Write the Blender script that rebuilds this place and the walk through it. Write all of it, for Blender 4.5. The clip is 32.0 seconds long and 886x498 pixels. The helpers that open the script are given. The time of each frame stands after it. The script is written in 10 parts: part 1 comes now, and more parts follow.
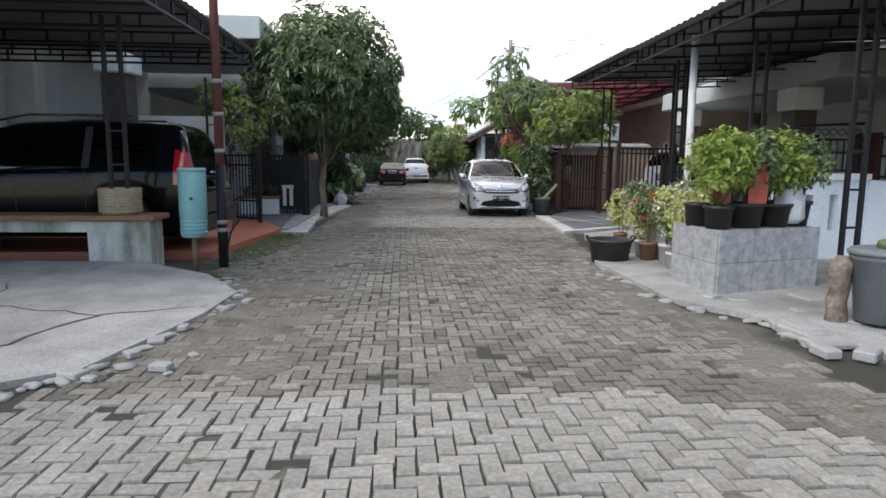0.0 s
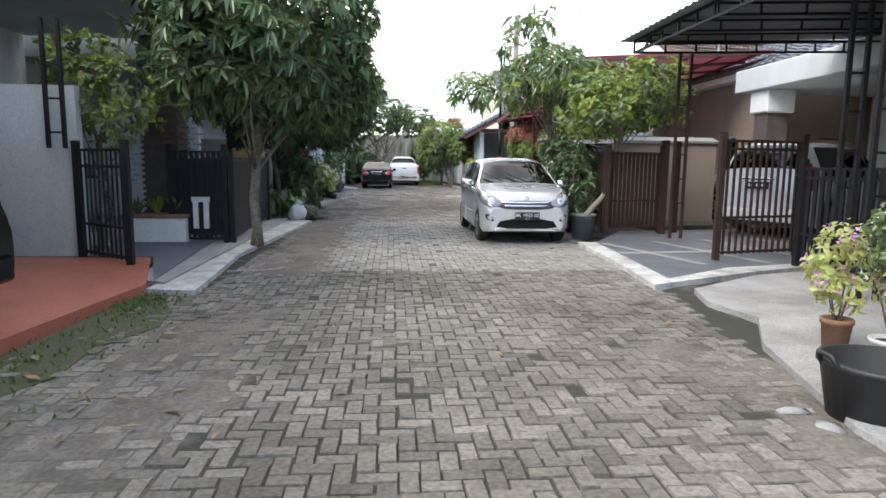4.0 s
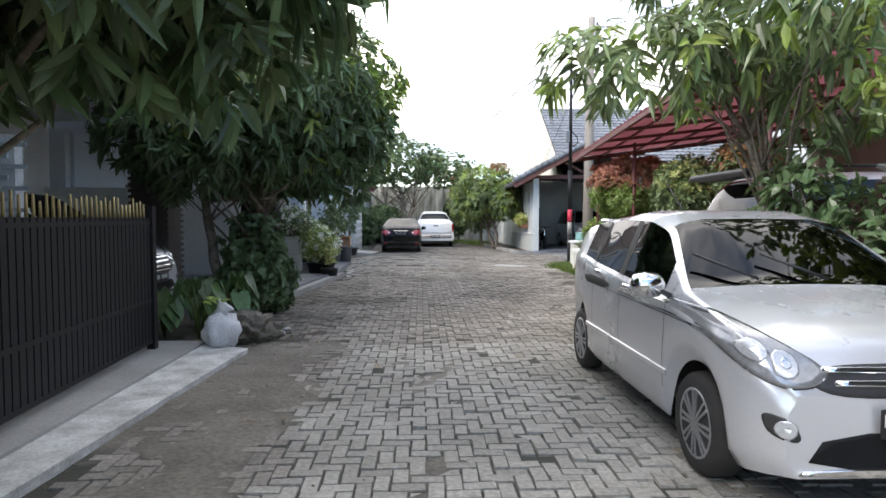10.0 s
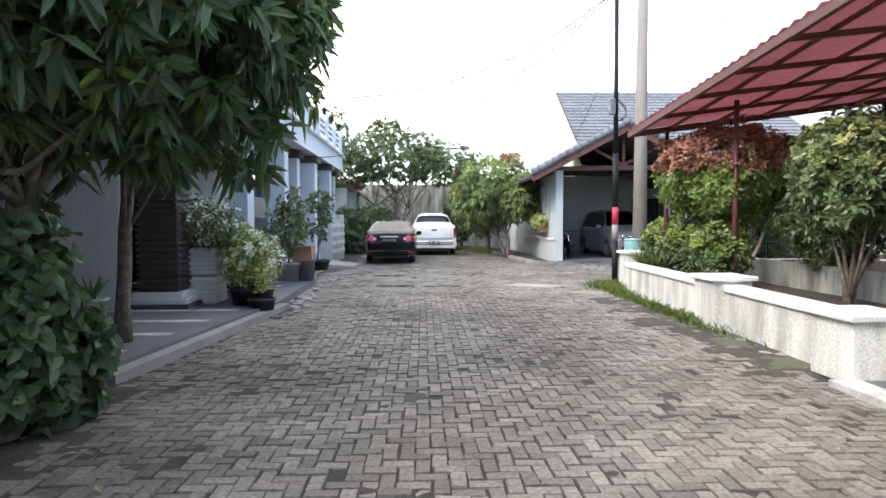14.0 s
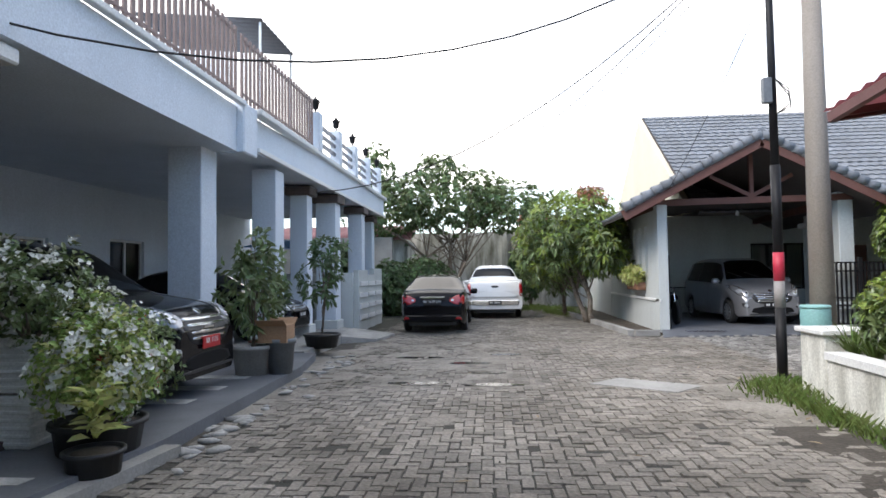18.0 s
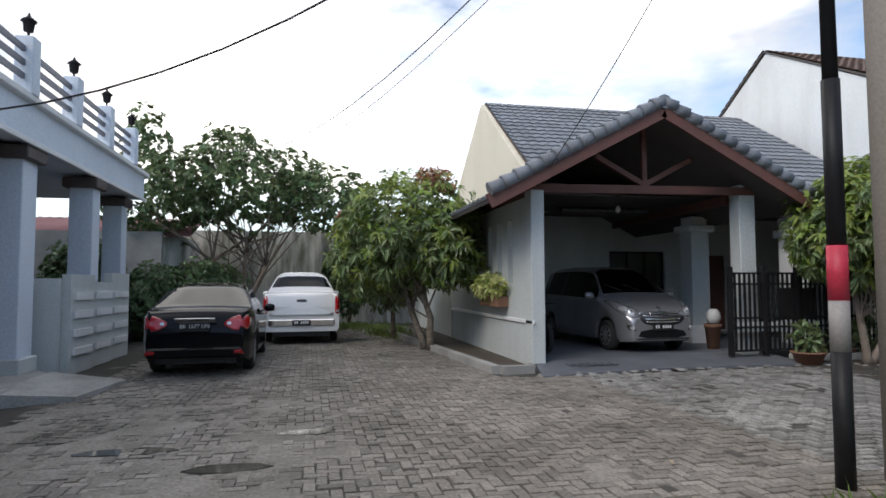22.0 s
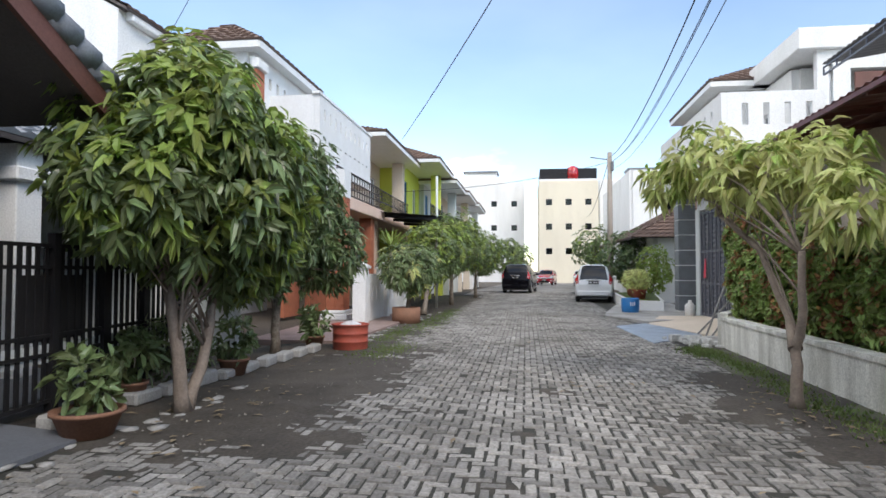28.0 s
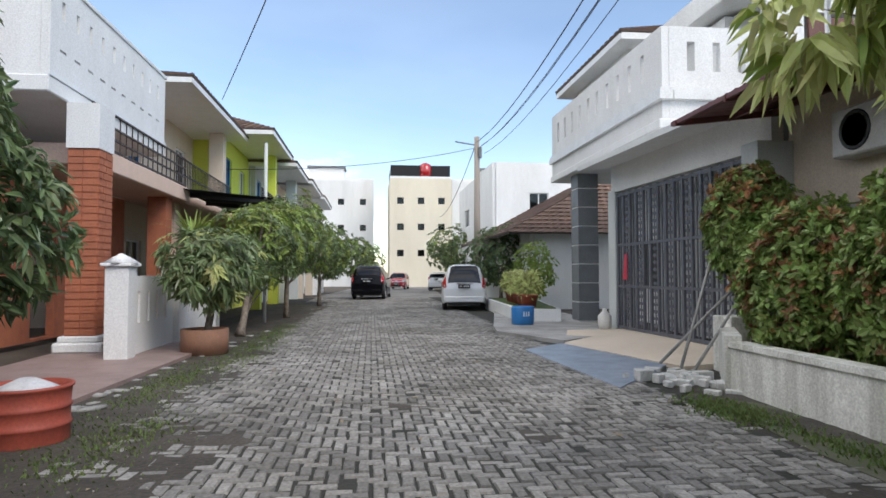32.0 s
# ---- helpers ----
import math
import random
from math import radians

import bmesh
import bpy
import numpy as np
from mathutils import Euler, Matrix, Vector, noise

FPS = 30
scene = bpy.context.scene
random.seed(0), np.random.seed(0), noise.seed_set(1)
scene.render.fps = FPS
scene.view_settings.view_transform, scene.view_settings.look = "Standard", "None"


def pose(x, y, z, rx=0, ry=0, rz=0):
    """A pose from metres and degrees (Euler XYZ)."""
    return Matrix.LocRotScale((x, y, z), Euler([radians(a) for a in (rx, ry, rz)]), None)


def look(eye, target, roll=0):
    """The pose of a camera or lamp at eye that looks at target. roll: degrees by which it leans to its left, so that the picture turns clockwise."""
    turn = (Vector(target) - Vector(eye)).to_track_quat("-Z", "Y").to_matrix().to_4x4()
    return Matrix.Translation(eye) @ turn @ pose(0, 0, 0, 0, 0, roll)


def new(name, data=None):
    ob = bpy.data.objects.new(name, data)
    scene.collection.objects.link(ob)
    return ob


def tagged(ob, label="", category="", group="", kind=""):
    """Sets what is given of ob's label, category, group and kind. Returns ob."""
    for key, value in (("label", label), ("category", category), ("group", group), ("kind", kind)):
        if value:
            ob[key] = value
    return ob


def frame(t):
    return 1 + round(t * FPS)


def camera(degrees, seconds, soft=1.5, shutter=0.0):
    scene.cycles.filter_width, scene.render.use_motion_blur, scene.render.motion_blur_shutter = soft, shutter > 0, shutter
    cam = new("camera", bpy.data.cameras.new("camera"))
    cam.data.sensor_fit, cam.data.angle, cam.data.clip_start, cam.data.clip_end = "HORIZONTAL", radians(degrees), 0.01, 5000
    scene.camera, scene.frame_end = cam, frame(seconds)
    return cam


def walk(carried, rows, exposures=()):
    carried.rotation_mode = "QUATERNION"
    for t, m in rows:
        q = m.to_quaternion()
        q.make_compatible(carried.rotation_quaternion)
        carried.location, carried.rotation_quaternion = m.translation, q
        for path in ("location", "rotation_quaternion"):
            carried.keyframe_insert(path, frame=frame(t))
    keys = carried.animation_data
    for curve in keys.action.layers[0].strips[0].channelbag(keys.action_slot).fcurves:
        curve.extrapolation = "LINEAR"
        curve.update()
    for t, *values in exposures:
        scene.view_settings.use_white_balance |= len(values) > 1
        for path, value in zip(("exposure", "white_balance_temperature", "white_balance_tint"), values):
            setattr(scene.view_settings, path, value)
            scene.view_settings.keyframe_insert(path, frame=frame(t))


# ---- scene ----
cam = camera(70.84, 32.0, soft=1.6)
PATH = [
    (0, (-0.826, -1.386, 1.327), (-0.695, 0.592, 1.058), 0.5),
    (0.5, (-0.892, -0.7, 1.309), (-0.741, 1.275, 1.034), 0.7),
    (1, (-0.898, -0.092, 1.325), (-0.755, 1.884, 1.05), 0.6),
    (1.5, (-0.917, 0.585, 1.359), (-0.759, 2.558, 1.073), 0.7),
    (2, (-0.926, 1.22, 1.375), (-0.76, 3.193, 1.087), 0.9),
    (2.5, (-0.878, 1.937, 1.359), (-0.713, 3.911, 1.084), 0.8),
    (4.5, (-0.562, 4.629, 1.357), (-0.398, 6.604, 1.089), 0.6),
    (5, (-0.606, 5.349, 1.331), (-0.429, 7.326, 1.083), 0.7),
    (5.5, (-0.618, 5.997, 1.36), (-0.44, 7.974, 1.121), 0.7),
    (6, (-0.618, 6.63, 1.401), (-0.439, 8.61, 1.184), 0.8),
    (6.5, (-0.651, 7.23, 1.385), (-0.478, 9.215, 1.221), 0.7),
    (7, (-0.672, 7.888, 1.389), (-0.551, 9.881, 1.269), 0.5),
    (7.5, (-0.68, 8.538, 1.398), (-0.596, 10.533, 1.278), 0.5),
    (8, (-0.638, 9.201, 1.414), (-0.559, 11.196, 1.296), 0.4),
    (8.5, (-0.675, 9.833, 1.416), (-0.584, 11.828, 1.306), 0.4),
    (9, (-0.638, 10.444, 1.417), (-0.55, 12.439, 1.313), 0.3),
    (9.5, (-0.652, 11.061, 1.417), (-0.566, 13.056, 1.312), 0.4),
    (10, (-0.605, 11.64, 1.418), (-0.533, 13.636, 1.32), 0.1),
    (10.5, (-0.559, 12.264, 1.415), (-0.507, 14.261, 1.317), 0.2),
    (11, (-0.529, 12.875, 1.386), (-0.477, 14.872, 1.294), 0.2),
    (11.5, (-0.455, 13.469, 1.417), (-0.4, 15.466, 1.324), -0.3),
    (12, (-0.453, 14.07, 1.447), (-0.386, 16.067, 1.345), -0.2),
    (12.5, (-0.41, 14.77, 1.442), (-0.341, 16.766, 1.338), -0.1),
    (13, (-0.41, 15.527, 1.394), (-0.347, 17.523, 1.298), -0.1),
    (13.5, (-0.378, 16.215, 1.375), (-0.313, 18.212, 1.285), -0.2),
    (15.5, (-0.144, 18.726, 1.433), (-0.092, 20.724, 1.368), -0.4),
    (16, (-0.068, 19.353, 1.45), (-0.08, 21.352, 1.397), -0.6),
    (16.5, (-0.018, 19.976, 1.466), (-0.089, 21.974, 1.421), -0.8),
    (17, (0.059, 20.622, 1.477), (-0.057, 22.618, 1.526), -0.8),
    (17.5, (0.077, 21.252, 1.475), (-0.077, 23.245, 1.54), -0.8),
    (18, (0.118, 21.904, 1.453), (-0.043, 23.895, 1.537), -0.8),
    (18.5, (0.147, 22.575, 1.437), (-0.011, 24.567, 1.524), -0.5),
    (19, (0.222, 23.222, 1.444), (0.084, 25.215, 1.537), -0.4),
    (19.5, (0.226, 23.891, 1.486), (0.219, 25.888, 1.596), -0.4),
    (20, (0.202, 24.496, 1.507), (0.419, 26.477, 1.669), -0.2),
    (20.5, (0.234, 25.116, 1.465), (0.556, 27.081, 1.647), -0.4),
    (21, (0.25, 25.741, 1.442), (0.613, 27.701, 1.603), -0.2),
    (21.5, (0.304, 26.378, 1.424), (0.687, 28.337, 1.549), -0.3),
    (22, (0.324, 27.009, 1.432), (0.742, 28.962, 1.546), -0.2),
    (22.5, (0.39, 27.641, 1.388), (0.902, 29.571, 1.494), 0.0),
    (23, (0.422, 28.278, 1.378), (0.993, 30.194, 1.449), 0.0),
    (23.5, (0.565, 28.896, 1.356), (1.209, 30.789, 1.351), 0.0),
    (24, (0.726, 29.521, 1.362), (1.467, 31.379, 1.336), 0.0),
    (24.5, (0.944, 30.078, 1.36), (1.836, 31.868, 1.328), 0.1),
    (25, (1.211, 30.54, 1.372), (2.371, 32.169, 1.343), 0.4),
    (25.5, (1.479, 31.073, 1.359), (2.988, 32.386, 1.343), 0.2),
    (26, (1.824, 31.51, 1.361), (3.477, 32.636, 1.384), -0.2),
    (26.5, (2.268, 31.975, 1.328), (4.073, 32.835, 1.375), 0.1),
    (28.5, (4.778, 33.02, 1.415), (6.772, 33.163, 1.491), 0.1),
    (29, (5.438, 33.159, 1.406), (7.436, 33.2, 1.491), 0.2),
    (29.5, (6.112, 33.221, 1.408), (8.11, 33.185, 1.485), 0.2),
    (30, (6.825, 33.265, 1.432), (8.82, 33.146, 1.51), -0.1),
    (30.5, (7.628, 33.172, 1.401), (9.618, 32.987, 1.479), -0.1),
    (31, (8.329, 33.157, 1.38), (10.317, 32.957, 1.456), -0.3),
    (31.5, (8.965, 33.143, 1.342), (10.951, 32.928, 1.423), -0.3),
    (32, (9.651, 33.248, 1.31), (11.636, 33.02, 1.392), -0.1),
]
EXPOSURES = [(0, 0.7), (2, 0.95), (5, 1.25), (6, 1.25), (9, 1.25), (11, 1.35), (13, 1.5), (15, 1.45), (17, 1.1), (19, 1.1), (20, 0.35), (21, -0.25), (22, 0.35), (23, 0.9), (25, 1.3), (26, 1.0), (28.5, 0.8), (30, 0.85), (32, 0.6)]
walk(cam, [(t, look(eye, target, roll)) for t, eye, target, roll in PATH], EXPOSURES)

# ---- daylight ----
world = bpy.data.worlds.new("world")
scene.world = world
world.use_nodes = True
wn, wl = world.node_tree.nodes, world.node_tree.links
wn.clear()
SUN_EL, SUN_AZ = radians(42), radians(-128)      # azimuth from +y, clockwise towards +x
sky = wn.new("ShaderNodeTexSky")
sky.sky_type, sky.sun_disc = "NISHITA", False
sky.sun_elevation, sky.sun_rotation = SUN_EL, SUN_AZ
sky.air_density, sky.dust_density, sky.ozone_density = 1.0, 0.3, 1.6
tc = wn.new("ShaderNodeTexCoord")
sc = wn.new("ShaderNodeMapping")
sc.inputs["Scale"].default_value = (1.0, 1.0, 2.6)
wl.new(tc.outputs["Generated"], sc.inputs["Vector"])
cl = wn.new("ShaderNodeTexNoise")
cl.inputs["Scale"].default_value, cl.inputs["Detail"].default_value, cl.inputs["Roughness"].default_value = 1.7, 7, 0.55
wl.new(sc.outputs["Vector"], cl.inputs["Vector"])
# thicker cloud overhead and in the north-west of the sky
dotp = wn.new("ShaderNodeVectorMath")
dotp.operation = "DOT_PRODUCT"
dotp.inputs[1].default_value = (-0.2, 0.34, 0.72)
wl.new(tc.outputs["Generated"], dotp.inputs[0])
add = wn.new("ShaderNodeMath")
add.operation = "MULTIPLY_ADD"
add.inputs[1].default_value = 0.3
wl.new(dotp.outputs["Value"], add.inputs[0])
wl.new(cl.outputs["Fac"], add.inputs[2])
ramp = wn.new("ShaderNodeValToRGB")
ramp.color_ramp.elements[0].position, ramp.color_ramp.elements[1].position = 0.59, 0.79
ramp.color_ramp.elements[0].color = (0.04, 0.04, 0.04, 1)
wl.new(add.outputs["Value"], ramp.inputs["Fac"])
mixc = wn.new("ShaderNodeMix")
mixc.data_type = "RGBA"
# clouds are thick and bright in some places, thin and grey in others
thick = wn.new("ShaderNodeTexNoise")
thick.inputs["Scale"].default_value, thick.inputs["Detail"].default_value = 2.4, 5
wl.new(sc.outputs["Vector"], thick.inputs["Vector"])
glow = wn.new("ShaderNodeMapRange")
glow.inputs["From Min"].default_value, glow.inputs["From Max"].default_value = 0.36, 0.64
glow.inputs["To Min"].default_value, glow.inputs["To Max"].default_value = 0.5, 1.25
wl.new(thick.outputs["Fac"], glow.inputs["Value"])
cloud = wn.new("ShaderNodeVectorMath")
cloud.operation = "SCALE"
cloud.inputs[0].default_value = (11.0, 10.65, 10.4)
wl.new(glow.outputs["Result"], cloud.inputs["Scale"])
wl.new(cloud.outputs["Vector"], mixc.inputs[7])
wl.new(ramp.outputs["Color"], mixc.inputs[0])
wl.new(sky.outputs["Color"], mixc.inputs[6])
bg = wn.new("ShaderNodeBackground")
bg.inputs["Strength"].default_value = 0.15
wl.new(mixc.outputs[2], bg.inputs["Color"])
wo = wn.new("ShaderNodeOutputWorld")
wl.new(bg.outputs["Background"], wo.inputs["Surface"])

sun = new("sun", bpy.data.lights.new("sun", "SUN"))
sun.data.energy, sun.data.angle, sun.data.color = 1.3, radians(25), (1.0, 0.93, 0.85)
sun_way = Vector((math.sin(SUN_AZ) * math.cos(SUN_EL), math.cos(SUN_AZ) * math.cos(SUN_EL), math.sin(SUN_EL)))
sun.matrix_basis = look(sun_way * 60, (0, 0, 0))

# ---- materials ----
def mat(name, base, rough=0.6, metal=0.0, other=None, scale=1.2, amount=0.5, fine=45, bump=0.15, spots=None, spec=0.5, rand=0.0, streak=False, translucent=0.0, coat=0.0, grain=0.18):
    """Principled surface with two scales of variation. other: a second colour for stains; rand: spread of brightness between pieces."""
    m = bpy.data.materials.new(name)
    m.use_nodes = True
    n, l = m.node_tree.nodes, m.node_tree.links
    b = n["Principled BSDF"]
    b.inputs["Metallic"].default_value = metal
    b.inputs["Specular IOR Level"].default_value = spec
    b.inputs["Coat Weight"].default_value = coat
    b.inputs["Coat Roughness"].default_value = 0.04
    t = n.new("ShaderNodeTexCoord")
    src = t.outputs["Object"]
    if streak:
        mp = n.new("ShaderNodeMapping")
        mp.inputs["Scale"].default_value = (1.0, 1.0, 0.22)
        l.new(src, mp.inputs["Vector"])
        big_src = mp.outputs["Vector"]
    else:
        big_src = src
    big = n.new("ShaderNodeTexNoise")
    big.inputs["Scale"].default_value, big.inputs["Detail"].default_value, big.inputs["Roughness"].default_value = scale, 5, 0.62
    l.new(big_src, big.inputs["Vector"])
    small = n.new("ShaderNodeTexNoise")
    small.inputs["Scale"].default_value, small.inputs["Detail"].default_value = fine, 3
    l.new(src, small.inputs["Vector"])
    r = n.new("ShaderNodeValToRGB")
    r.color_ramp.elements[0].position, r.color_ramp.elements[1].position = 0.38, 0.68
    l.new(big.outputs["Fac"], r.inputs["Fac"])
    k = n.new("ShaderNodeMath")
    k.operation = "MULTIPLY"
    k.inputs[1].default_value = amount
    l.new(r.outputs["Color"], k.inputs[0])
    mx = n.new("ShaderNodeMix")
    mx.data_type = "RGBA"
    mx.inputs[6].default_value = (*base, 1)
    mx.inputs[7].default_value = (*(other or [c * 0.7 for c in base]), 1)
    l.new(k.outputs[0], mx.inputs[0])
    hs = n.new("ShaderNodeHueSaturation")
    l.new(mx.outputs[2], hs.inputs["Color"])
    mr = n.new("ShaderNodeMapRange")
    mr.inputs["To Min"].default_value, mr.inputs["To Max"].default_value = 1 - grain * 1.6, 1 + grain * 1.6
    l.new(small.outputs["Fac"], mr.inputs["Value"])
    val = mr.outputs["Result"]
    if rand:
        if rand > 0:
            g = n.new("ShaderNodeNewGeometry").outputs["Random Per Island"]
        else:
            g = n.new("ShaderNodeObjectInfo").outputs["Random"]
        rr = n.new("ShaderNodeMapRange")
        rr.inputs["To Min"].default_value, rr.inputs["To Max"].default_value = 1 - abs(rand), 1 + abs(rand)
        l.new(g, rr.inputs["Value"])
        mu = n.new("ShaderNodeMath")
        mu.operation = "MULTIPLY"
        l.new(val, mu.inputs[0])
        l.new(rr.outputs["Result"], mu.inputs[1])
        val = mu.outputs[0]
        if translucent:
            hh = n.new("ShaderNodeMapRange")
            hh.inputs["To Min"].default_value, hh.inputs["To Max"].default_value = 0.475, 0.515
            l.new(g, hh.inputs["Value"])
            l.new(hh.outputs["Result"], hs.inputs["Hue"])
    l.new(val, hs.inputs["Value"])
    l.new(hs.outputs["Color"], b.inputs["Base Color"])
    rg = n.new("ShaderNodeMapRange")
    rg.inputs["To Min"].default_value, rg.inputs["To Max"].default_value = max(0.02, rough * 0.85), min(1, rough * 1.15)
    l.new(big.outputs["Fac"], rg.inputs["Value"])
    l.new(rg.outputs["Result"], b.inputs["Roughness"])
    if bump:
        bp = n.new("ShaderNodeBump")
        bp.inputs["Strength"].default_value, bp.inputs["Distance"].default_value = bump, 0.01
        l.new(small.outputs["Fac"], bp.inputs["Height"])
        l.new(bp.outputs["Normal"], b.inputs["Normal"])
    if translucent:
        tr = n.new("ShaderNodeBsdfTranslucent")
        l.new(hs.outputs["Color"], tr.inputs["Color"])
        ms = n.new("ShaderNodeMixShader")
        ms.inputs[0].default_value = translucent
        l.new(b.outputs["BSDF"], ms.inputs[1])
        l.new(tr.outputs["BSDF"], ms.inputs[2])
        l.new(ms.outputs["Shader"], n["Material Output"].inputs["Surface"])
    return m


def glass(name, tint, ior=1.5):
    m = bpy.data.materials.new(name)
    m.use_nodes = True
    n, l = m.node_tree.nodes, m.node_tree.links
    n.remove(n["Principled BSDF"])
    t, g, f, x = n.new("ShaderNodeBsdfTransparent"), n.new("ShaderNodeBsdfGlossy"), n.new("ShaderNodeFresnel"), n.new("ShaderNodeMixShader")
    t.inputs["Color"].default_value = (*tint, 1)
    g.inputs["Roughness"].default_value = 0.03
    f.inputs["IOR"].default_value = ior
    l.new(f.outputs[0], x.inputs[0])
    l.new(t.outputs[0], x.inputs[1])
    l.new(g.outputs[0], x.inputs[2])
    l.new(x.outputs[0], n["Material Output"].inputs["Surface"])
    return m


M = {}
M["concrete"] = mat("concrete", (0.36, 0.355, 0.34), 0.85, other=(0.2, 0.195, 0.18), scale=0.9, amount=0.7, bump=0.35)
M["slab"] = mat("pale_cement", (0.4, 0.395, 0.38), 0.85, other=(0.19, 0.187, 0.17), scale=1.1, amount=0.85, grain=0.3, bump=0.35)
M["kerb"] = mat("white_kerb_paint", (0.62, 0.62, 0.6), 0.75, other=(0.25, 0.245, 0.225), scale=3.2, amount=0.85, grain=0.28, bump=0.3)
M["dirt_dark"] = mat("dark_damp_dirt", (0.072, 0.062, 0.05), 0.95, other=(0.035, 0.03, 0.024), scale=1.4, amount=0.85, fine=30, bump=0.8, grain=0.42)
M["dirt"] = mat("packed_dirt", (0.175, 0.157, 0.132), 0.95, other=(0.085, 0.075, 0.06), scale=1.4, amount=0.85, fine=30, bump=0.8, grain=0.42)
M["dirt_pale"] = mat("pale_sandy_dirt", (0.26, 0.24, 0.21), 0.95, other=(0.13, 0.118, 0.098), scale=1.4, amount=0.85, fine=30, bump=0.8, grain=0.42)


def shaded_damp_joints(m, dark):
    """Paints shade, damp and moss into dirt low in the joints; dust above stays dry."""
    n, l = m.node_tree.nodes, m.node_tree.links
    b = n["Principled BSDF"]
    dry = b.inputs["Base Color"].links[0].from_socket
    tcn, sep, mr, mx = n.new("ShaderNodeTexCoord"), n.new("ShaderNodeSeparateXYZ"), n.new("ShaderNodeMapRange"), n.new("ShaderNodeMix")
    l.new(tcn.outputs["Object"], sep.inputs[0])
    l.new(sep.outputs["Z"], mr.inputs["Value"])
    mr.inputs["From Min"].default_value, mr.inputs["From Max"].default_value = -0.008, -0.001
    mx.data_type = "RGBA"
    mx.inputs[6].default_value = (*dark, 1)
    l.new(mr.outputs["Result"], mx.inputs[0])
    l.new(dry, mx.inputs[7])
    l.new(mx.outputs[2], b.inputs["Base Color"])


shaded_damp_joints(M["dirt"], (0.04, 0.04, 0.03))
shaded_damp_joints(M["dirt_dark"], (0.03, 0.03, 0.024))
shaded_damp_joints(M["dirt_pale"], (0.055, 0.05, 0.042))
M["soil"] = mat("soil", (0.062, 0.048, 0.036), 0.97, other=(0.11, 0.093, 0.073), scale=1.5, amount=0.7, fine=40, bump=0.8, grain=0.4)
M["moss"] = mat("mossy_soil", (0.085, 0.095, 0.05), 0.95, other=(0.125, 0.115, 0.092), scale=2, amount=0.7, fine=60, bump=0.8)
M["moss_green"] = mat("green_moss", (0.06, 0.075, 0.03), 0.95, other=(0.1, 0.09, 0.065), scale=4, amount=0.8, fine=40, bump=0.9, grain=0.45)
M["damp_white"] = mat("damp_stained_white_wall", (0.8, 0.795, 0.74), 0.85, other=(0.2, 0.19, 0.14), scale=3.0, amount=0.66, streak=True, bump=0.3, grain=0.3)
# drain colour, also painted on for shade behind windows and in cracks
M["drain"] = mat("drain_and_shade", (0.05, 0.048, 0.043), 0.9)
M["paver_new"] = mat("new_pavers", (0.3, 0.285, 0.255), 0.85, other=(0.19, 0.175, 0.15), scale=0.8, amount=0.75, fine=34, bump=0.5, rand=0.14, grain=0.36)
M["paver_old"] = mat("old_pavers", (0.205, 0.187, 0.158), 0.88, other=(0.095, 0.088, 0.068), scale=0.6, amount=0.85, fine=34, bump=0.6, rand=0.3, grain=0.48)
M["paver_brown"] = mat("worn_pavers", (0.235, 0.214, 0.186), 0.88, other=(0.115, 0.102, 0.084), scale=0.6, amount=0.85, fine=34, bump=0.6, rand=0.28, grain=0.48)
M["paver_dark"] = mat("dark_pavers", (0.27, 0.26, 0.242), 0.86, other=(0.12, 0.113, 0.1), scale=0.6, amount=0.8, fine=34, bump=0.6, rand=0.36, grain=0.45)
for k in ("new", "old", "brown", "dark"):
    M["piece_" + k] = M["paver_" + k].copy()
    nt = M["piece_" + k].node_tree
    gi = next(q for q in nt.nodes if q.type == "NEW_GEOMETRY")
    oi = nt.nodes.new("ShaderNodeObjectInfo")
    for lk in list(gi.outputs["Random Per Island"].links):
        nt.links.new(oi.outputs["Random"], lk.to_socket)
M["white"] = mat("white_wall_paint", (0.78, 0.785, 0.78), 0.75, other=(0.6, 0.6, 0.58), scale=0.8, amount=0.55, streak=True, bump=0.1)
M["blue_white"] = mat("pale_blue_wall_paint", (0.66, 0.72, 0.8), 0.7, other=(0.55, 0.6, 0.66), scale=0.8, amount=0.5, streak=True, bump=0.08)
M["grey_wall"] = mat("pale_grey_wall_paint", (0.57, 0.6, 0.59), 0.75, other=(0.4, 0.42, 0.4), scale=0.9, amount=0.5, streak=True)
M["stained"] = mat("stained_white_wall", (0.62, 0.62, 0.57), 0.85, other=(0.13, 0.13, 0.095), scale=2.4, amount=0.95, streak=True, bump=0.3)
M["cream"] = mat("cream_wall_paint", (0.72, 0.66, 0.53), 0.8, other=(0.58, 0.52, 0.41), scale=0.6, amount=0.45, streak=True)
M["peach"] = mat("peach_wall_paint", (0.7, 0.52, 0.42), 0.8, other=(0.56, 0.4, 0.32), scale=0.8, amount=0.45, streak=True)
M["beige"] = mat("beige_wall_paint", (0.66, 0.57, 0.46), 0.8, other=(0.5, 0.43, 0.34), scale=0.8, amount=0.5, streak=True)
M["lime"] = mat("lime_wall_paint", (0.62, 0.68, 0.1), 0.75, other=(0.5, 0.55, 0.1), scale=0.8, amount=0.4)
M["brown_wall"] = mat("brown_wall_paint", (0.3, 0.24, 0.19), 0.85, other=(0.19, 0.15, 0.12), scale=0.8, amount=0.6, streak=True)
M["maroon"] = mat("maroon_door_paint", (0.13, 0.03, 0.035), 0.5)
M["brick_red"] = mat("red_brick_facing", (0.42, 0.14, 0.07), 0.8, other=(0.28, 0.1, 0.06), scale=4, amount=0.6)
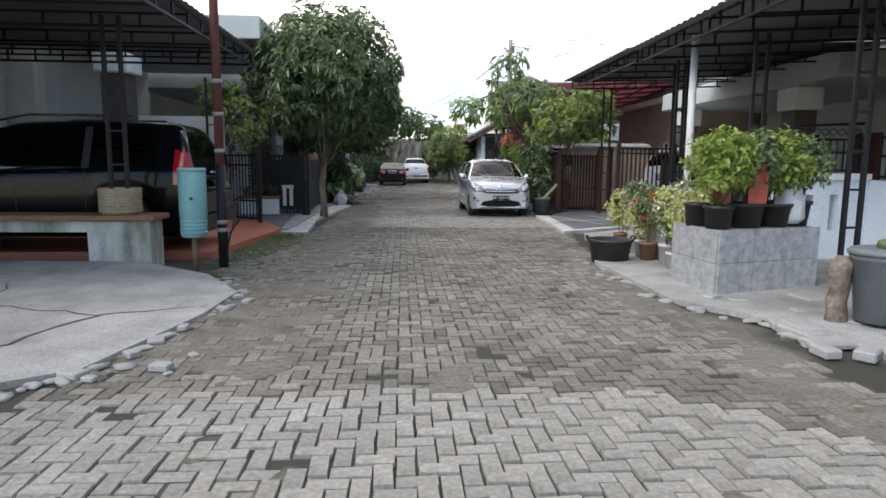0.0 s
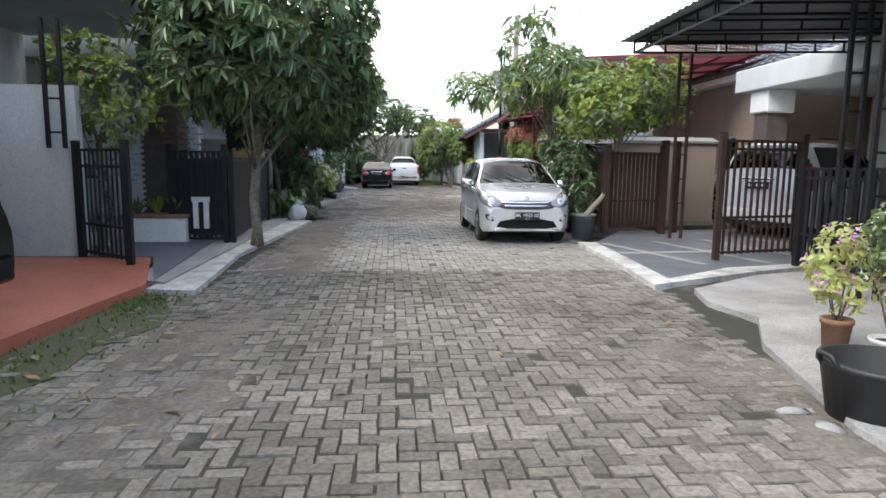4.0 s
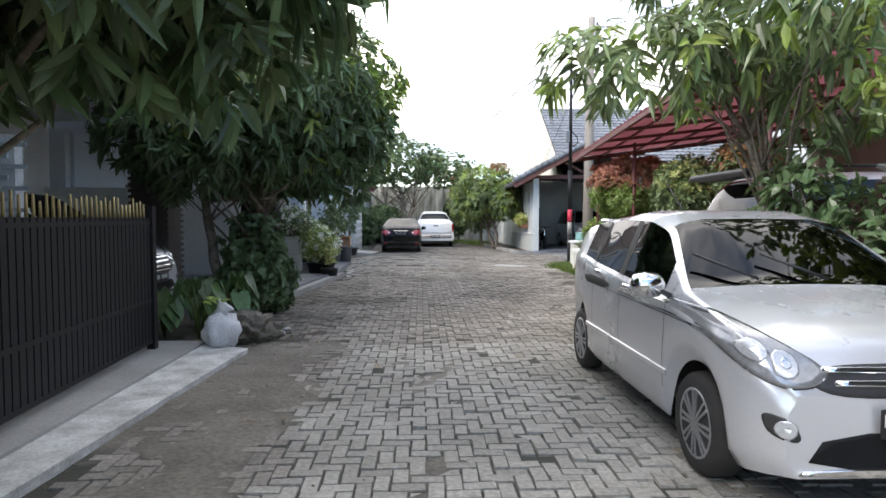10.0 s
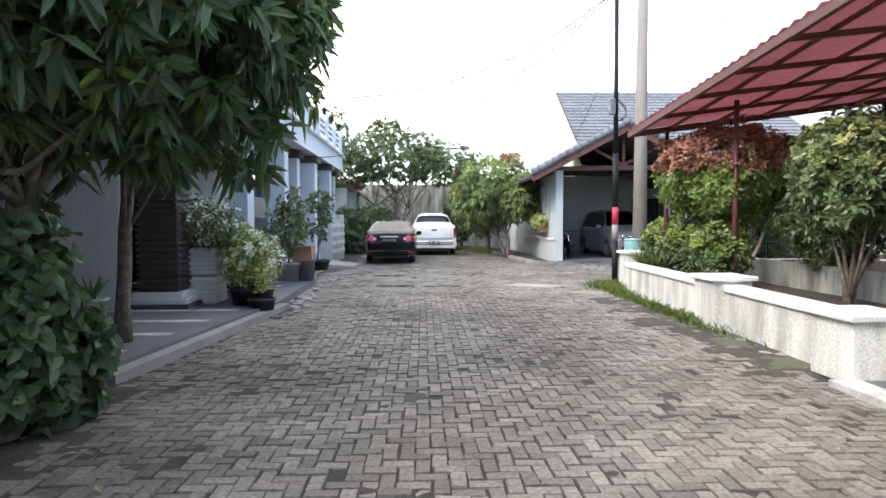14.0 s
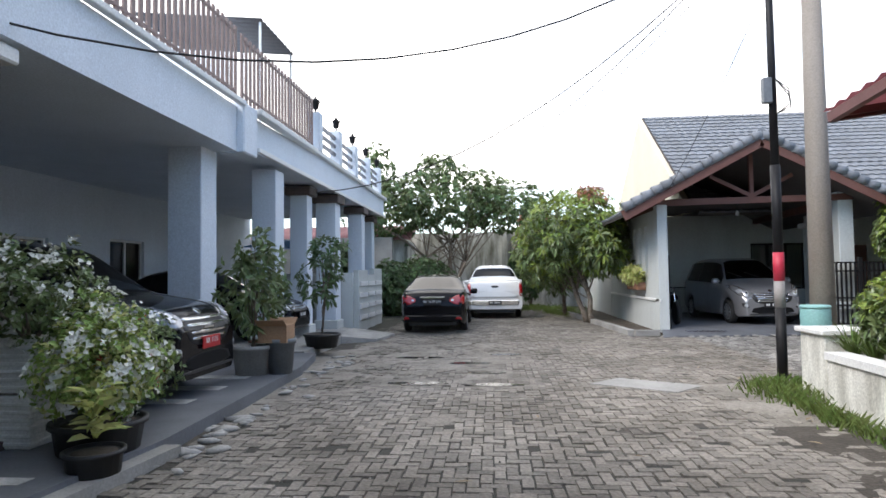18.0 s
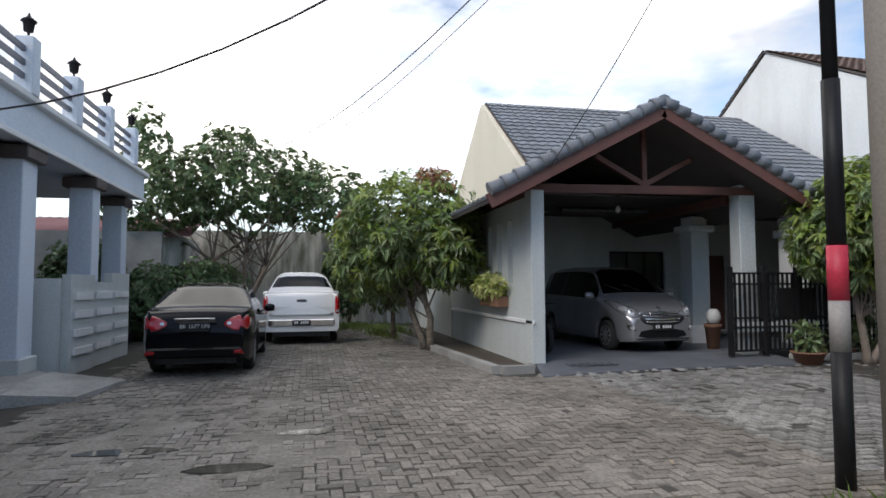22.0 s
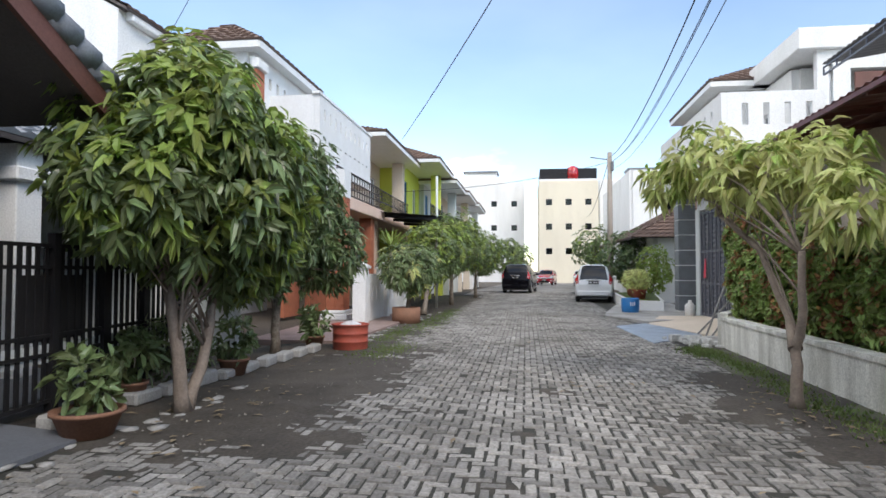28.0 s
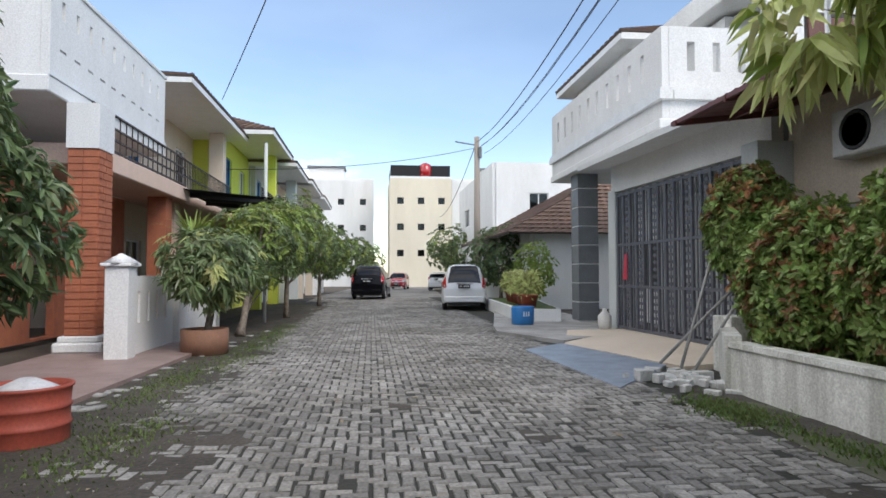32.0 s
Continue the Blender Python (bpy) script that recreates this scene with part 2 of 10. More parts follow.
M["dark_stone"] = mat("dark_stone_cladding", (0.075, 0.058, 0.054), 0.7, other=(0.125, 0.1, 0.094), scale=6, amount=0.6, rand=0.2)
M["black"] = mat("black_painted_steel", (0.013, 0.013, 0.015), 0.5, other=(0.035, 0.032, 0.03), scale=5, amount=0.3, bump=0.05, spec=0.25)
M["brown_steel"] = mat("brown_painted_steel", (0.038, 0.022, 0.018), 0.5, other=(0.065, 0.04, 0.03), scale=5, amount=0.4, bump=0.05, spec=0.3)
M["slat"] = mat("faded_brown_slats", (0.2, 0.135, 0.12), 0.6, other=(0.28, 0.21, 0.19), scale=5, amount=0.5, bump=0.05)
M["grey_steel"] = mat("grey_painted_steel", (0.1, 0.105, 0.13), 0.45, other=(0.16, 0.16, 0.18), scale=5, amount=0.4, bump=0.05)
M["galv"] = mat("corrugated_roof_sheet", (0.17, 0.17, 0.18), 0.5, metal=0.3, other=(0.11, 0.11, 0.11), scale=1, amount=0.6)
M["tile_grey"] = mat("grey_roof_tiles", (0.2, 0.215, 0.24), 0.7, other=(0.12, 0.125, 0.13), scale=1.2, amount=0.6, rand=0.12)
M["tile_brown"] = mat("brown_roof_tiles", (0.17, 0.11, 0.085), 0.75, other=(0.1, 0.07, 0.06), scale=1.2, amount=0.6, rand=0.15)
M["red_sheet"] = mat("red_corrugated_sheet", (0.5, 0.28, 0.3), 0.6, other=(0.36, 0.18, 0.2), scale=1.0, amount=0.6, translucent=0.65)
M["maroon_steel"] = mat("maroon_painted_steel", (0.14, 0.045, 0.04), 0.5, other=(0.09, 0.035, 0.03), scale=4, amount=0.5)
M["timber"] = mat("brown_stained_timber", (0.15, 0.062, 0.048), 0.65, other=(0.1, 0.05, 0.04), scale=3, amount=0.6)
M["dark_soffit"] = mat("dark_timber_ceiling", (0.1, 0.085, 0.08), 0.8)
M["orange_tile"] = mat("orange_floor_tile", (0.4, 0.14, 0.085), 0.6, other=(0.3, 0.1, 0.065), scale=2.2, amount=0.5)
M["pink_tile"] = mat("pinkish_floor_tile", (0.3, 0.22, 0.2), 0.6, other=(0.2, 0.15, 0.135), scale=2.5, amount=0.6)
M["wet_cement"] = mat("bluish_wet_cement", (0.3, 0.36, 0.44), 0.35, other=(0.16, 0.19, 0.24), scale=3, amount=0.7)
M["grey_tile"] = mat("grey_slate_tile", (0.15, 0.16, 0.18), 0.55, other=(0.09, 0.095, 0.105), scale=1.4, amount=0.6)
M["marble"] = mat("patterned_grey_tile", (0.42, 0.42, 0.42), 0.4, other=(0.23, 0.24, 0.25), scale=11, amount=0.95, fine=30)
M["aqua"] = mat("turquoise_plastic", (0.24, 0.46, 0.45), 0.5, other=(0.17, 0.36, 0.36), scale=3, amount=0.4, bump=0.03)
M["pole_conc"] = mat("spun_concrete_pole", (0.33, 0.29, 0.25), 0.85, other=(0.22, 0.19, 0.16), scale=1.5, amount=0.6, streak=True)
M["red_tape"] = mat("red_tape", (0.55, 0.035, 0.07), 0.5, bump=0.05)
M["grey_tape"] = mat("grey_sleeve", (0.3, 0.28, 0.27), 0.6, bump=0.05)
M["white_paint"] = mat("white_gloss_paint", (0.75, 0.76, 0.76), 0.45, other=(0.6, 0.6, 0.58), scale=3, amount=0.4, bump=0.04)
M["cable"] = mat("black_cable", (0.015, 0.015, 0.017), 0.6, bump=0)
M["black_plastic"] = mat("black_plastic", (0.022, 0.022, 0.024), 0.5, other=(0.045, 0.043, 0.04), scale=4, amount=0.5, bump=0.05)
M["grey_plastic"] = mat("grey_plastic", (0.17, 0.185, 0.2), 0.5, other=(0.11, 0.115, 0.12), scale=3, amount=0.5, bump=0.05)
M["white_plastic"] = mat("white_plastic", (0.68, 0.68, 0.66), 0.5, other=(0.48, 0.47, 0.43), scale=4, amount=0.6, bump=0.05)
M["blue_plastic"] = mat("blue_plastic", (0.03, 0.2, 0.5), 0.45, other=(0.02, 0.13, 0.36), scale=4, amount=0.5, bump=0.05)
M["terracotta"] = mat("terracotta_red_paint", (0.4, 0.085, 0.055), 0.6, other=(0.27, 0.07, 0.05), scale=3, amount=0.6)
M["clay"] = mat("brown_clay_pot", (0.26, 0.13, 0.08), 0.8, other=(0.17, 0.1, 0.07), scale=4, amount=0.6)
M["bag"] = mat("woven_plastic_sack", (0.68, 0.68, 0.7), 0.7, other=(0.48, 0.48, 0.5), scale=6, amount=0.6, bump=0.3)
M["card"] = mat("brown_cardboard", (0.36, 0.22, 0.13), 0.85)
M["rattan"] = mat("woven_straw", (0.42, 0.35, 0.24), 0.85, other=(0.26, 0.2, 0.13), scale=30, amount=0.8, bump=0.7)
M["bark"] = mat("tree_bark", (0.13, 0.1, 0.076), 0.95, other=(0.3, 0.27, 0.22), scale=9, amount=0.7, fine=28, bump=1.0, grain=0.45)
M["bark_pale"] = mat("pale_tree_bark", (0.27, 0.22, 0.18), 0.95, other=(0.16, 0.125, 0.1), scale=6, amount=0.6, fine=40, bump=0.9)
M["leaf_dark"] = mat("dark_mango_leaves", (0.105, 0.165, 0.075), 0.33, other=(0.15, 0.215, 0.09), scale=0.9, amount=0.7, fine=8, bump=0, rand=0.45, translucent=0.35)
M["leaf_mid"] = mat("green_mango_leaves", (0.145, 0.2, 0.085), 0.3, other=(0.2, 0.255, 0.105), scale=0.9, amount=0.7, fine=8, bump=0, rand=0.42, translucent=0.3)
M["crumbs"] = mat("pebbles_and_crumbs", (0.27, 0.25, 0.22), 0.9, other=(0.12, 0.11, 0.095), scale=9, amount=0.8, fine=60, bump=0.3, rand=0.5)
M["leaf_hedge"] = mat("clipped_hedge_leaves", (0.23, 0.33, 0.09), 0.36, other=(0.3, 0.38, 0.12), scale=1.5, amount=0.7, fine=8, bump=0, rand=0.45, translucent=0.38)
M["leaf_light"] = mat("young_mango_leaves", (0.24, 0.33, 0.07), 0.45, other=(0.32, 0.38, 0.1), scale=0.9, amount=0.7, fine=8, bump=0, rand=0.3, translucent=0.35)
M["leaf_yellow"] = mat("yellow_green_leaves", (0.6, 0.62, 0.27), 0.38, other=(0.46, 0.53, 0.19), scale=1.5, amount=0.7, fine=8, bump=0, rand=0.35, translucent=0.48)
M["leaf_red"] = mat("red_young_leaves", (0.42, 0.2, 0.09), 0.5, other=(0.2, 0.17, 0.06), scale=2.5, amount=0.7, fine=8, bump=0, rand=0.35, translucent=0.3)
M["leaf_brownred"] = mat("rusty_leaves", (0.5, 0.24, 0.16), 0.55, other=(0.22, 0.17, 0.07), scale=2, amount=0.7, fine=8, bump=0, rand=0.3, translucent=0.3)
M["ear_leaf"] = mat("elephant_ear_leaves", (0.07, 0.13, 0.045), 0.4, other=(0.12, 0.19, 0.07), scale=14, amount=0.7, fine=25, bump=0.2, translucent=0.2, rand=-0.3)
M["dry_leaf"] = mat("dry_leaves", (0.2, 0.15, 0.09), 0.8, other=(0.3, 0.24, 0.15), scale=3, amount=0.8, bump=0, rand=0.4)
M["grass"] = mat("grass_blades", (0.1, 0.16, 0.035), 0.6, other=(0.16, 0.2, 0.06), scale=1.5, amount=0.7, fine=8, bump=0, rand=0.35, translucent=0.3)
M["petal_white"] = mat("white_petals", (0.75, 0.76, 0.7), 0.6, bump=0)
M["petal_pink"] = mat("pink_petals", (0.5, 0.28, 0.42), 0.6, bump=0)
M["petal_red"] = mat("red_petals", (0.55, 0.03, 0.04), 0.6, bump=0)
M["silver"] = mat("silver_car_paint", (0.64, 0.645, 0.67), 0.28, metal=0.45, amount=0.08, bump=0, coat=1.0, fine=300)
M["car_white"] = mat("white_car_paint", (0.74, 0.75, 0.76), 0.25, amount=0.12, bump=0, coat=0.8, fine=300)
M["car_black"] = mat("black_car_paint", (0.005, 0.005, 0.007), 0.14, amount=0.1, bump=0, coat=0.0, spec=0.2, fine=300)
M["car_grey"] = mat("grey_car_paint", (0.3, 0.3, 0.31), 0.32, metal=0.5, amount=0.1, bump=0, coat=0.8, fine=300)
M["car_red"] = mat("red_car_paint", (0.35, 0.015, 0.03), 0.25, amount=0.1, bump=0, coat=0.8, fine=300)
M["mesh_black"] = mat("black_mesh_grille", (0.008, 0.008, 0.009), 0.7, amount=0.3, bump=0.2, spec=0.2)
M["tyre"] = mat("tyre_rubber", (0.02, 0.02, 0.021), 0.85, other=(0.05, 0.047, 0.042), scale=8, amount=0.5, bump=0.2)
M["alloy"] = mat("alloy_rim", (0.45, 0.46, 0.47), 0.35, metal=0.8, bump=0)
M["alloy_dark"] = mat("dark_alloy_rim", (0.13, 0.13, 0.135), 0.35, metal=0.7, bump=0)
M["chrome"] = mat("chrome", (0.8, 0.81, 0.82), 0.08, metal=1.0, amount=0.1, bump=0)
M["tail_red"] = mat("red_lamp_lens", (0.42, 0.01, 0.015), 0.15, amount=0.2, bump=0, coat=1.0)
M["lamp_inner"] = mat("lamp_housing", (0.34, 0.345, 0.36), 0.2, metal=0.5, amount=0.6, scale=18, bump=0, coat=1.0)
M["lamp_clear"] = mat("clear_lamp_lens", (0.62, 0.63, 0.65), 0.12, metal=0.4, amount=0.4, scale=14, bump=0, coat=1.0)
M["amber"] = mat("amber_lamp_lens", (0.5, 0.2, 0.03), 0.2, bump=0, coat=1.0)
M["plate_black"] = mat("black_number_plate", (0.012, 0.012, 0.014), 0.5, bump=0)
M["plate_red"] = mat("red_number_plate", (0.5, 0.02, 0.025), 0.5, bump=0)
M["ink"] = mat("white_lettering", (0.75, 0.75, 0.75), 0.5, amount=0.1, bump=0)
M["bamboo"] = mat("yellow_bamboo", (0.42, 0.33, 0.14), 0.6, other=(0.3, 0.22, 0.1), scale=9, amount=0.6)
M["curtain"] = mat("white_curtain", (0.6, 0.6, 0.58), 0.9)
M["blue_tarp"] = mat("blue_tarpaulin", (0.02, 0.2, 0.5), 0.6)
M["wood"] = mat("weathered_wood", (0.2, 0.13, 0.085), 0.85, other=(0.12, 0.085, 0.06), scale=6, amount=0.7, bump=0.6)
M["car_glass"] = glass("tinted_car_glass", (0.012, 0.013, 0.014), 1.6)
M["win_glass"] = glass("window_glass", (0.25, 0.28, 0.3), 1.5)


# ---- mesh helpers ----
def box(bm, x0, y0, z0, x1, y1, z1, bevel=0.0):
    x0, x1, y0, y1, z0, z1 = min(x0, x1), max(x0, x1), min(y0, y1), max(y0, y1), min(z0, z1), max(z0, z1)
    v = [bm.verts.new(c) for c in ((x0, y0, z0), (x1, y0, z0), (x1, y1, z0), (x0, y1, z0), (x0, y0, z1), (x1, y0, z1), (x1, y1, z1), (x0, y1, z1))]
    fs = [bm.faces.new([v[i] for i in q]) for q in ((3, 2, 1, 0), (4, 5, 6, 7), (0, 1, 5, 4), (1, 2, 6, 5), (2, 3, 7, 6), (3, 0, 4, 7))]
    if bevel:
        bmesh.ops.bevel(bm, geom=list({e for f in fs for e in f.edges}), offset=bevel, segments=1, affect="EDGES", profile=0.5)
    return bm


def tube(bm, pts, radii, seg=8, cap=True):
    """A round bar through points, with a radius at each or one for all."""
    pts = [Vector(p) for p in pts]
    if not hasattr(radii, "__len__"):
        radii = [radii] * len(pts)
    rings, up = [], None
    for i, p in enumerate(pts):
        d = (pts[min(i + 1, len(pts) - 1)] - pts[max(i - 1, 0)]).normalized()
        a = d.orthogonal().normalized() if up is None else (up - d * up.dot(d)).normalized()
        up = a
        b = d.cross(a)
        rings.append([bm.verts.new(p + (a * math.cos(2 * math.pi * k / seg) + b * math.sin(2 * math.pi * k / seg)) * radii[i]) for k in range(seg)])
    for r, s in zip(rings, rings[1:]):
        for k in range(seg):
            bm.faces.new((r[k], r[(k + 1) % seg], s[(k + 1) % seg], s[k])).smooth = True
    if cap:
        bm.faces.new(rings[0][::-1])
        bm.faces.new(rings[-1])
    return bm


def bar(bm, a, b, w, h=None):
    """A square bar from a to b."""
    a, b, h = Vector(a), Vector(b), h or w
    d = (b - a).normalized()
    s = d.cross(Vector((0, 0, 1)))
    s = s.normalized() if s.length > 1e-4 else Vector((1, 0, 0))
    u = s.cross(d)
    q = [(-1, -1), (1, -1), (1, 1), (-1, 1)]
    r0 = [bm.verts.new(a + s * i * w / 2 + u * j * h / 2) for i, j in q]
    r1 = [bm.verts.new(b + s * i * w / 2 + u * j * h / 2) for i, j in q]
    for k in range(4):
        bm.faces.new((r0[k], r0[(k + 1) % 4], r1[(k + 1) % 4], r1[k]))
    bm.faces.new(r0[::-1])
    bm.faces.new(r1)
    return bm


def prism(bm, poly, z0, z1):
    """A flat polygon (x, y) raised from z0 to z1; z1 may be a list, one height a corner."""
    area = sum(a[0] * b[1] - b[0] * a[1] for a, b in zip(poly, poly[1:] + poly[:1]))
    tops = z1 if hasattr(z1, "__len__") else [z1] * len(poly)
    if area < 0:
        poly, tops = poly[::-1], tops[::-1]
    lo = [bm.verts.new((x, y, z0)) for x, y in poly]
    hi = [bm.verts.new((x, y, z)) for (x, y), z in zip(poly, tops)]
    for k in range(len(poly)):
        j = (k + 1) % len(poly)
        bm.faces.new((lo[k], lo[j], hi[j], hi[k]))
    bm.faces.new(hi)
    bm.faces.new(lo[::-1])
    return bm


def plate(bm, pts, thick):
    """A slab with the given top corners (x, y, z), thick below."""
    pts = [Vector(p) for p in pts]
    n = (pts[1] - pts[0]).cross(pts[2] - pts[0]).normalized()
    if n.z < 0:
        n, pts = -n, pts[::-1]
    hi = [bm.verts.new(p) for p in pts]
    lo = [bm.verts.new(p - n * thick) for p in pts]
    bm.faces.new(hi)
    bm.faces.new(lo[::-1])
    for k in range(len(pts)):
        j = (k + 1) % len(pts)
        bm.faces.new((lo[k], lo[j], hi[j], hi[k]))
    return bm


def lathe(bm, prof, at=(0, 0, 0), seg=16, squash=1.0):
    """A turned body from (radius, height) pairs."""
    rings = []
    for r, z in prof:
        rings.append([bm.verts.new((at[0] + r * math.cos(2 * math.pi * k / seg), at[1] + squash * r * math.sin(2 * math.pi * k / seg), at[2] + z)) for k in range(seg)])
    for a, b in zip(rings, rings[1:]):
        for k in range(seg):
            bm.faces.new((a[k], a[(k + 1) % seg], b[(k + 1) % seg], b[k])).smooth = True
    bm.faces.new(rings[0][::-1])
    bm.faces.new(rings[-1])
    return bm


def wall(bm, p, q, z0, z1, thick, holes=()):
    """An upright wall from p to q (x, y), in one piece, with holes (from, to, low, high) measured along it."""
    p, q = Vector((*p, 0)), Vector((*q, 0))
    d, length = (q - p).normalized(), (q - p).length
    side = Vector((-d.y, d.x, 0)) * thick / 2
    ss = sorted({0.0, length} | {min(max(v, 0.0), length) for h in holes for v in h[:2]})
    zs = sorted({z0, z1} | {min(max(v, z0), z1) for h in holes for v in h[2:]})

    def solid(i, j):
        if not (0 <= i < len(ss) - 1 and 0 <= j < len(zs) - 1):
            return False
        s, z = (ss[i] + ss[i + 1]) / 2, (zs[j] + zs[j + 1]) / 2
        return not any(a < s < b and lo < z < hi for a, b, lo, hi in holes)

    made = {}

    def corner(i, j, k):
        if (i, j, k) not in made:
            c = p + d * ss[i] + side * k
            made[i, j, k] = bm.verts.new((c.x, c.y, zs[j]))
        return made[i, j, k]

    for i in range(len(ss) - 1):
        for j in range(len(zs) - 1):
            if solid(i, j):
                f = [(i, j), (i + 1, j), (i + 1, j + 1), (i, j + 1)]
                bm.faces.new([corner(*c, -1) for c in f])
                bm.faces.new([corner(*c, 1) for c in f[::-1]])
                for (a, b), n in zip(zip(f, f[1:] + f[:1]), ((i, j - 1), (i + 1, j), (i, j + 1), (i - 1, j))):
                    if not solid(*n):
                        bm.faces.new((corner(*a, 1), corner(*b, 1), corner(*b, -1), corner(*a, -1)))
    return bm


def where(ob):
    m = ob.matrix_basis.copy()
    while ob.parent:
        ob = ob.parent
        m = ob.matrix_basis @ m
    return m


def part(name, bm, material, parent=None, label="", world_space=True):
    """Links a bmesh as ONE mesh object under a thing or a part. Its points are given in the world, or in the thing's own space."""
    me = bpy.data.meshes.new(name)
    if parent and world_space:
        bm.transform(where(parent).inverted())
    bm.normal_update()
    bm.to_mesh(me)
    bm.free()
    me.materials.append(material)
    ob = new(name, me)
    ob.parent = parent
    return tagged(ob, label)


def thing(name, at, label, category, rz=0.0, group="", kind=""):
    ob = new(name)
    ob.empty_display_size = 0.2
    ob.matrix_basis = pose(*at, 0, 0, rz)
    return tagged(ob, label, category, group, kind)


def structure(name, bm, material, label="", category="", at=None):
    ob = part(name, bm, material)
    return tagged(ob, label, category or name.rstrip("_0123456789"), "", "structure")


def B():
    return bmesh.new()


def words(text, size, material, parent, m, depth=0.004, name="lettering"):
    """Raised lettering in the built-in font, turned into a mesh."""
    cu = bpy.data.curves.new(name, "FONT")
    cu.body, cu.size, cu.align_x, cu.align_y, cu.extrude = text, size, "CENTER", "CENTER", depth
    tmp = bpy.data.objects.new(name, cu)
    scene.collection.objects.link(tmp)
    me = bpy.data.meshes.new_from_object(tmp.evaluated_get(bpy.context.evaluated_depsgraph_get()))
    bpy.data.objects.remove(tmp)
    bpy.data.curves.remove(cu)
    me.materials.clear()
    me.materials.append(material)
    ob = new(name, me)
    ob.parent, ob.matrix_basis = parent, m
    return ob

# ---- ground and hard surfaces ----
def heightfield(name, x0, y0, x1, y1, step, fn, material):
    nx, ny = int((x1 - x0) / step) + 1, int((y1 - y0) / step) + 1
    X, Y = np.meshgrid(np.linspace(x0, x1, nx), np.linspace(y0, y1, ny))
    Z = fn(X, Y)
    verts = np.stack([X, Y, Z], -1).reshape(-1, 3)
    i = (np.arange(ny - 1)[:, None] * nx + np.arange(nx - 1)).ravel()
    me = bpy.data.meshes.new(name)
    me.from_pydata(verts.tolist(), [], np.stack([i, i + 1, i + nx + 1, i + nx], -1).tolist())
    me.materials.append(material)
    me.polygons.foreach_set("use_smooth", np.ones(len(me.polygons), bool))
    return new(name, me)


def waves(X, Y, seed, size, octaves=3):
    """Smooth noise between about -1 and 1, from a sum of turned waves."""
    rs = np.random.RandomState(seed)
    out, amp = 0 * X, 1.0
    for o in range(octaves):
        part_sum = 0 * X
        for k in range(5):
            a, ph = rs.rand(2) * 2 * np.pi
            f = 2 * np.pi / size * (0.7 + 0.6 * rs.rand())
            part_sum = part_sum + np.sin((X * np.cos(a) + Y * np.sin(a)) * f + ph)
        out, amp, size = out + amp * part_sum / 2.6, amp * 0.55, size * 0.45
    return out / 1.6


def step01(v, a, b):
    t = np.clip((v - a) / (b - a), 0, 1)
    return t * t * (3 - 2 * t)


def inside(X, Y, x0, x1, y0, y1, soft):
    return step01(X, x0 - soft, x0 + soft) * (1 - step01(X, x1 - soft, x1 + soft)) * step01(Y, y0 - soft, y0 + soft) * (1 - step01(Y, y1 - soft, y1 + soft))


def dirt_amount(X, Y):
    """How far packed dirt covers the pavers, 0 to 1."""
    w = 0.25 * waves(X, Y, 3, 1.6)
    m = inside(X + w, Y, -2.25, -1.55, 11.5, 18.5, 0.22)
    m = np.maximum(m, 0.62 * inside(X + w, Y, -2.9, -1.5, 2.6, 9.8, 0.5))
    m = np.maximum(m, 0.72 * inside(X + w, Y, 1.35, 2.1, -2.0, 8.5, 0.3))
    m = np.maximum(m, inside(X + w, Y, -4.2, -2.5, 18.9, 22.4, 0.3))
    m = np.maximum(m, 0.8 * inside(X + w, Y, -3.4, -2.3, 26.5, 34.0, 0.3))
    m = np.maximum(m, 0.75 * inside(X + w, Y, -3.0, 0.8, 29.5, 35.5, 0.8) * (waves(X, Y, 9, 1.2) > -0.1))
    m = np.maximum(m, 0.95 * inside(X + w, Y, 2.75, 4.2, 22.3, 30.3, 0.2))
    m = np.maximum(m, 0.9 * inside(X + w, Y, -3.4, -1.5, 15.5, 19.2, 0.4))
    m = np.maximum(m, 0.95 * inside(X, Y + w, 9.0, 16.8, 28.9, 29.9, 0.2))
    m = np.maximum(m, 1.0 * inside(X, Y + w, 8.6, 14.2, 34.45, 37.6, 0.35))
    m = np.maximum(m, inside(X, Y + w, 9.0, 13.2, 29.2, 30.8, 0.3))
    m = np.maximum(m, 0.9 * inside(X, Y + w, 12.8, 15.5, 34.5, 35.6, 0.3))
    m = np.maximum(m, inside(X, Y + w, 14.0, 40.0, 35.2, 36.8, 0.25))
    return m


def dirt_height(X, Y):
    base = -0.0125 + 0.0035 * waves(X, Y, 5, 0.9)
    patch = step01(waves(X, Y, 7, 1.3, 4), 0.3, 1.1) * 0.0135
    return base + patch + dirt_amount(X, Y) * (0.018 + 0.004 * waves(X, Y, 11, 0.7))


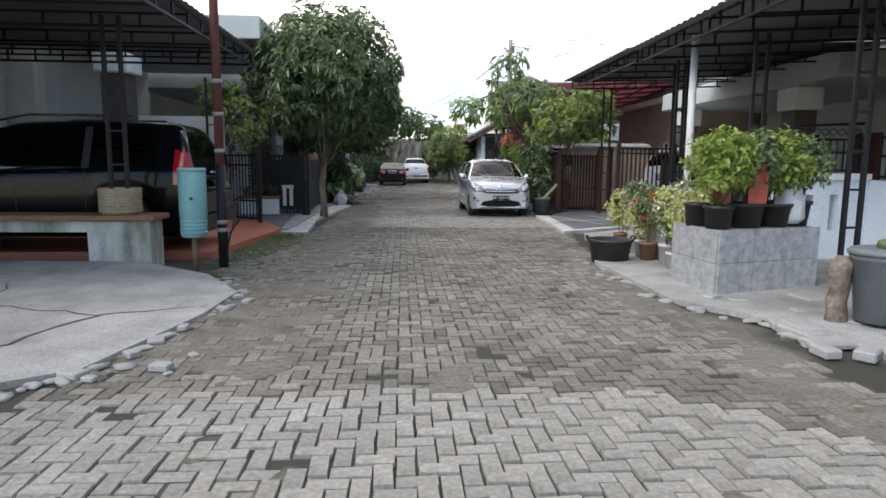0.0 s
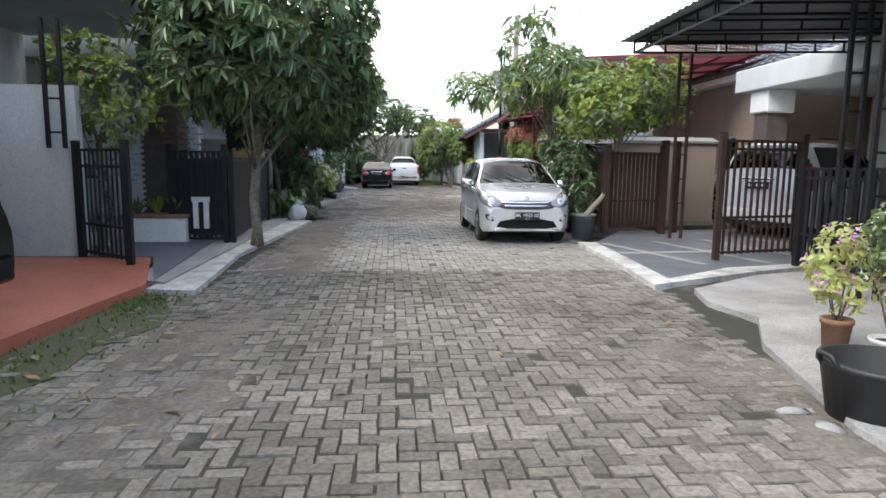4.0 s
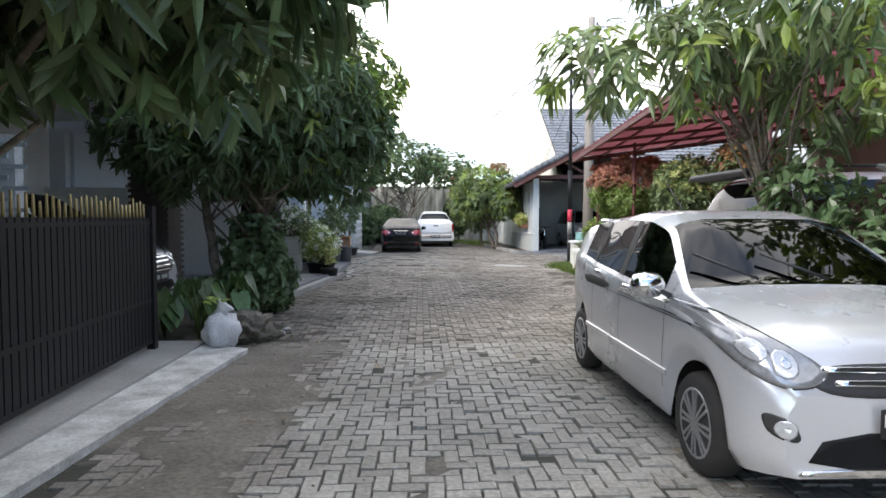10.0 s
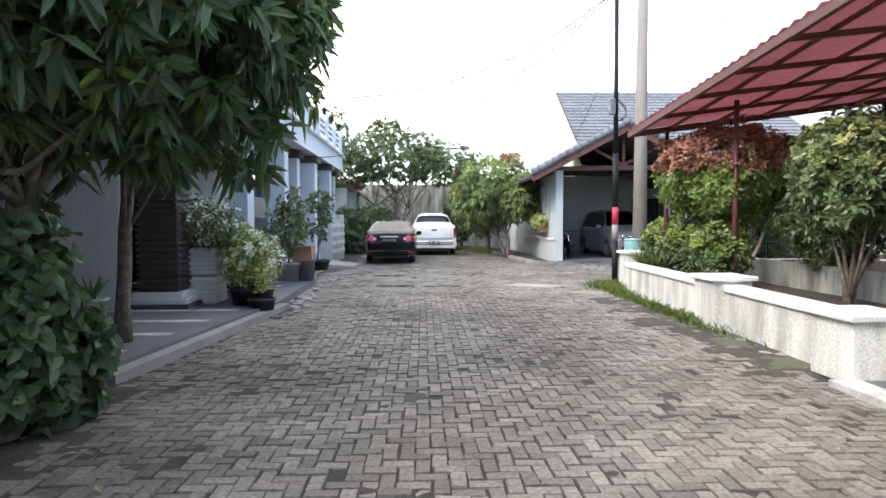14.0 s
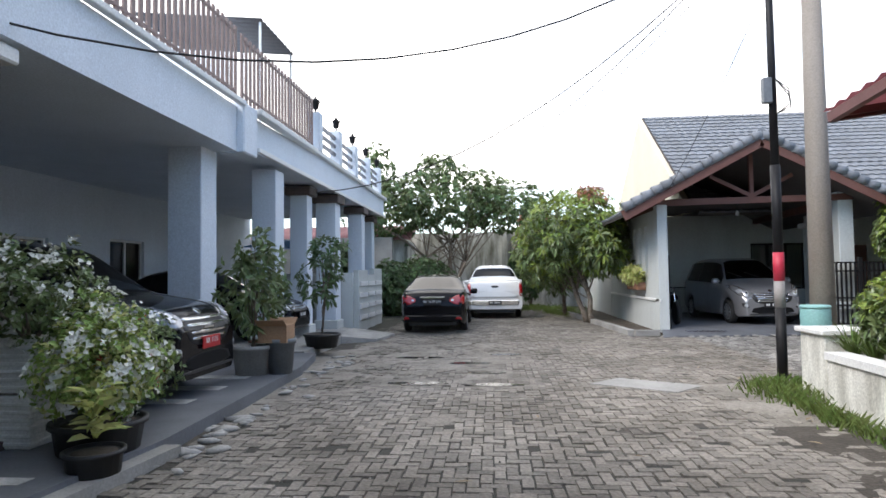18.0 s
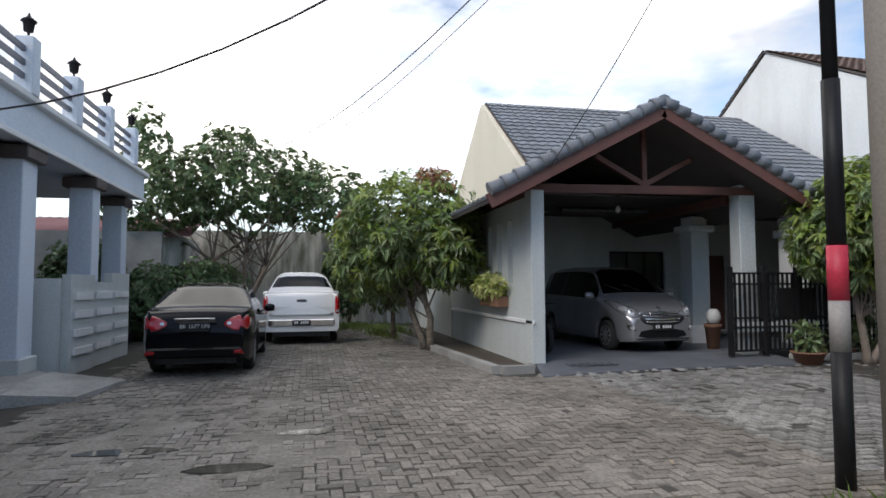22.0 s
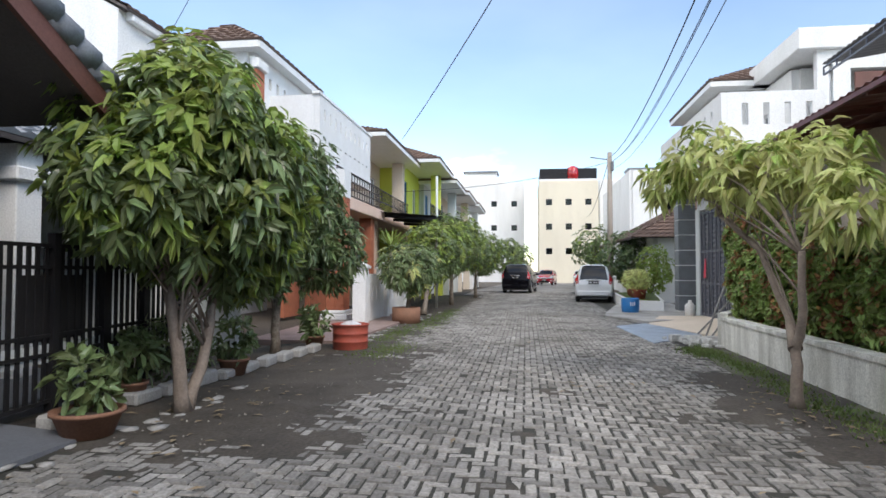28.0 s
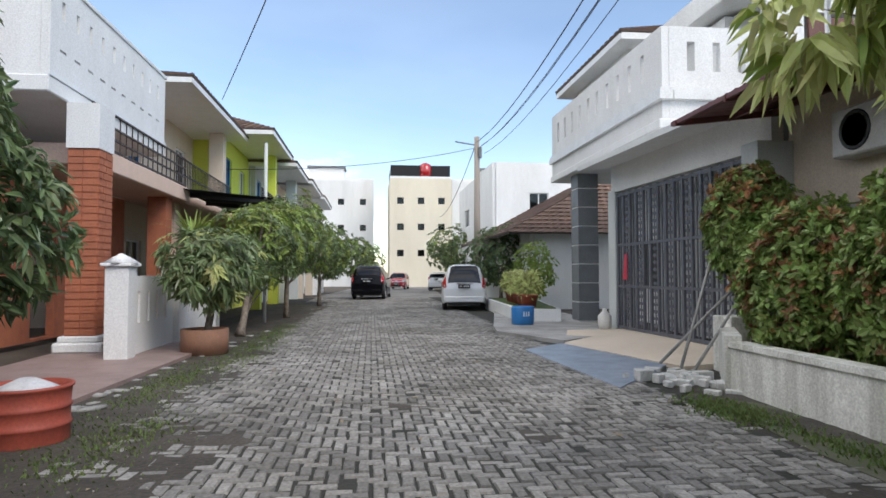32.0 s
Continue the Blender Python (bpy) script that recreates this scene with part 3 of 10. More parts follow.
g = B()
prism(g, [(-900, -900), (900, -900), (900, 900), (-900, 900)], -0.6, -0.05)
structure("ground", g, M["soil"], "bare brown soil and low ground under the estate")
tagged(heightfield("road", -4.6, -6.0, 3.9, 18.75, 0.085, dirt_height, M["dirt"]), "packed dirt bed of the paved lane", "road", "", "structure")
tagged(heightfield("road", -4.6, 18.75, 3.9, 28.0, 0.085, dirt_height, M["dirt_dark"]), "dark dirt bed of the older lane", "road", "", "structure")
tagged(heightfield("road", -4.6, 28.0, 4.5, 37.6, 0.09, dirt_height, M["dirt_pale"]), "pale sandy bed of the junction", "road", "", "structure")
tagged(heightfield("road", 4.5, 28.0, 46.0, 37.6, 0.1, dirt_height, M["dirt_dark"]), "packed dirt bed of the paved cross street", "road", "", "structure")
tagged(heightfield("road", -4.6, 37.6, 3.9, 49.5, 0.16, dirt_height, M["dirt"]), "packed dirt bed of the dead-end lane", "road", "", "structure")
far = B()
prism(far, [(46.0, 29.0), (120, 24.0), (120, 32.0), (46.0, 36.6)], -0.05, -0.004)
structure("road", far, M["paver_dark"], "far end of the paved street")


def flat(name, poly, z, material, label, low=-0.06, category="pavement"):
    b = B()
    prism(b, poly, low, z)
    return structure(name, b, material, label, category)


# cracked cement apron, built of uneven broken slabs
flat("pavement", [(-9, -1.0), (-4.6, 0.4), (-3.3, 2.2), (-2.85, 2.55), (-2.55, 4.0), (-2.5, 4.95), (-3.05, 5.85), (-4.0, 6.45), (-9, 6.6)], [0.06, 0.05, 0.04, 0.03, 0.03, 0.03, 0.05, 0.1, 0.14], M["slab"], "cracked pale cement apron beside the lane")
flat("pavement", [(-9.2, 7.25), (-3.45, 7.35), (-3.12, 10.45), (-3.75, 12.3), (-9.2, 12.4)], 0.1, M["orange_tile"], "orange tiled driveway with a worn edge", category="driveway")
flat("drain", [(-9, 6.7), (-3.2, 6.75), (-3.3, 7.3), (-9, 7.2)], -0.03, M["drain"], "dark open drain", -0.2)
flat("verge", [(-3.35, 7.2), (-2.95, 7.3), (-2.7, 7.9), (-2.75, 8.5), (-2.5, 9.1), (-2.62, 9.7), (-2.9, 10.25), (-3.15, 10.3)], 0.007, M["moss_green"], "dark green moss at the drain edge", category="verge")
# second lot: slate driveway, cement border and white kerb
flat("pavement", [(-9, 12.45), (-3.78, 12.45), (-3.15, 10.75), (-3.5, 14.5), (-3.5, 18.45), (-9, 18.5)], 0.09, M["grey_tile"], "grey slate tiled driveway", category="driveway")
flat("pavement", [(-3.5, 10.9), (-3.02, 10.7), (-2.95, 18.5), (-3.5, 18.5)], 0.075, M["concrete"], "grey cement verge in front of the black gate")
flat("kerb", [(-3.12, 10.45), (-2.6, 10.35), (-2.78, 13.0), (-2.6, 15.5), (-2.42, 18.2), (-2.95, 18.45), (-3.02, 13.5)], 0.05, M["kerb"], "white painted cement kerb", category="kerb")
flat("pavement", [(-9, 22.2), (-3.1, 22.2), (-2.62, 26.9), (-2.75, 31.0), (-3.0, 32.6), (-9, 32.6)], 0.13, M["grey_tile"], "dark grey tiled forecourt with pale bands", category="driveway")
flat("pavement", [(-9, 18.5), (-4.4, 18.5), (-3.9, 22.2), (-9, 22.2)], 0.1, M["grey_tile"], "grey tiled driveway behind the mango tree", category="driveway")
flat("kerb", [(-3.1, 22.2), (-2.95, 22.2), (-2.47, 26.9), (-2.62, 26.9)], 0.09, M["concrete"], "cement edge of the forecourt", category="kerb")
for k in range(4):
    flat("pavement_strip", [(-8.5, 22.9 + 0.95 * k), (-3.25 + 0.09 * k, 22.9 + 0.95 * k), (-3.24 + 0.09 * k, 23.05 + 0.95 * k), (-8.5, 23.05 + 0.95 * k)], 0.135, M["kerb"], "pale tile band in the forecourt", 0.1)
for k in range(3):
    flat("pavement_strip", [(-8.5, 28.3 + 0.8 * k), (-3.15, 28.3 + 0.8 * k), (-3.15, 28.55 + 0.8 * k), (-8.5, 28.55 + 0.8 * k)], 0.135, M["kerb"], "white band in the forecourt", 0.1)
flat("pavement", [(-9, 32.6), (-3.2, 32.6), (-3.2, 35.0), (-3.4, 37.2), (-9, 45)], 0.16, M["concrete"], "grey cement forecourt")
flat("pavement", [(-3.4, 35.3), (-2.5, 35.6), (-2.3, 37.0), (-3.4, 37.3)], [0.17, 0.06, 0.06, 0.17], M["slab"], "cement slab bridging the drain")
# right side
flat("pavement", [(1.8, 4.45), (2.35, 3.6), (2.6, 2.3), (5.5, 1.2), (6.0, 9.0), (4.9, 11.5), (3.85, 11.15), (2.68, 10.35), (2.5, 9.7), (2.62, 9.05), (2.2, 8.3), (1.78, 6.8)], 0.045, M["slab"], "broken pale cement verge under the planters")
flat("pavement", [(2.35, 10.55), (3.9, 11.4), (4.95, 11.85), (9.0, 11.6), (9.0, 17.0), (4.0, 16.2), (3.0, 14.5), (2.62, 14.25), (2.5, 12.2)], 0.045, M["grey_tile"], "grey slate tiled ramp with pale joints", category="driveway")
flat("kerb", [(2.3, 10.5), (2.62, 10.75), (2.88, 14.25), (2.58, 14.3), (2.46, 12.2)], 0.058, M["kerb"], "white painted edge of the ramp", category="kerb")
flat("kerb", [(2.3, 10.5), (3.9, 11.3), (4.95, 11.72), (4.92, 11.95), (3.75, 11.62), (2.6, 10.85)], 0.06, M["kerb"], "white painted edge of the ramp", category="kerb")
for k in range(4):
    flat("pavement_strip", [(2.95 + k * 1.0, 14.2 + 0.3 * k), (3.07 + k * 1.0, 14.2 + 0.3 * k), (3.7 + k * 1.0, 12.0), (3.58 + k * 1.0, 12.0)], 0.05, M["concrete"], "pale joint band in the ramp", 0.03)
flat("pavement_strip", [(2.75, 12.95), (8.5, 13.7), (8.5, 13.85), (2.76, 13.1)], 0.051, M["concrete"], "pale joint band in the ramp", 0.03)
flat("lawn", [(5.0, 16.9), (6.9, 17.3), (6.9, 18.3), (5.0, 18.3)], 0.08, M["moss"], "small strip of lawn behind the fence", category="lawn")
flat("pavement", [(3.15, 18.6), (9.0, 18.6), (9.0, 21.9), (3.2, 21.9)], 0.05, M["grey_tile"], "dark tiled driveway of the bungalow", category="driveway")
flat("kerb", [(3.0, 18.7), (3.25, 18.7), (3.3, 21.9), (3.05, 21.9)], 0.058, M["kerb"], "white edge of the driveway", category="kerb")
flat("drain", [(3.25, 15.0), (3.55, 15.0), (3.5, 18.5), (3.2, 18.5)], 0.0, M["drain"], "dark open drain along the fence", -0.2)
flat("verge", [(2.9, 22.5), (3.42, 22.5), (3.75, 29.3), (4.4, 30.1), (3.7, 30.3), (3.3, 29.0)], 0.004, M["moss"], "mossy verge along the garden wall", category="verge")
flat("pavement", [(1.35, 30.25), (2.3, 29.65), (2.75, 30.1), (1.8, 30.7)], 0.012, M["concrete"], "patch of smooth cement in the junction")
# corner house apron and kerbs
flat("driveway", [(3.85, 36.15), (6.2, 36.55), (8.9, 36.45), (8.9, 37.6), (4.1, 37.2)], [0.02, 0.02, 0.03, 0.12, 0.12], M["grey_tile"], "dark cement ramp of the corner carport")
flat("driveway", [(4.1, 37.2), (11.5, 37.75), (11.5, 43.2), (4.1, 43.2)], 0.12, M["grey_tile"], "dark grey tiled carport floor")
flat("bed", [(2.55, 46.0), (3.25, 37.0), (4.1, 37.0), (4.1, 46.0)], 0.03, M["soil"], "soil strip beside the corner house", category="flower bed")
k1 = B()
wall(k1, (3.9, 36.72), (3.35, 36.7), -0.05, 0.12, 0.16)
wall(k1, (3.28, 36.74), (2.55, 45.8), -0.05, 0.12, 0.16)
structure("kerb", k1, M["concrete"], "raised cement kerb round the corner plot")
flat("verge", [(8.95, 36.4), (20.5, 35.75), (36, 35.0), (36, 36.6), (20, 37.0), (8.95, 37.5)], 0.004, M["soil"], "strip of dark soil along the street", category="verge")
flat("pavement", [(15.6, 36.25), (20.0, 36.1), (23.2, 36.3), (23.0, 38.4), (15.6, 38.2)], 0.06, M["pink_tile"], "pinkish tiled forecourt", category="driveway")
flat("verge", [(8.3, 28.9), (16.5, 28.9), (16.4, 29.75), (14.0, 30.0), (9.0, 30.2)], 0.004, M["moss"], "mossy verge below the garden wall", category="verge")
flat("pavement", [(17.9, 27.6), (22.8, 27.75), (22.9, 29.0), (20.9, 29.7), (17.8, 29.0)], [0.12, 0.12, 0.1, 0.03, 0.05], M["beige"], "tiled ramp before the steel gate", category="driveway")
flat("pavement", [(16.6, 30.4), (18.0, 29.15), (20.9, 29.75), (20.3, 30.6)], [0.01, 0.05, 0.04, 0.01], M["wet_cement"], "bluish cement ramp, partly wet")
flat("pavement", [(21.1, 29.65), (23.2, 30.5), (24.6, 30.3), (33.0, 28.6), (33, 26.8), (22.8, 27.5)], 0.07, M["slab"], "pale cement forecourt", category="driveway")

def crack(points, z, width=0.012):
    """A jagged dark strip laid across a cement slab, painted as the shade in a crack."""
    rs = np.random.RandomState(int(abs(points[0][0] * 31 + points[0][1] * 17)))
    pts = []
    for a, c in zip(points, points[1:]):
        a, c = Vector(a), Vector(c)
        k = max(2, int((c - a).length / 0.16))
        nrm = Vector((-(c - a).y, (c - a).x)).normalized()
        pts += [a.lerp(c, q / k) + nrm * rs.normal(0, 0.03) for q in range(k)]
    pts.append(Vector(points[-1]))
    b = B()
    lf, rt = [], []
    for q, p in enumerate(pts):
        d = (pts[min(q + 1, len(pts) - 1)] - pts[max(q - 1, 0)]).normalized()
        w = width * (0.4 + 0.9 * rs.rand())
        lf.append(b.verts.new((p.x - d.y * w, p.y + d.x * w, z(p.x))))
        rt.append(b.verts.new((p.x + d.y * w, p.y - d.x * w, z(p.x))))
    for q in range(len(pts) - 1):
        b.faces.new((rt[q], rt[q + 1], lf[q + 1], lf[q]))
    structure("pavement_crack", b, M["drain"], "jagged dark strip painted as crack shade on the cement apron", "crack")


APRON = lambda x: 0.034 + 0.0165 * max(0.0, -2.6 - x)
for line in ([(-2.6, 4.3), (-3.4, 3.9), (-4.6, 4.3), (-6.5, 4.0)], [(-3.4, 3.9), (-3.7, 2.9), (-3.5, 2.3)], [(-4.6, 4.3), (-4.9, 5.4), (-4.7, 6.4)], [(-4.3, 4.2), (-5.0, 2.6), (-5.6, 1.2)]):
    crack(line, APRON)

# ---- builders for walls, fences, roofs ----
def house(name, at, label, category="house"):
    return thing(name, (*at, 0), label, category)


def window(parent, p, q, z0, z1, out, name="window", bars=1, frame_mat=None, curtain=False):
    """A framed pane in a wall opening from p to q (x, y). out: which way is outside (x, y)."""
    p, q, o = Vector((*p, 0)), Vector((*q, 0)), Vector((*out, 0))
    fm = frame_mat or M["white_paint"]
    w = B()
    t = 0.05
    for a, b in ((z0, z0 + t), (z1 - t, z1)):
        bar(w, p + Vector((0, 0, (a + b) / 2)), q + Vector((0, 0, (a + b) / 2)), 0.07, t)
    for k in range(bars + 2):
        c = p.lerp(q, k / (bars + 1))
        d = (q - p).normalized() * (t / 2 if k == 0 else -t / 2 if k == bars + 1 else 0)
        prism_at = c + d
        box(w, prism_at.x - 0.03, prism_at.y - 0.03, z0 + t, prism_at.x + 0.03, prism_at.y + 0.03, z1 - t)
    ob = part(name, w, fm, parent)
    g = B()
    c = o * -0.012
    vs = [g.verts.new(v) for v in (p + c + Vector((0, 0, z0)), q + c + Vector((0, 0, z0)), q + c + Vector((0, 0, z1)), p + c + Vector((0, 0, z1)))]
    g.faces.new(vs)
    part("pane", g, M["win_glass"], ob)
    # sheet behind the pane, darkened for the unlit room's shade, white as a curtain
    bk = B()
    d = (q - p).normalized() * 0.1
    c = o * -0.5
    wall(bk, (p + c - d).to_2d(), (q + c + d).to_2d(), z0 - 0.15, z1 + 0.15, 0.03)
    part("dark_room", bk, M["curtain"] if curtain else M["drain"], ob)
    return ob


def railing(name, p, q, z0, z1, material, label, gap=0.11, thick=0.018, rails=(0.0, 1.0), posts=0, category="fence", parent=None, flat_bar=0.0, spikes=False):
    """A run of upright bars between rails, as one thing with its parts."""
    p, q = Vector((*p, 0)), Vector((*q, 0))
    length = (q - p).length
    t = parent or thing(name, (p.x, p.y, z0), label, category)
    holder = t
    for f in rails:
        b = B()
        z = z0 + (z1 - z0) * f
        bar(b, p + Vector((0, 0, z)), q + Vector((0, 0, z)), 0.035, 0.035)
        part("rail", b, material, holder)
    n = max(2, int(length / gap))
    me = None
    for k in range(n + 1):
        c = p.lerp(q, k / n)
        if me is None:
            b = B()
            w = flat_bar or thick
            box(b, -w / 2, -thick / 2, 0, w / 2, thick / 2, z1 - z0)
            if spikes:
                box(b, -w / 4, -thick / 4, z1 - z0, w / 4, thick / 4, z1 - z0 + 0.08)
            me = bpy.data.meshes.new("upright")
            b.to_mesh(me)
            b.free()
            me.materials.append(material)
        ob = new("upright", me)
        ob.parent = holder
        ang = math.atan2(q.y - p.y, q.x - p.x)
        ob.matrix_basis = where(holder).inverted() @ Matrix.Translation((c.x, c.y, z0)) @ Matrix.Rotation(ang, 4, "Z")
    for k in range(posts):
        c = p.lerp(q, k / max(1, posts - 1))
        b = B()
        box(b, c.x - 0.04, c.y - 0.04, z0 - 0.1, c.x + 0.04, c.y + 0.04, z1 + 0.12)
        part("post", b, material, holder)
    return t


def truss_post(parent, x, y, z0, z1, material, w=0.16):
    """A lattice post: two uprights with rungs and braces."""
    for s in (-1, 1):
        b = B()
        bar(b, (x + s * w / 2, y, z0), (x + s * w / 2, y, z1), 0.045)
        part("post", b, material, parent)
    for k in range(int((z1 - z0) / 0.42)):
        z = z0 + 0.2 + k * 0.42
        r = B()
        bar(r, (x - w / 2 + 0.0225, y, z), (x + w / 2 - 0.0225, y, z), 0.025)
        part("rung", r, material, parent)


def truss_beam(b, p, q, drop=0.18, bays=8, w=0.035):
    """A flat lattice beam from p to q, hanging drop below."""
    p, q = Vector(p), Vector(q)
    d = Vector((0, 0, -drop))
    bar(b, p, q, w)
    bar(b, p + d, q + d, w)
    for k in range(bays + 1):
        a = p.lerp(q, k / bays)
        bar(b, a, a + d, w * 0.8)
    return b


def corrugated(name, a, b, c, d, waves_n, depth, material, parent, label="", thick=0.004):
    """A ribbed sheet on four corners a, b, c, d; the ribs run from a to d."""
    a, b, c, d = (Vector(v) for v in (a, b, c, d))
    n = waves_n * 4
    up = (b - a).cross(d - a).normalized()
    if up.z < 0:
        up = -up
    bm = B()
    rows = []
    for k in range(n + 1):
        f = k / n
        o = up * depth * (0.5 + 0.5 * math.sin(2 * math.pi * waves_n * f))
        rows.append((bm.verts.new(a.lerp(b, f) + o), bm.verts.new(d.lerp(c, f) + o)))
    for r, s in zip(rows, rows[1:]):
        bm.faces.new((r[0], s[0], s[1], r[1])).smooth = True
    sheet = part(name, bm, material, parent, label)
    mod = sheet.modifiers.new("thick", "SOLIDIFY")
    mod.thickness = thick
    return sheet


def tiled_slope(a, b, c, d, material, parent, name="roof_slope", tile=0.3, rise=0.045, label=""):
    """A roof slope of overlapping wavy tile courses. a to b: the eave; d to c: the ridge."""
    a, b, c, d = (Vector(v) for v in (a, b, c, d))
    up = (b - a).cross(d - a).normalized()
    if up.z < 0:
        up = -up
    courses = max(2, int((d - a).length / tile))
    across = max(2, int((b - a).length / 0.3))
    bm = B()
    for k in range(courses):
        f0, f1 = k / courses, min(1.0, (k + 1.12) / courses)
        l0, r0, l1, r1 = a.lerp(d, f0), b.lerp(c, f0), a.lerp(d, f1), b.lerp(c, f1)
        n = max(1, int(across * (r0 - l0).length / (b - a).length)) * 3
        low, high, skirt = [], [], []
        for j in range(n + 1):
            h = 0.018 * math.sin(2 * math.pi * j / 3 + 0.6)
            low.append(bm.verts.new(l0.lerp(r0, j / n) + up * (rise + h)))
            high.append(bm.verts.new(l1.lerp(r1, j / n) + up * h))
            skirt.append(bm.verts.new(l0.lerp(r0, j / n) + up * -0.01))
        for j in range(n):
            bm.faces.new((low[j], low[j + 1], high[j + 1], high[j]))
            bm.faces.new((skirt[j], skirt[j + 1], low[j + 1], low[j]))
    tagged(part(name, bm, material, parent, label), label, "", "", "stuff")
    s = B()
    plate(s, [a + up * -0.02, b + up * -0.02, c + up * -0.02, d + up * -0.02], 0.06)
    part("roof_deck", s, M["dark_soffit"], parent)


def hip_roof(parent, x0, y0, x1, y1, z, rise, material, over=0.5):
    """A hipped roof over a rectangle, with eaves that overhang."""
    x0, y0, x1, y1 = x0 - over, y0 - over, x1 + over, y1 + over
    h = min(x1 - x0, y1 - y0) / 2
    if x1 - x0 > y1 - y0:
        r0, r1 = (x0 + h, (y0 + y1) / 2, z + rise), (x1 - h, (y0 + y1) / 2, z + rise)
    else:
        r0, r1 = ((x0 + x1) / 2, y0 + h, z + rise), ((x0 + x1) / 2, y1 - h, z + rise)
    A, Bq, C, D = (x0, y0, z), (x1, y0, z), (x1, y1, z), (x0, y1, z)
    if x1 - x0 > y1 - y0:
        quads = ((A, Bq, r1, r0), (Bq, C, r1, r1), (C, D, r0, r1), (D, A, r0, r0))
    else:
        quads = ((A, Bq, r0, r0), (Bq, C, r1, r0), (C, D, r1, r1), (D, A, r0, r1))
    for a, b, c, d in quads:
        tiled_slope(a, b, c, d, material, parent, tile=0.33)
    e = B()
    box(e, x0 + 0.02, y0 + 0.02, z - 0.2, x1 - 0.02, y1 - 0.02, z - 0.03)
    part("eave", e, M["white_paint"], parent)


def block_house(name, at, x0, y0, x1, y1, z1, material, label, holes=(), thick=0.2):
    """Four walls and a slab; holes: (side, from, to, low, high) on side w, e, s or n."""
    h = house(name, at, label)
    sides = {"s": ((x0, y0), (x1, y0)), "e": ((x1, y0 + thick / 2), (x1, y1 - thick / 2)), "n": ((x1, y1), (x0, y1)), "w": ((x0, y1 - thick / 2), (x0, y0 + thick / 2))}
    for s, (p, q) in sides.items():
        b = B()
        wall(b, p, q, -0.05, z1, thick, [o[1:] for o in holes if o[0] == s])
        part("wall", b, material, h)
        for o in (o for o in holes if o[0] == s):
            pv, qv = Vector(p), Vector(q)
            d = (qv - pv).normalized()
            out = (d.y, -d.x)
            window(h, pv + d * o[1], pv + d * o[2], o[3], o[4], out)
    b = B()
    box(b, x0 + 0.1, y0 + 0.1, z1 - 0.15, x1 - 0.1, y1 - 0.1, z1 - 0.02)
    part("roof_slab", b, M["concrete"], h)
    return h


# ---- west side of the lane ----
hA = block_house("house", (-9.2, 9), -16, 3.0, -9.2, 12.6, 6.8, M["grey_wall"], "pale grey two-storey house with a deep carport", holes=[("e", 0.9, 1.7, 1.0, 2.4), ("e", 4.0, 4.6, 2.5, 2.75), ("e", 5.4, 5.9, 2.4, 2.7), ("e", 7.2, 8.8, 0.3, 2.4), ("e", 2.0, 3.6, 4.9, 6.2)])
b = B(); box(b, -9.1, 2.8, 3.95, -6.3, 12.7, 4.35, 0.02); part("balcony_slab", b, M["white"], hA)
for y in (7.4, 12.2):
    b = B(); box(b, -6.9, y - 0.25, 0.1, -6.4, y + 0.25, 3.95, 0.015); part("column", b, M["dark_stone"], hA)
    b = B(); box(b, -7.0, y - 0.35, 3.1, -6.3, y + 0.35, 3.5, 0.03); part("capital", b, M["white"], hA)
railing("balcony_railing", (-6.4, 2.9), (-6.4, 12.6), 4.4, 5.3, M["black"], "black steel balcony railing on the grey house", gap=0.13)
# low wall, lattice-post canopy
lw = thing("low_wall", (-4.3, 6.85, 0), "low white wall with a brown tiled ledge", "wall")
b = B(); box(b, -4.72, 6.55, -0.1, -3.95, 6.95, 0.6, 0.01); part("pier", b, M["stained"], lw)
b = B(); box(b, -9.0, 6.62, 0.45, -4.72, 6.9, 0.6); part("beam", b, M["stained"], lw)
b = B(); box(b, -9.0, 6.48, 0.6, -3.88, 7.02, 0.67, 0.012); part("ledge", b, M["clay"], lw)
can = thing("canopy", (-4.4, 7.0, 0.0), "dark steel lattice canopy with a ribbed sheet roof", "canopy")
truss_post(can, -4.4, 6.8, 0.67, 3.1, M["black"], 0.2)
truss_post(can, -4.85, 12.35, 1.5, 3.1, M["black"], 0.2)
b = B()
truss_beam(b, (-3.5, 10.2, 3.25), (-3.66, 3.0, 3.25), 0.2, 14)
truss_beam(b, (-9.0, 10.2, 3.25), (-3.5, 10.2, 3.25), 0.2, 12)
part("edge_beam", b, M["black"], can)
b = B()
for k in range(6):
    truss_beam(b, (-9.0, 3.6 + k * 1.2, 3.22), (-3.6, 3.6 + k * 1.2, 3.22), 0.16, 9, 0.03)
part("rafter_lattice", b, M["black"], can)
corrugated("roof_sheet", (-9.1, 2.9, 3.3), (-9.1, 10.3, 3.3), (-3.42, 10.3, 3.27), (-3.55, 2.9, 3.27), 38, 0.025, M["galv"], can)
# boundary wall and open gate of the second lot
b = B(); wall(b, (-9.0, 12.55), (-4.66, 12.55), 0, 2.3, 0.14); structure("wall_1", b, M["grey_wall"], "pale grey boundary wall", "wall")
railing("swing_gate", (-4.65, 12.4), (-3.76, 11.7), 0.14, 1.48, M["black"], "open black steel swing gate", gap=0.1, rails=(0.03, 0.3, 0.85, 1.0), posts=2, category="gate")

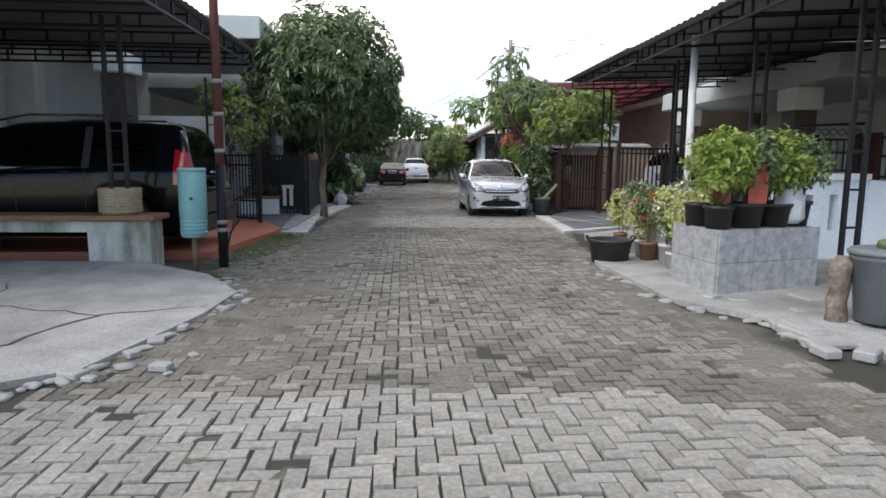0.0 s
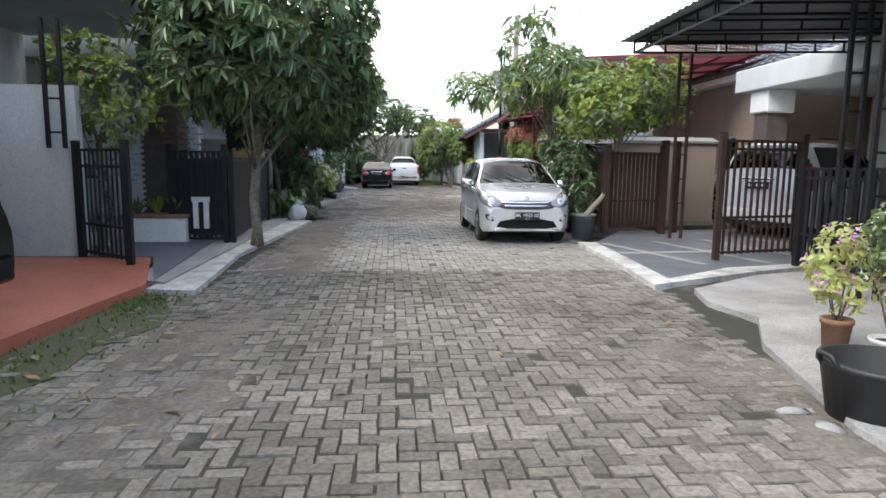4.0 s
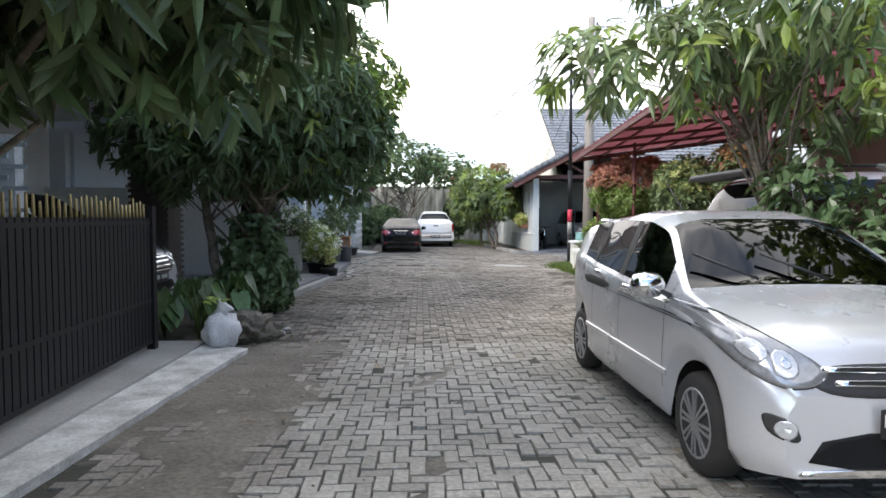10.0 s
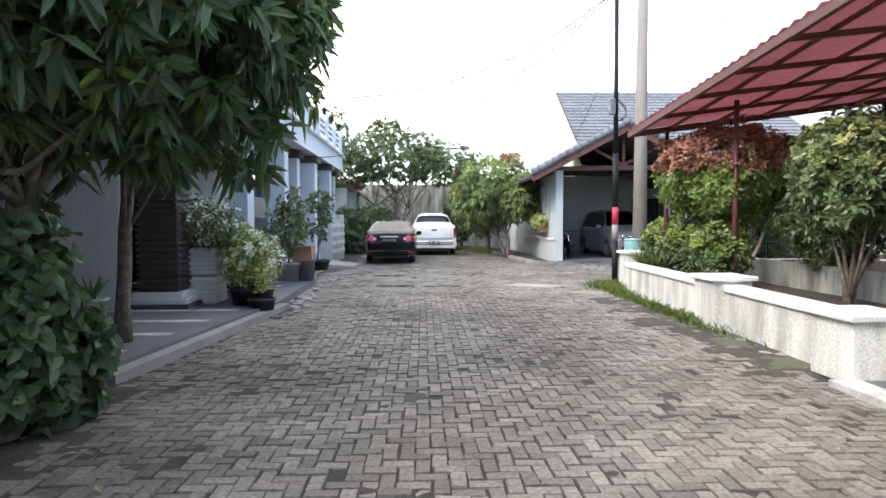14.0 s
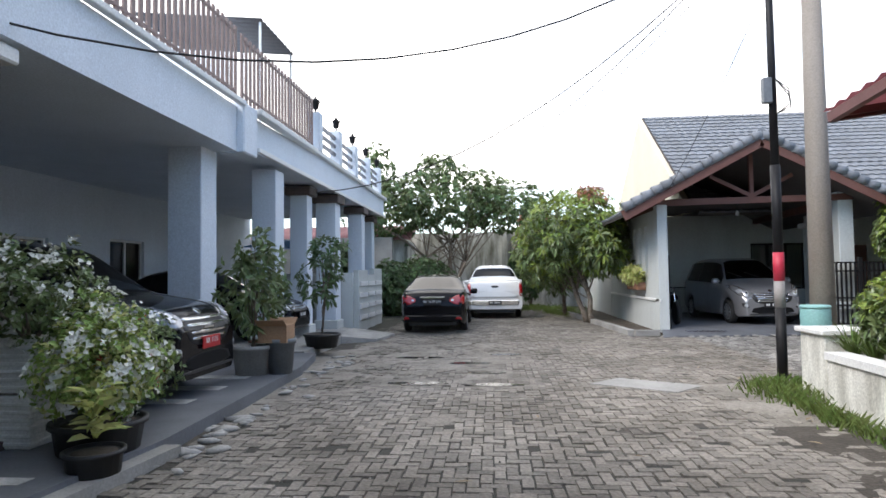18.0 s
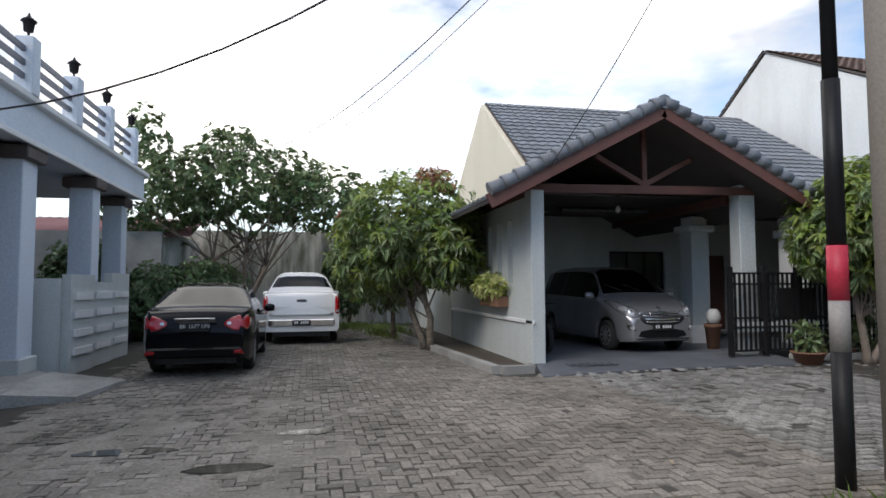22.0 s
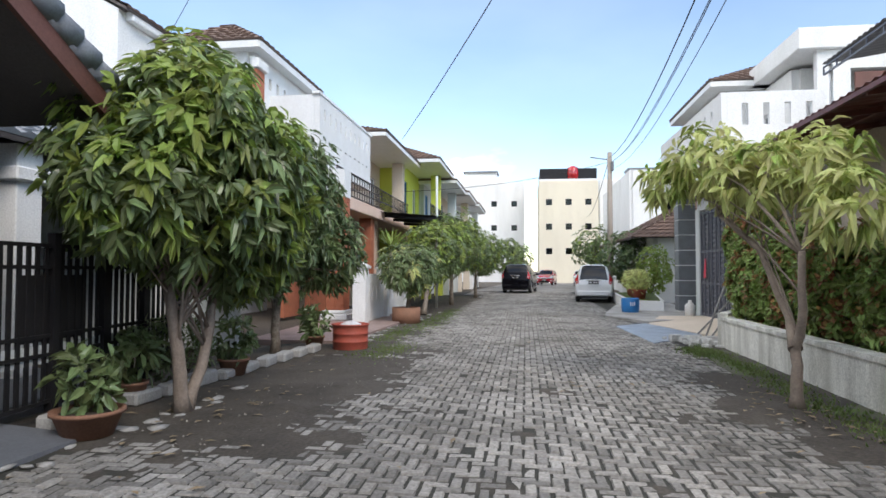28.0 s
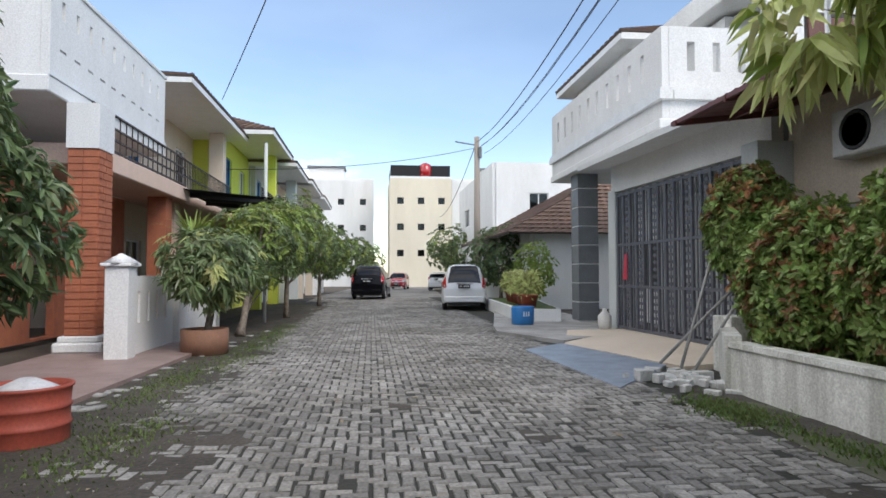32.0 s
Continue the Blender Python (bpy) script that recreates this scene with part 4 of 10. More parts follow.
hB = block_house("house", (-8.6, 16), -16, 12.8, -8.6, 18.6, 7.0, M["white"], "white two-storey house behind a black sliding gate", holes=[("e", 0.6, 1.8, 0.9, 2.3), ("e", 3.6, 4.8, 0.3, 2.4), ("e", 1.6, 3.6, 4.8, 6.2)])
b = B(); box(b, -8.5, 12.9, 4.0, -3.9, 18.6, 4.5, 0.02); part("balcony_slab", b, M["grey_wall"], hB)
def striped_column(x, y, w, z0, z1, parent, cap=True):
    """A square column of dark stone courses, every course set proud or back."""
    n = int((z1 - z0) / 0.046)
    for k in range(n):
        bb = B()
        g = 0.0 if k % 2 else 0.03
        z = z0 + k * (z1 - z0) / n
        box(bb, x - w / 2 + g, y - w / 2 + g, z, x + w / 2 - g, y + w / 2 - g, z + (z1 - z0) / n)
        part("stone_course", bb, M["dark_stone"], parent)
    if cap:
        bb = B(); box(bb, x - w / 2 - 0.1, y - w / 2 - 0.1, z1, x + w / 2 + 0.1, y + w / 2 + 0.1, z1 + 0.14, 0.02); part("capital", bb, M["white"], parent)
        bb = B(); box(bb, x - w / 2 - 0.04, y - w / 2 - 0.04, z1 + 0.14, x + w / 2 + 0.04, y + w / 2 + 0.04, z1 + 0.3, 0.02); part("capital", bb, M["white"], parent)
c1 = thing("column", (-4.3, 14.65, 0), "column clad in dark horizontal stone courses", "column")
striped_column(-4.3, 14.65, 0.58, 0.1, 3.3, c1)
b = B(); box(b, -4.3 - 0.25, 14.4, 3.6, -4.05, 14.9, 4.0); part("shaft", b, M["white"], c1)
wbx = thing("planter", (-4.2, 14.2, 0.1), "white planter box with a brown rim", "planter")
b = B(); box(b, -4.75, 13.95, 0.09, -3.81, 14.3, 0.47, 0.01); part("box", b, M["white"], wbx)
b = B(); box(b, -4.78, 13.92, 0.47, -3.78, 14.33, 0.53, 0.008); part("rim", b, M["clay"], wbx)
gate = railing("sliding_gate", (-3.12, 14.06), (-3.36, 18.1), 0.16, 1.42, M["black"], "long black steel sliding gate topped with bamboo", gap=0.085, thick=0.025, rails=(0.0, 0.33, 0.96), posts=2, category="gate", flat_bar=0.07)
b = B()
bar(b, (-3.16, 14.1, 0.8), (-3.4, 18.05, 0.8), 0.012, 1.2)
part("backing_sheet", b, M["black"], gate)
g2 = railing("gate_panel", (-4.05, 14.05), (-3.22, 14.05), 0.14, 1.5, M["black"], "black steel gate panel with a white lantern shape", gap=0.08, rails=(0.0, 1.0), posts=2, category="gate", flat_bar=0.05)
b = B(); box(b, -4.0, 14.06, 0.2, -3.25, 14.075, 1.4); part("backing_sheet", b, M["black"], g2)
b = B(); box(b, -3.72, 14.02, 0.3, -3.64, 14.04, 0.72); box(b, -3.56, 14.02, 0.3, -3.48, 14.04, 0.72); box(b, -3.74, 14.018, 0.72, -3.46, 14.036, 0.8); part("lantern_inlay", b, M["white_plastic"], g2)
bf = thing("bamboo_edging", (-3.3, 16, 1.43), "row of pointed yellow bamboo stakes along the gate", "bamboo edging")
rb = random.Random(3)
for k in range(44):
    y = 14.3 + k * 0.086
    b = B(); tube(b, [(-3.14 - 0.06 * (y - 14), y, 1.4), (-3.14 - 0.06 * (y - 14), y, 1.53 + rb.random() * 0.08)], [0.014, 0.009], 5); part("stake", b, M["bamboo"], bf)
# louvred white screen behind
scr = thing("screen_wall", (-6.6, 18.5, 0), "white perforated block screen", "screen")
b = B(); wall(b, (-8.5, 18.5), (-4.9, 18.5), 0, 2.3, 0.14); part("screen_frame", b, M["white"], scr)
for r in range(12):
    for q in range(8):
        b = B(); x = -8.3 + q * 0.44 + (0.2 if r % 2 else 0); z = 0.9 + r * 0.115
        box(b, x, 18.4, z, x + 0.26, 18.435, z + 0.045); part("block", b, M["grey_wall"], scr)

hC = block_house("house", (-9.2, 22), -16, 18.8, -9.2, 26.4, 7.2, M["white"], "white house half hidden behind mango trees", holes=[("e", 1.0, 2.6, 0.9, 2.3), ("e", 4.0, 5.0, 0.2, 2.3), ("e", 2.0, 4.0, 4.6, 6.0)])
b = B(); box(b, -9.1, 18.9, 3.6, -4.2, 26.2, 4.15, 0.02); part("balcony_slab", b, M["grey_wall"], hC)
b = B(); wall(b, (-9, 26.0), (-4.75, 26.15), 0, 2.1, 0.16); structure("wall_2", b, M["white"], "white boundary wall", "wall")
for x, y in ((-4.75, 21.6), (-4.2, 26.35)):
    c = thing("column", (x, y, 0), "column of dark ribbed stone on a white plinth", "column")
    b = B(); box(b, x - 0.47, y - 0.4, 0.05, x + 0.47, y + 0.4, 0.2, 0.01); part("plinth", b, M["dark_stone"], c)
    b = B(); box(b, x - 0.44, y - 0.38, 0.2, x + 0.44, y + 0.38, 0.28, 0.01); box(b, x - 0.37, y - 0.33, 0.28, x + 0.37, y + 0.33, 0.37, 0.01); part("moulding", b, M["white"], c)
    striped_column(x, y, 0.6, 0.37, 3.25, c)

# ---- big pale blue house with a long balcony ----
hD = block_house("house", (-8.8, 34), -17, 26.5, -8.8, 44.0, 7.4, M["blue_white"], "pale blue-white house with a long columned balcony", holes=[("e", 2.5, 3.9, 0.2, 2.4), ("e", 5.6, 7.0, 0.8, 2.3), ("e", 9.0, 10.4, 0.2, 2.4), ("e", 12.5, 13.8, 0.8, 2.3), ("e", 6.0, 8.0, 4.6, 6.2)])
b = B()
prism(b, [(-8.75, 26.3), (-3.75, 26.3), (-3.82, 31.2), (-8.75, 31.2)], 3.42, 4.12)
part("balcony_slab", b, M["blue_white"], hD)
b = B()
prism(b, [(-8.75, 31.35), (-3.85, 31.35), (-3.72, 35.3), (-3.72, 43.6), (-8.75, 43.6)], 3.55, 4.12)
part("balcony_slab", b, M["blue_white"], hD)
b = B(); box(b, -4.1, 31.2, 3.4, -3.7, 31.75, 4.2, 0.02); part("corner_block", b, M["blue_white"], hD)
b = B(); box(b, -3.76, 26.2, 4.12, -3.66, 31.2, 4.2, 0.01); part("coping", b, M["white"], hD)
b = B(); box(b, -3.8, 31.75, 4.12, -3.62, 43.7, 4.22, 0.012); part("coping", b, M["white"], hD)
b = B(); box(b, -3.72, 31.75, 3.5, -3.66, 43.65, 3.58, 0.01); part("drip_moulding", b, M["white"], hD)
for x, y, w in ((-4.45, 31.05, 0.52), (-4.1, 33.3, 0.46), (-4.25, 35.8, 0.4), (-4.05, 37.4, 0.5), (-3.95, 40.2, 0.42), (-4.2, 43.0, 0.42)):
    b = B(); box(b, x - w / 2, y - w / 2, 0.13, x + w / 2, y + w / 2, 3.45, 0.012); part("column", b, M["blue_white"], hD)
    b = B(); box(b, x - w / 2 - 0.06, y - w / 2 - 0.06, 0.13, x + w / 2 + 0.06, y + w / 2 + 0.06, 0.38, 0.02); part("column_base", b, M["grey_wall"], hD)
    if y > 35:
        b = B(); box(b, x - w / 2 - 0.1, y - w / 2 - 0.1, 3.3, x + w / 2 + 0.1, y + w / 2 + 0.1, 3.5, 0.02); part("column_cap", b, M["dark_stone"], hD)
railing("balcony_railing", (-3.78, 26.2), (-3.8, 31.1), 4.22, 5.35, M["slat"], "brown slatted balcony railing", gap=0.15, thick=0.025, rails=(0.1, 0.92), flat_bar=0.075)
railing("balcony_railing", (-3.78, 31.3), (-3.72, 34.9), 4.24, 5.3, M["slat"], "brown slatted balcony railing", gap=0.16, thick=0.025, rails=(0.1, 0.92), flat_bar=0.075)
bal = thing("balustrade", (-3.72, 35.2, 4.22), "white balustrade with dark rails and lantern posts", "balustrade")
ys = (35.2, 37.0, 38.8, 40.6, 42.4)
for y in ys:
    b = B(); box(b, -3.86, y - 0.13, 4.2, -3.6, y + 0.13, 5.05, 0.015); part("pillar", b, M["blue_white"], bal)
    l = B(); lathe(l, [(0.02, 0), (0.02, 0.08), (0.07, 0.1), (0.085, 0.24), (0.12, 0.25), (0.03, 0.32), (0.01, 0.38)], (-3.73, y, 5.05), 6); part("lantern", l, M["black"], bal)
for y0, y1 in zip(ys, ys[1:]):
    for z in (4.45, 4.65, 4.85):
        b = B(); bar(b, (-3.73, y0 + 0.13, z), (-3.73, y1 - 0.13, z), 0.05, 0.08); part("rail", b, M["grey_steel"], bal)
tarp = thing("tarpaulin", (-5.6, 38.5, 1.9), "blue tarpaulin hung in the porch", "tarpaulin")
b = B(); plate(b, [(-6.6, 38.2, 2.3), (-4.8, 38.2, 2.2), (-4.8, 40.3, 2.5), (-6.6, 40.3, 2.6)], 0.02); part("sheet", b, M["blue_tarp"], tarp)
ov = thing("roof_canopy", (-4.6, 33.5, 5.6), "small ribbed canopy over the balcony", "canopy")
corrugated("sheet", (-6.8, 33.2, 6.6), (-6.8, 35.2, 6.6), (-4.2, 35.2, 6.35), (-4.2, 33.2, 6.35), 10, 0.03, M["galv"], ov)
for y in (33.3, 35.1):
    b = B(); bar(b, (-4.25, y, 4.2), (-4.25, y, 6.33), 0.04); part("post", b, M["white_paint"], ov)
lv = thing("louvre_gate", (-3.5, 39.6, 0.1), "pale grey ventilated block gate wall", "gate")
for k, (y0, y1, h) in enumerate(((38.1, 39.05, 1.62), (39.15, 40.1, 1.5), (40.2, 41.2, 1.68))):
    b = B(); wall(b, (-3.5, y0), (-3.45, y1), 0, h, 0.14); part("panel", b, M["grey_wall"], lv)
    for j in range(4):
        b = B(); wall(b, (-3.41, y0 + 0.12), (-3.37, y1 - 0.12), 0.3 + j * 0.3, 0.42 + j * 0.3, 0.04); part("louvre", b, M["white"], lv)
b = B(); wall(b, (-9, 38.0), (-3.56, 38.0), 0, 1.55, 0.14); part("side_panel", b, M["grey_wall"], lv)

# ---- dead end ----
b = B(); wall(b, (-14, 50.2), (6.0, 51.0), -0.05, 3.4, 0.2); structure("wall_end", b, M["stained"], "tall grey weathered concrete wall", "wall")
b = B(); wall(b, (-14, 46.5), (-3.9, 46.5), -0.05, 3.0, 0.2); structure("wall_3", b, M["concrete"], "dark grey boundary wall", "wall")
for k in range(7):
    b = B(); box(b, -13 + k * 2.7, 49.95 + 0.04 * k * 2.7, 0, -12.75 + k * 2.7, 50.1 + 0.04 * k * 2.7, 3.45); structure("wall_pier", b, M["stained"], "pier of the concrete wall", "wall")
rr = thing("shed", (-6.5, 48.4, 2.7), "shed roof of faded red sheet behind the wall", "shed")
b = B(); box(b, -10, 47.2, 0, -3.4, 49.6, 2.9); part("wall", b, M["stained"], rr)
corrugated("roof_sheet", (-10.2, 46.9, 2.9), (-3.2, 46.9, 2.9), (-3.2, 49.8, 3.7), (-10.2, 49.8, 3.7), 24, 0.03, M["red_sheet"], rr)

# ---- east side of the lane ----
hR1 = block_house("house", (8.8, 5), 8.8, -3.0, 16, 9.8, 4.2, M["brown_wall"], "dark-fronted house behind a steel canopy", holes=[("w", 2.0, 3.4, 0.9, 2.3), ("w", 5.0, 5.9, 0.1, 2.2), ("w", 8.0, 9.6, 0.9, 2.3)])
hip_roof(hR1, 8.8, -3.0, 16, 9.8, 4.2, 2.2, M["tile_brown"])
fw = thing("front_wall", (5.0, 6.5, 0), "low pale blue-grey wall with upright slots and a black railing", "wall")
b = B(); wall(b, (4.2, 7.1), (5.72, 7.1), 0, 1.16, 0.16, [(0.62, 0.74, 0.45, 0.95), (0.98, 1.1, 0.45, 0.95)]); part("wall", b, M["blue_white"], fw)
b = B(); wall(b, (5.8, 7.18), (5.95, 2.4), 0, 1.16, 0.16, [(0.6, 0.72, 0.45, 0.95), (1.2, 1.32, 0.45, 0.95)]); part("wall", b, M["blue_white"], fw)
b = B(); wall(b, (4.14, 7.1), (5.74, 7.1), 1.16, 1.25, 0.24); part("coping", b, M["white"], fw)
rl_ = railing("fence_railing", (4.25, 7.1), (5.68, 7.1), 1.27, 1.72, M["black"], "black steel railing with a scrolled top on the low wall", gap=0.1, rails=(0.05, 0.6, 1.0))
b = B(); tube(b, [(4.25, 7.1, 1.74), (4.7, 7.1, 1.9), (5.68, 7.1, 1.95)], 0.018, 6); part("top_rail", b, M["black"], rl_)
for k in range(9):
    b = B(); x = 4.6 + 0.12 * k; tube(b, [(x + 0.05 * math.cos(q * 0.7), 7.1, 1.82 + 0.045 * math.sin(q * 0.7)) for q in range(10)], 0.007, 5); part("scroll", b, M["black"], rl_)
railing("fence_railing", (5.85, 7.0), (5.95, 2.5), 1.18, 1.75, M["black"], "black steel railing on the low wall", gap=0.12, rails=(0.05, 0.55, 1.0))
can2 = thing("canopy", (3.9, 6.0, 0), "black steel lattice canopy with a ribbed roof over the forecourt", "canopy")
for x, y in ((4.15, 5.2), (4.15, 9.7), (4.25, 7.4)):
    truss_post(can2, x, y, 0.05, 3.2, M["black"], 0.18)
b = B()
truss_beam(b, (3.55, 2.2, 3.45), (3.55, 10.1, 3.45), 0.22, 14)
truss_beam(b, (3.55, 2.2, 3.45), (8.8, 2.2, 3.7), 0.22, 9)
part("edge_beam", b, M["black"], can2)
b = B()
for k in range(7):
    truss_beam(b, (3.6, 3.2 + k * 1.12, 3.45), (8.8, 3.2 + k * 1.12, 3.75), 0.2, 8, 0.035)
part("rafter_lattice", b, M["black"], can2)
corrugated("roof_sheet", (3.3, 2.0, 3.42), (3.3, 10.3, 3.42), (9.0, 10.3, 3.85), (9.0, 2.0, 3.85), 40, 0.03, M["galv"], can2)
railing("swing_gate", (3.98, 12.35), (5.42, 12.72), 0.12, 1.72, M["brown_steel"], "open brown steel gate with a curved top", gap=0.11, thick=0.028, rails=(0.02, 0.33, 0.93, 1.0), posts=2, category="gate")
sw2 = railing("swing_gate", (4.78, 11.75), (5.3, 9.95), 0.12, 1.35, M["black"], "closed leaf of a black steel gate", gap=0.09, thick=0.03, rails=(0.0, 0.3, 0.9, 1.0), posts=2, category="gate", flat_bar=0.05)

hR2 = block_house("house", (11.0, 13), 11.0, 10.0, 17, 18.4, 3.9, M["white"], "pale single-storey house with a dark red door", holes=[("w", 1.2, 2.6, 0.9, 2.3), ("w", 6.0, 7.4, 0.9, 2.3)])
hip_roof(hR2, 10.2, 10.0, 17, 18.4, 3.9, 2.4, M["tile_brown"])
b = B(); box(b, 10.82, 13.3, 0.1, 10.895, 14.3, 2.2, 0.01); part("door", b, M["maroon"], hR2)
for y in (12.0, 17.5):
    b = B(); box(b, 7.6, y - 0.25, 0.05, 8.1, y + 0.25, 2.55, 0.01); part("porch_column", b, M["dark_stone"], hR2)
    b = B(); box(b, 7.52, y - 0.33, 2.55, 8.18, y + 0.33, 3.05, 0.03); part("capital", b, M["white"], hR2)
b = B(); box(b, 7.4, 10.2, 3.05, 10.88, 18.3, 3.55, 0.02); part("porch_beam", b, M["grey_wall"], hR2)
can3 = thing("canopy", (3.6, 14.4, 0), "steel canopy with lattice posts beside the ramp", "canopy")
truss_post(can3, 4.38, 14.5, 0.1, 3.25, M["brown_steel"], 0.2)
truss_post(can3, 4.5, 10.6, 0.1, 3.25, M["black"], 0.2)
b = B()
truss_beam(b, (3.45, 14.45, 3.42), (3.5, 10.2, 3.42), 0.18, 8)
truss_beam(b, (3.45, 14.45, 3.42), (8.4, 14.7, 3.6), 0.18, 9)
for k in range(4):
    truss_beam(b, (3.5, 10.9 + k * 1.0, 3.42), (8.4, 10.9 + k * 1.0, 3.6), 0.14, 8, 0.03)
part("beam_lattice", b, M["black"], can3)
corrugated("roof_sheet", (3.28, 10.1, 3.44), (3.28, 14.7, 3.44), (8.6, 14.9, 3.68), (8.6, 10.1, 3.68), 24, 0.03, M["galv"], can3)
# brown fence
br = railing("fence", (3.42, 15.5), (3.5, 18.5), 0.2, 1.62, M["brown_steel"], "brown slatted steel fence", gap=0.085, thick=0.02, rails=(0.0, 0.35, 0.97), posts=3, flat_bar=0.06)
br2 = railing("fence", (3.45, 15.45), (4.6, 15.7), 0.2, 1.62, M["brown_steel"], "brown slatted steel fence", gap=0.085, thick=0.02, rails=(0.0, 0.35, 0.97), posts=2, flat_bar=0.06)
for x, y in ((4.65, 15.7), (5.0, 15.95)):
    b = B(); box(b, x - 0.06, y - 0.06, 0.05, x + 0.06, y + 0.06, 1.85); part("gate_post", b, M["brown_steel"], br2)
b = B(); plate(b, [(4.6, 18.3, 1.95), (7.1, 18.3, 1.95), (7.1, 18.6, 2.05), (4.6, 18.6, 2.05)], 0.05); structure("wall_coping", b, M["concrete"], "pale cement coping of the boundary wall", "coping")
b = B(); wall(b, (4.6, 18.45), (7.1, 18.45), 0, 1.9, 0.14); structure("wall_5", b, M["brown_wall"], "dark boundary wall beside the lawn", "wall")

hR3 = block_house("house", (8.8, 24), 8.8, 18.8, 13.0, 26.0, 3.8, M["brown_wall"], "brown bungalow under a red sheet awning", holes=[("w", 1.5, 3.1, 0.9, 2.3), ("w", 4.6, 5.5, 0.1, 2.2), ("n", 1.5, 3.0, 0.9, 2.3)])
hip_roof(hR3, 8.8, 18.8, 13.0, 26.0, 3.8, 1.3, M["tile_grey"])
aw = thing("awning", (4.5, 24.5, 0), "red ribbed sheet awning on a maroon steel frame", "awning")
corrugated("roof_sheet", (3.48, 28.45, 3.04), (3.9, 19.2, 3.95), (8.9, 19.2, 4.25), (8.9, 28.45, 3.74), 44, 0.035, M["red_sheet"], aw)
b = B()
bar(b, (3.52, 28.4, 2.98), (3.95, 19.2, 3.88), 0.07, 0.1)
bar(b, (3.52, 28.4, 2.98), (8.8, 28.4, 3.68), 0.06, 0.09)
part("edge_beam", b, M["maroon_steel"], aw)
for k in range(9):
    b = B(); f = k / 8; y = 28.35 - 9.05 * f
    bar(b, (3.5 + 0.45 * f, y, 3.0 + 0.84 * f), (8.8, y, 3.7 + 0.5 * f), 0.05, 0.07); part("rafter", b, M["maroon_steel"], aw)
for k in range(6):
    b = B(); x = 4.3 + k * 0.85; f = (x - 3.6) / 5.2
    bar(b, (x, 28.35, 3.03 + 0.66 * f), (x, 19.3, 3.9 + 0.3 * f), 0.04, 0.05); part("purlin", b, M["maroon_steel"], aw)
for x, y, z in ((4.42, 26.2, 3.2), (4.15, 28.2, 3.05), (4.3, 20.3, 3.85)):
    b = B(); tube(b, [(x, y, 0.3), (x, y, z)], 0.04, 8); part("post", b, M["maroon_steel"], aw)

# garden wall of the bungalow
gw = thing("garden_wall", (3.6, 26, 0), "low white garden wall with pillars and damp stains", "wall")
for y0, y1 in ((22.3, 24.6), (25.1, 28.9)):
    b = B(); wall(b, (3.46 + (y0 - 22) * 0.04, y0), (3.46 + (y1 - 22) * 0.04, y1), 0, 0.52, 0.18); part("wall", b, M["damp_white"], gw)
    b = B(); wall(b, (3.46 + (y0 - 22) * 0.04, y0), (3.46 + (y1 - 22) * 0.04, y1), 0.5, 0.58, 0.24); part("coping", b, M["white"], gw)
for y, h in ((24.85, 0.68), (29.5, 0.78), (22.15, 0.6)):
    x = 3.46 + (y - 22) * 0.04 + (0.27 if y > 29 else 0)
    b = B(); box(b, x - 0.24, y - 0.28, 0, x + 0.26, y + 0.28, h - 0.06, 0.01); part("pillar", b, M["damp_white"], gw)
    b = B(); box(b, x - 0.29, y - 0.33, h - 0.06, x + 0.31, y + 0.33, h, 0.01); part("pillar_cap", b, M["white"], gw)
b = B(); wall(b, (4.0, 29.35), (9.0, 29.35), 0, 0.6, 0.18); part("wall", b, M["damp_white"], gw)
b = B(); prism(b, [(3.6, 22.3), (8.7, 22.3), (8.7, 29.3), (4.0, 29.3)], 0, 0.32); structure("bed", b, M["soil"], "planted bed behind the garden wall", "flower bed")
b = B(); wall(b, (5.6, 22.4), (5.6, 28.9), 0.3, 0.72, 0.12); structure("wall_4", b, M["stained"], "low white terrace wall", "wall")

# ---- corner house with gabled carport ----
hS = house("house", (6.5, 40), "grey corner house with a gabled timber carport")
Z0, ZE = 0.1, 3.0
b = B(); wall(b, (4.14, 37.05), (4.14, 43.2), 0, ZE, 0.2, [(1.1, 1.4, 1.45, 2.65), (1.75, 2.05, 1.45, 2.65), (2.4, 2.7, 1.45, 2.65)]); part("side_wall", b, M["grey_wall"], hS)
b = B(); box(b, 4.0, 37.02, 0.08, 4.24, 37.34, ZE + 0.05, 0.012); part("corner_column", b, M["grey_wall"], hS)
b = B(); box(b, 4.0, 36.98, 0.75, 4.04, 43.2, 0.82, 0.01); part("wall_band", b, M["white"], hS)
b = B(); box(b, 8.26, 37.3, Z0, 8.6, 37.6, 3.3, 0.012); part("front_column", b, M["grey_wall"], hS)
b = B(); box(b, 8.7, 39.5, Z0, 9.15, 39.95, 2.6, 0.012); part("inner_column", b, M["grey_wall"], hS)
b = B(); box(b, 8.6, 39.4, 2.6, 9.25, 40.05, 2.75, 0.03); box(b, 8.72, 39.52, 2.75, 9.13, 39.93, 2.95, 0.02); part("column_cap", b, M["white"], hS)
b = B(); box(b, 8.58, 39.38, Z0, 9.27, 40.07, 0.5, 0.02); part("column_base", b, M["white"], hS)
b = B(); wall(b, (4.24, 43.2), (14.6, 43.2), 0, 3.3, 0.2, [(4.3, 6.0, 0.85, 2.35), (7.0, 7.95, 0.1, 2.25)]); part("back_wall", b, M["grey_wall"], hS)
window(hS, (8.54, 43.2), (10.24, 43.2), 0.85, 2.35, (0, -1), bars=2, frame_mat=M["black"], curtain=True)
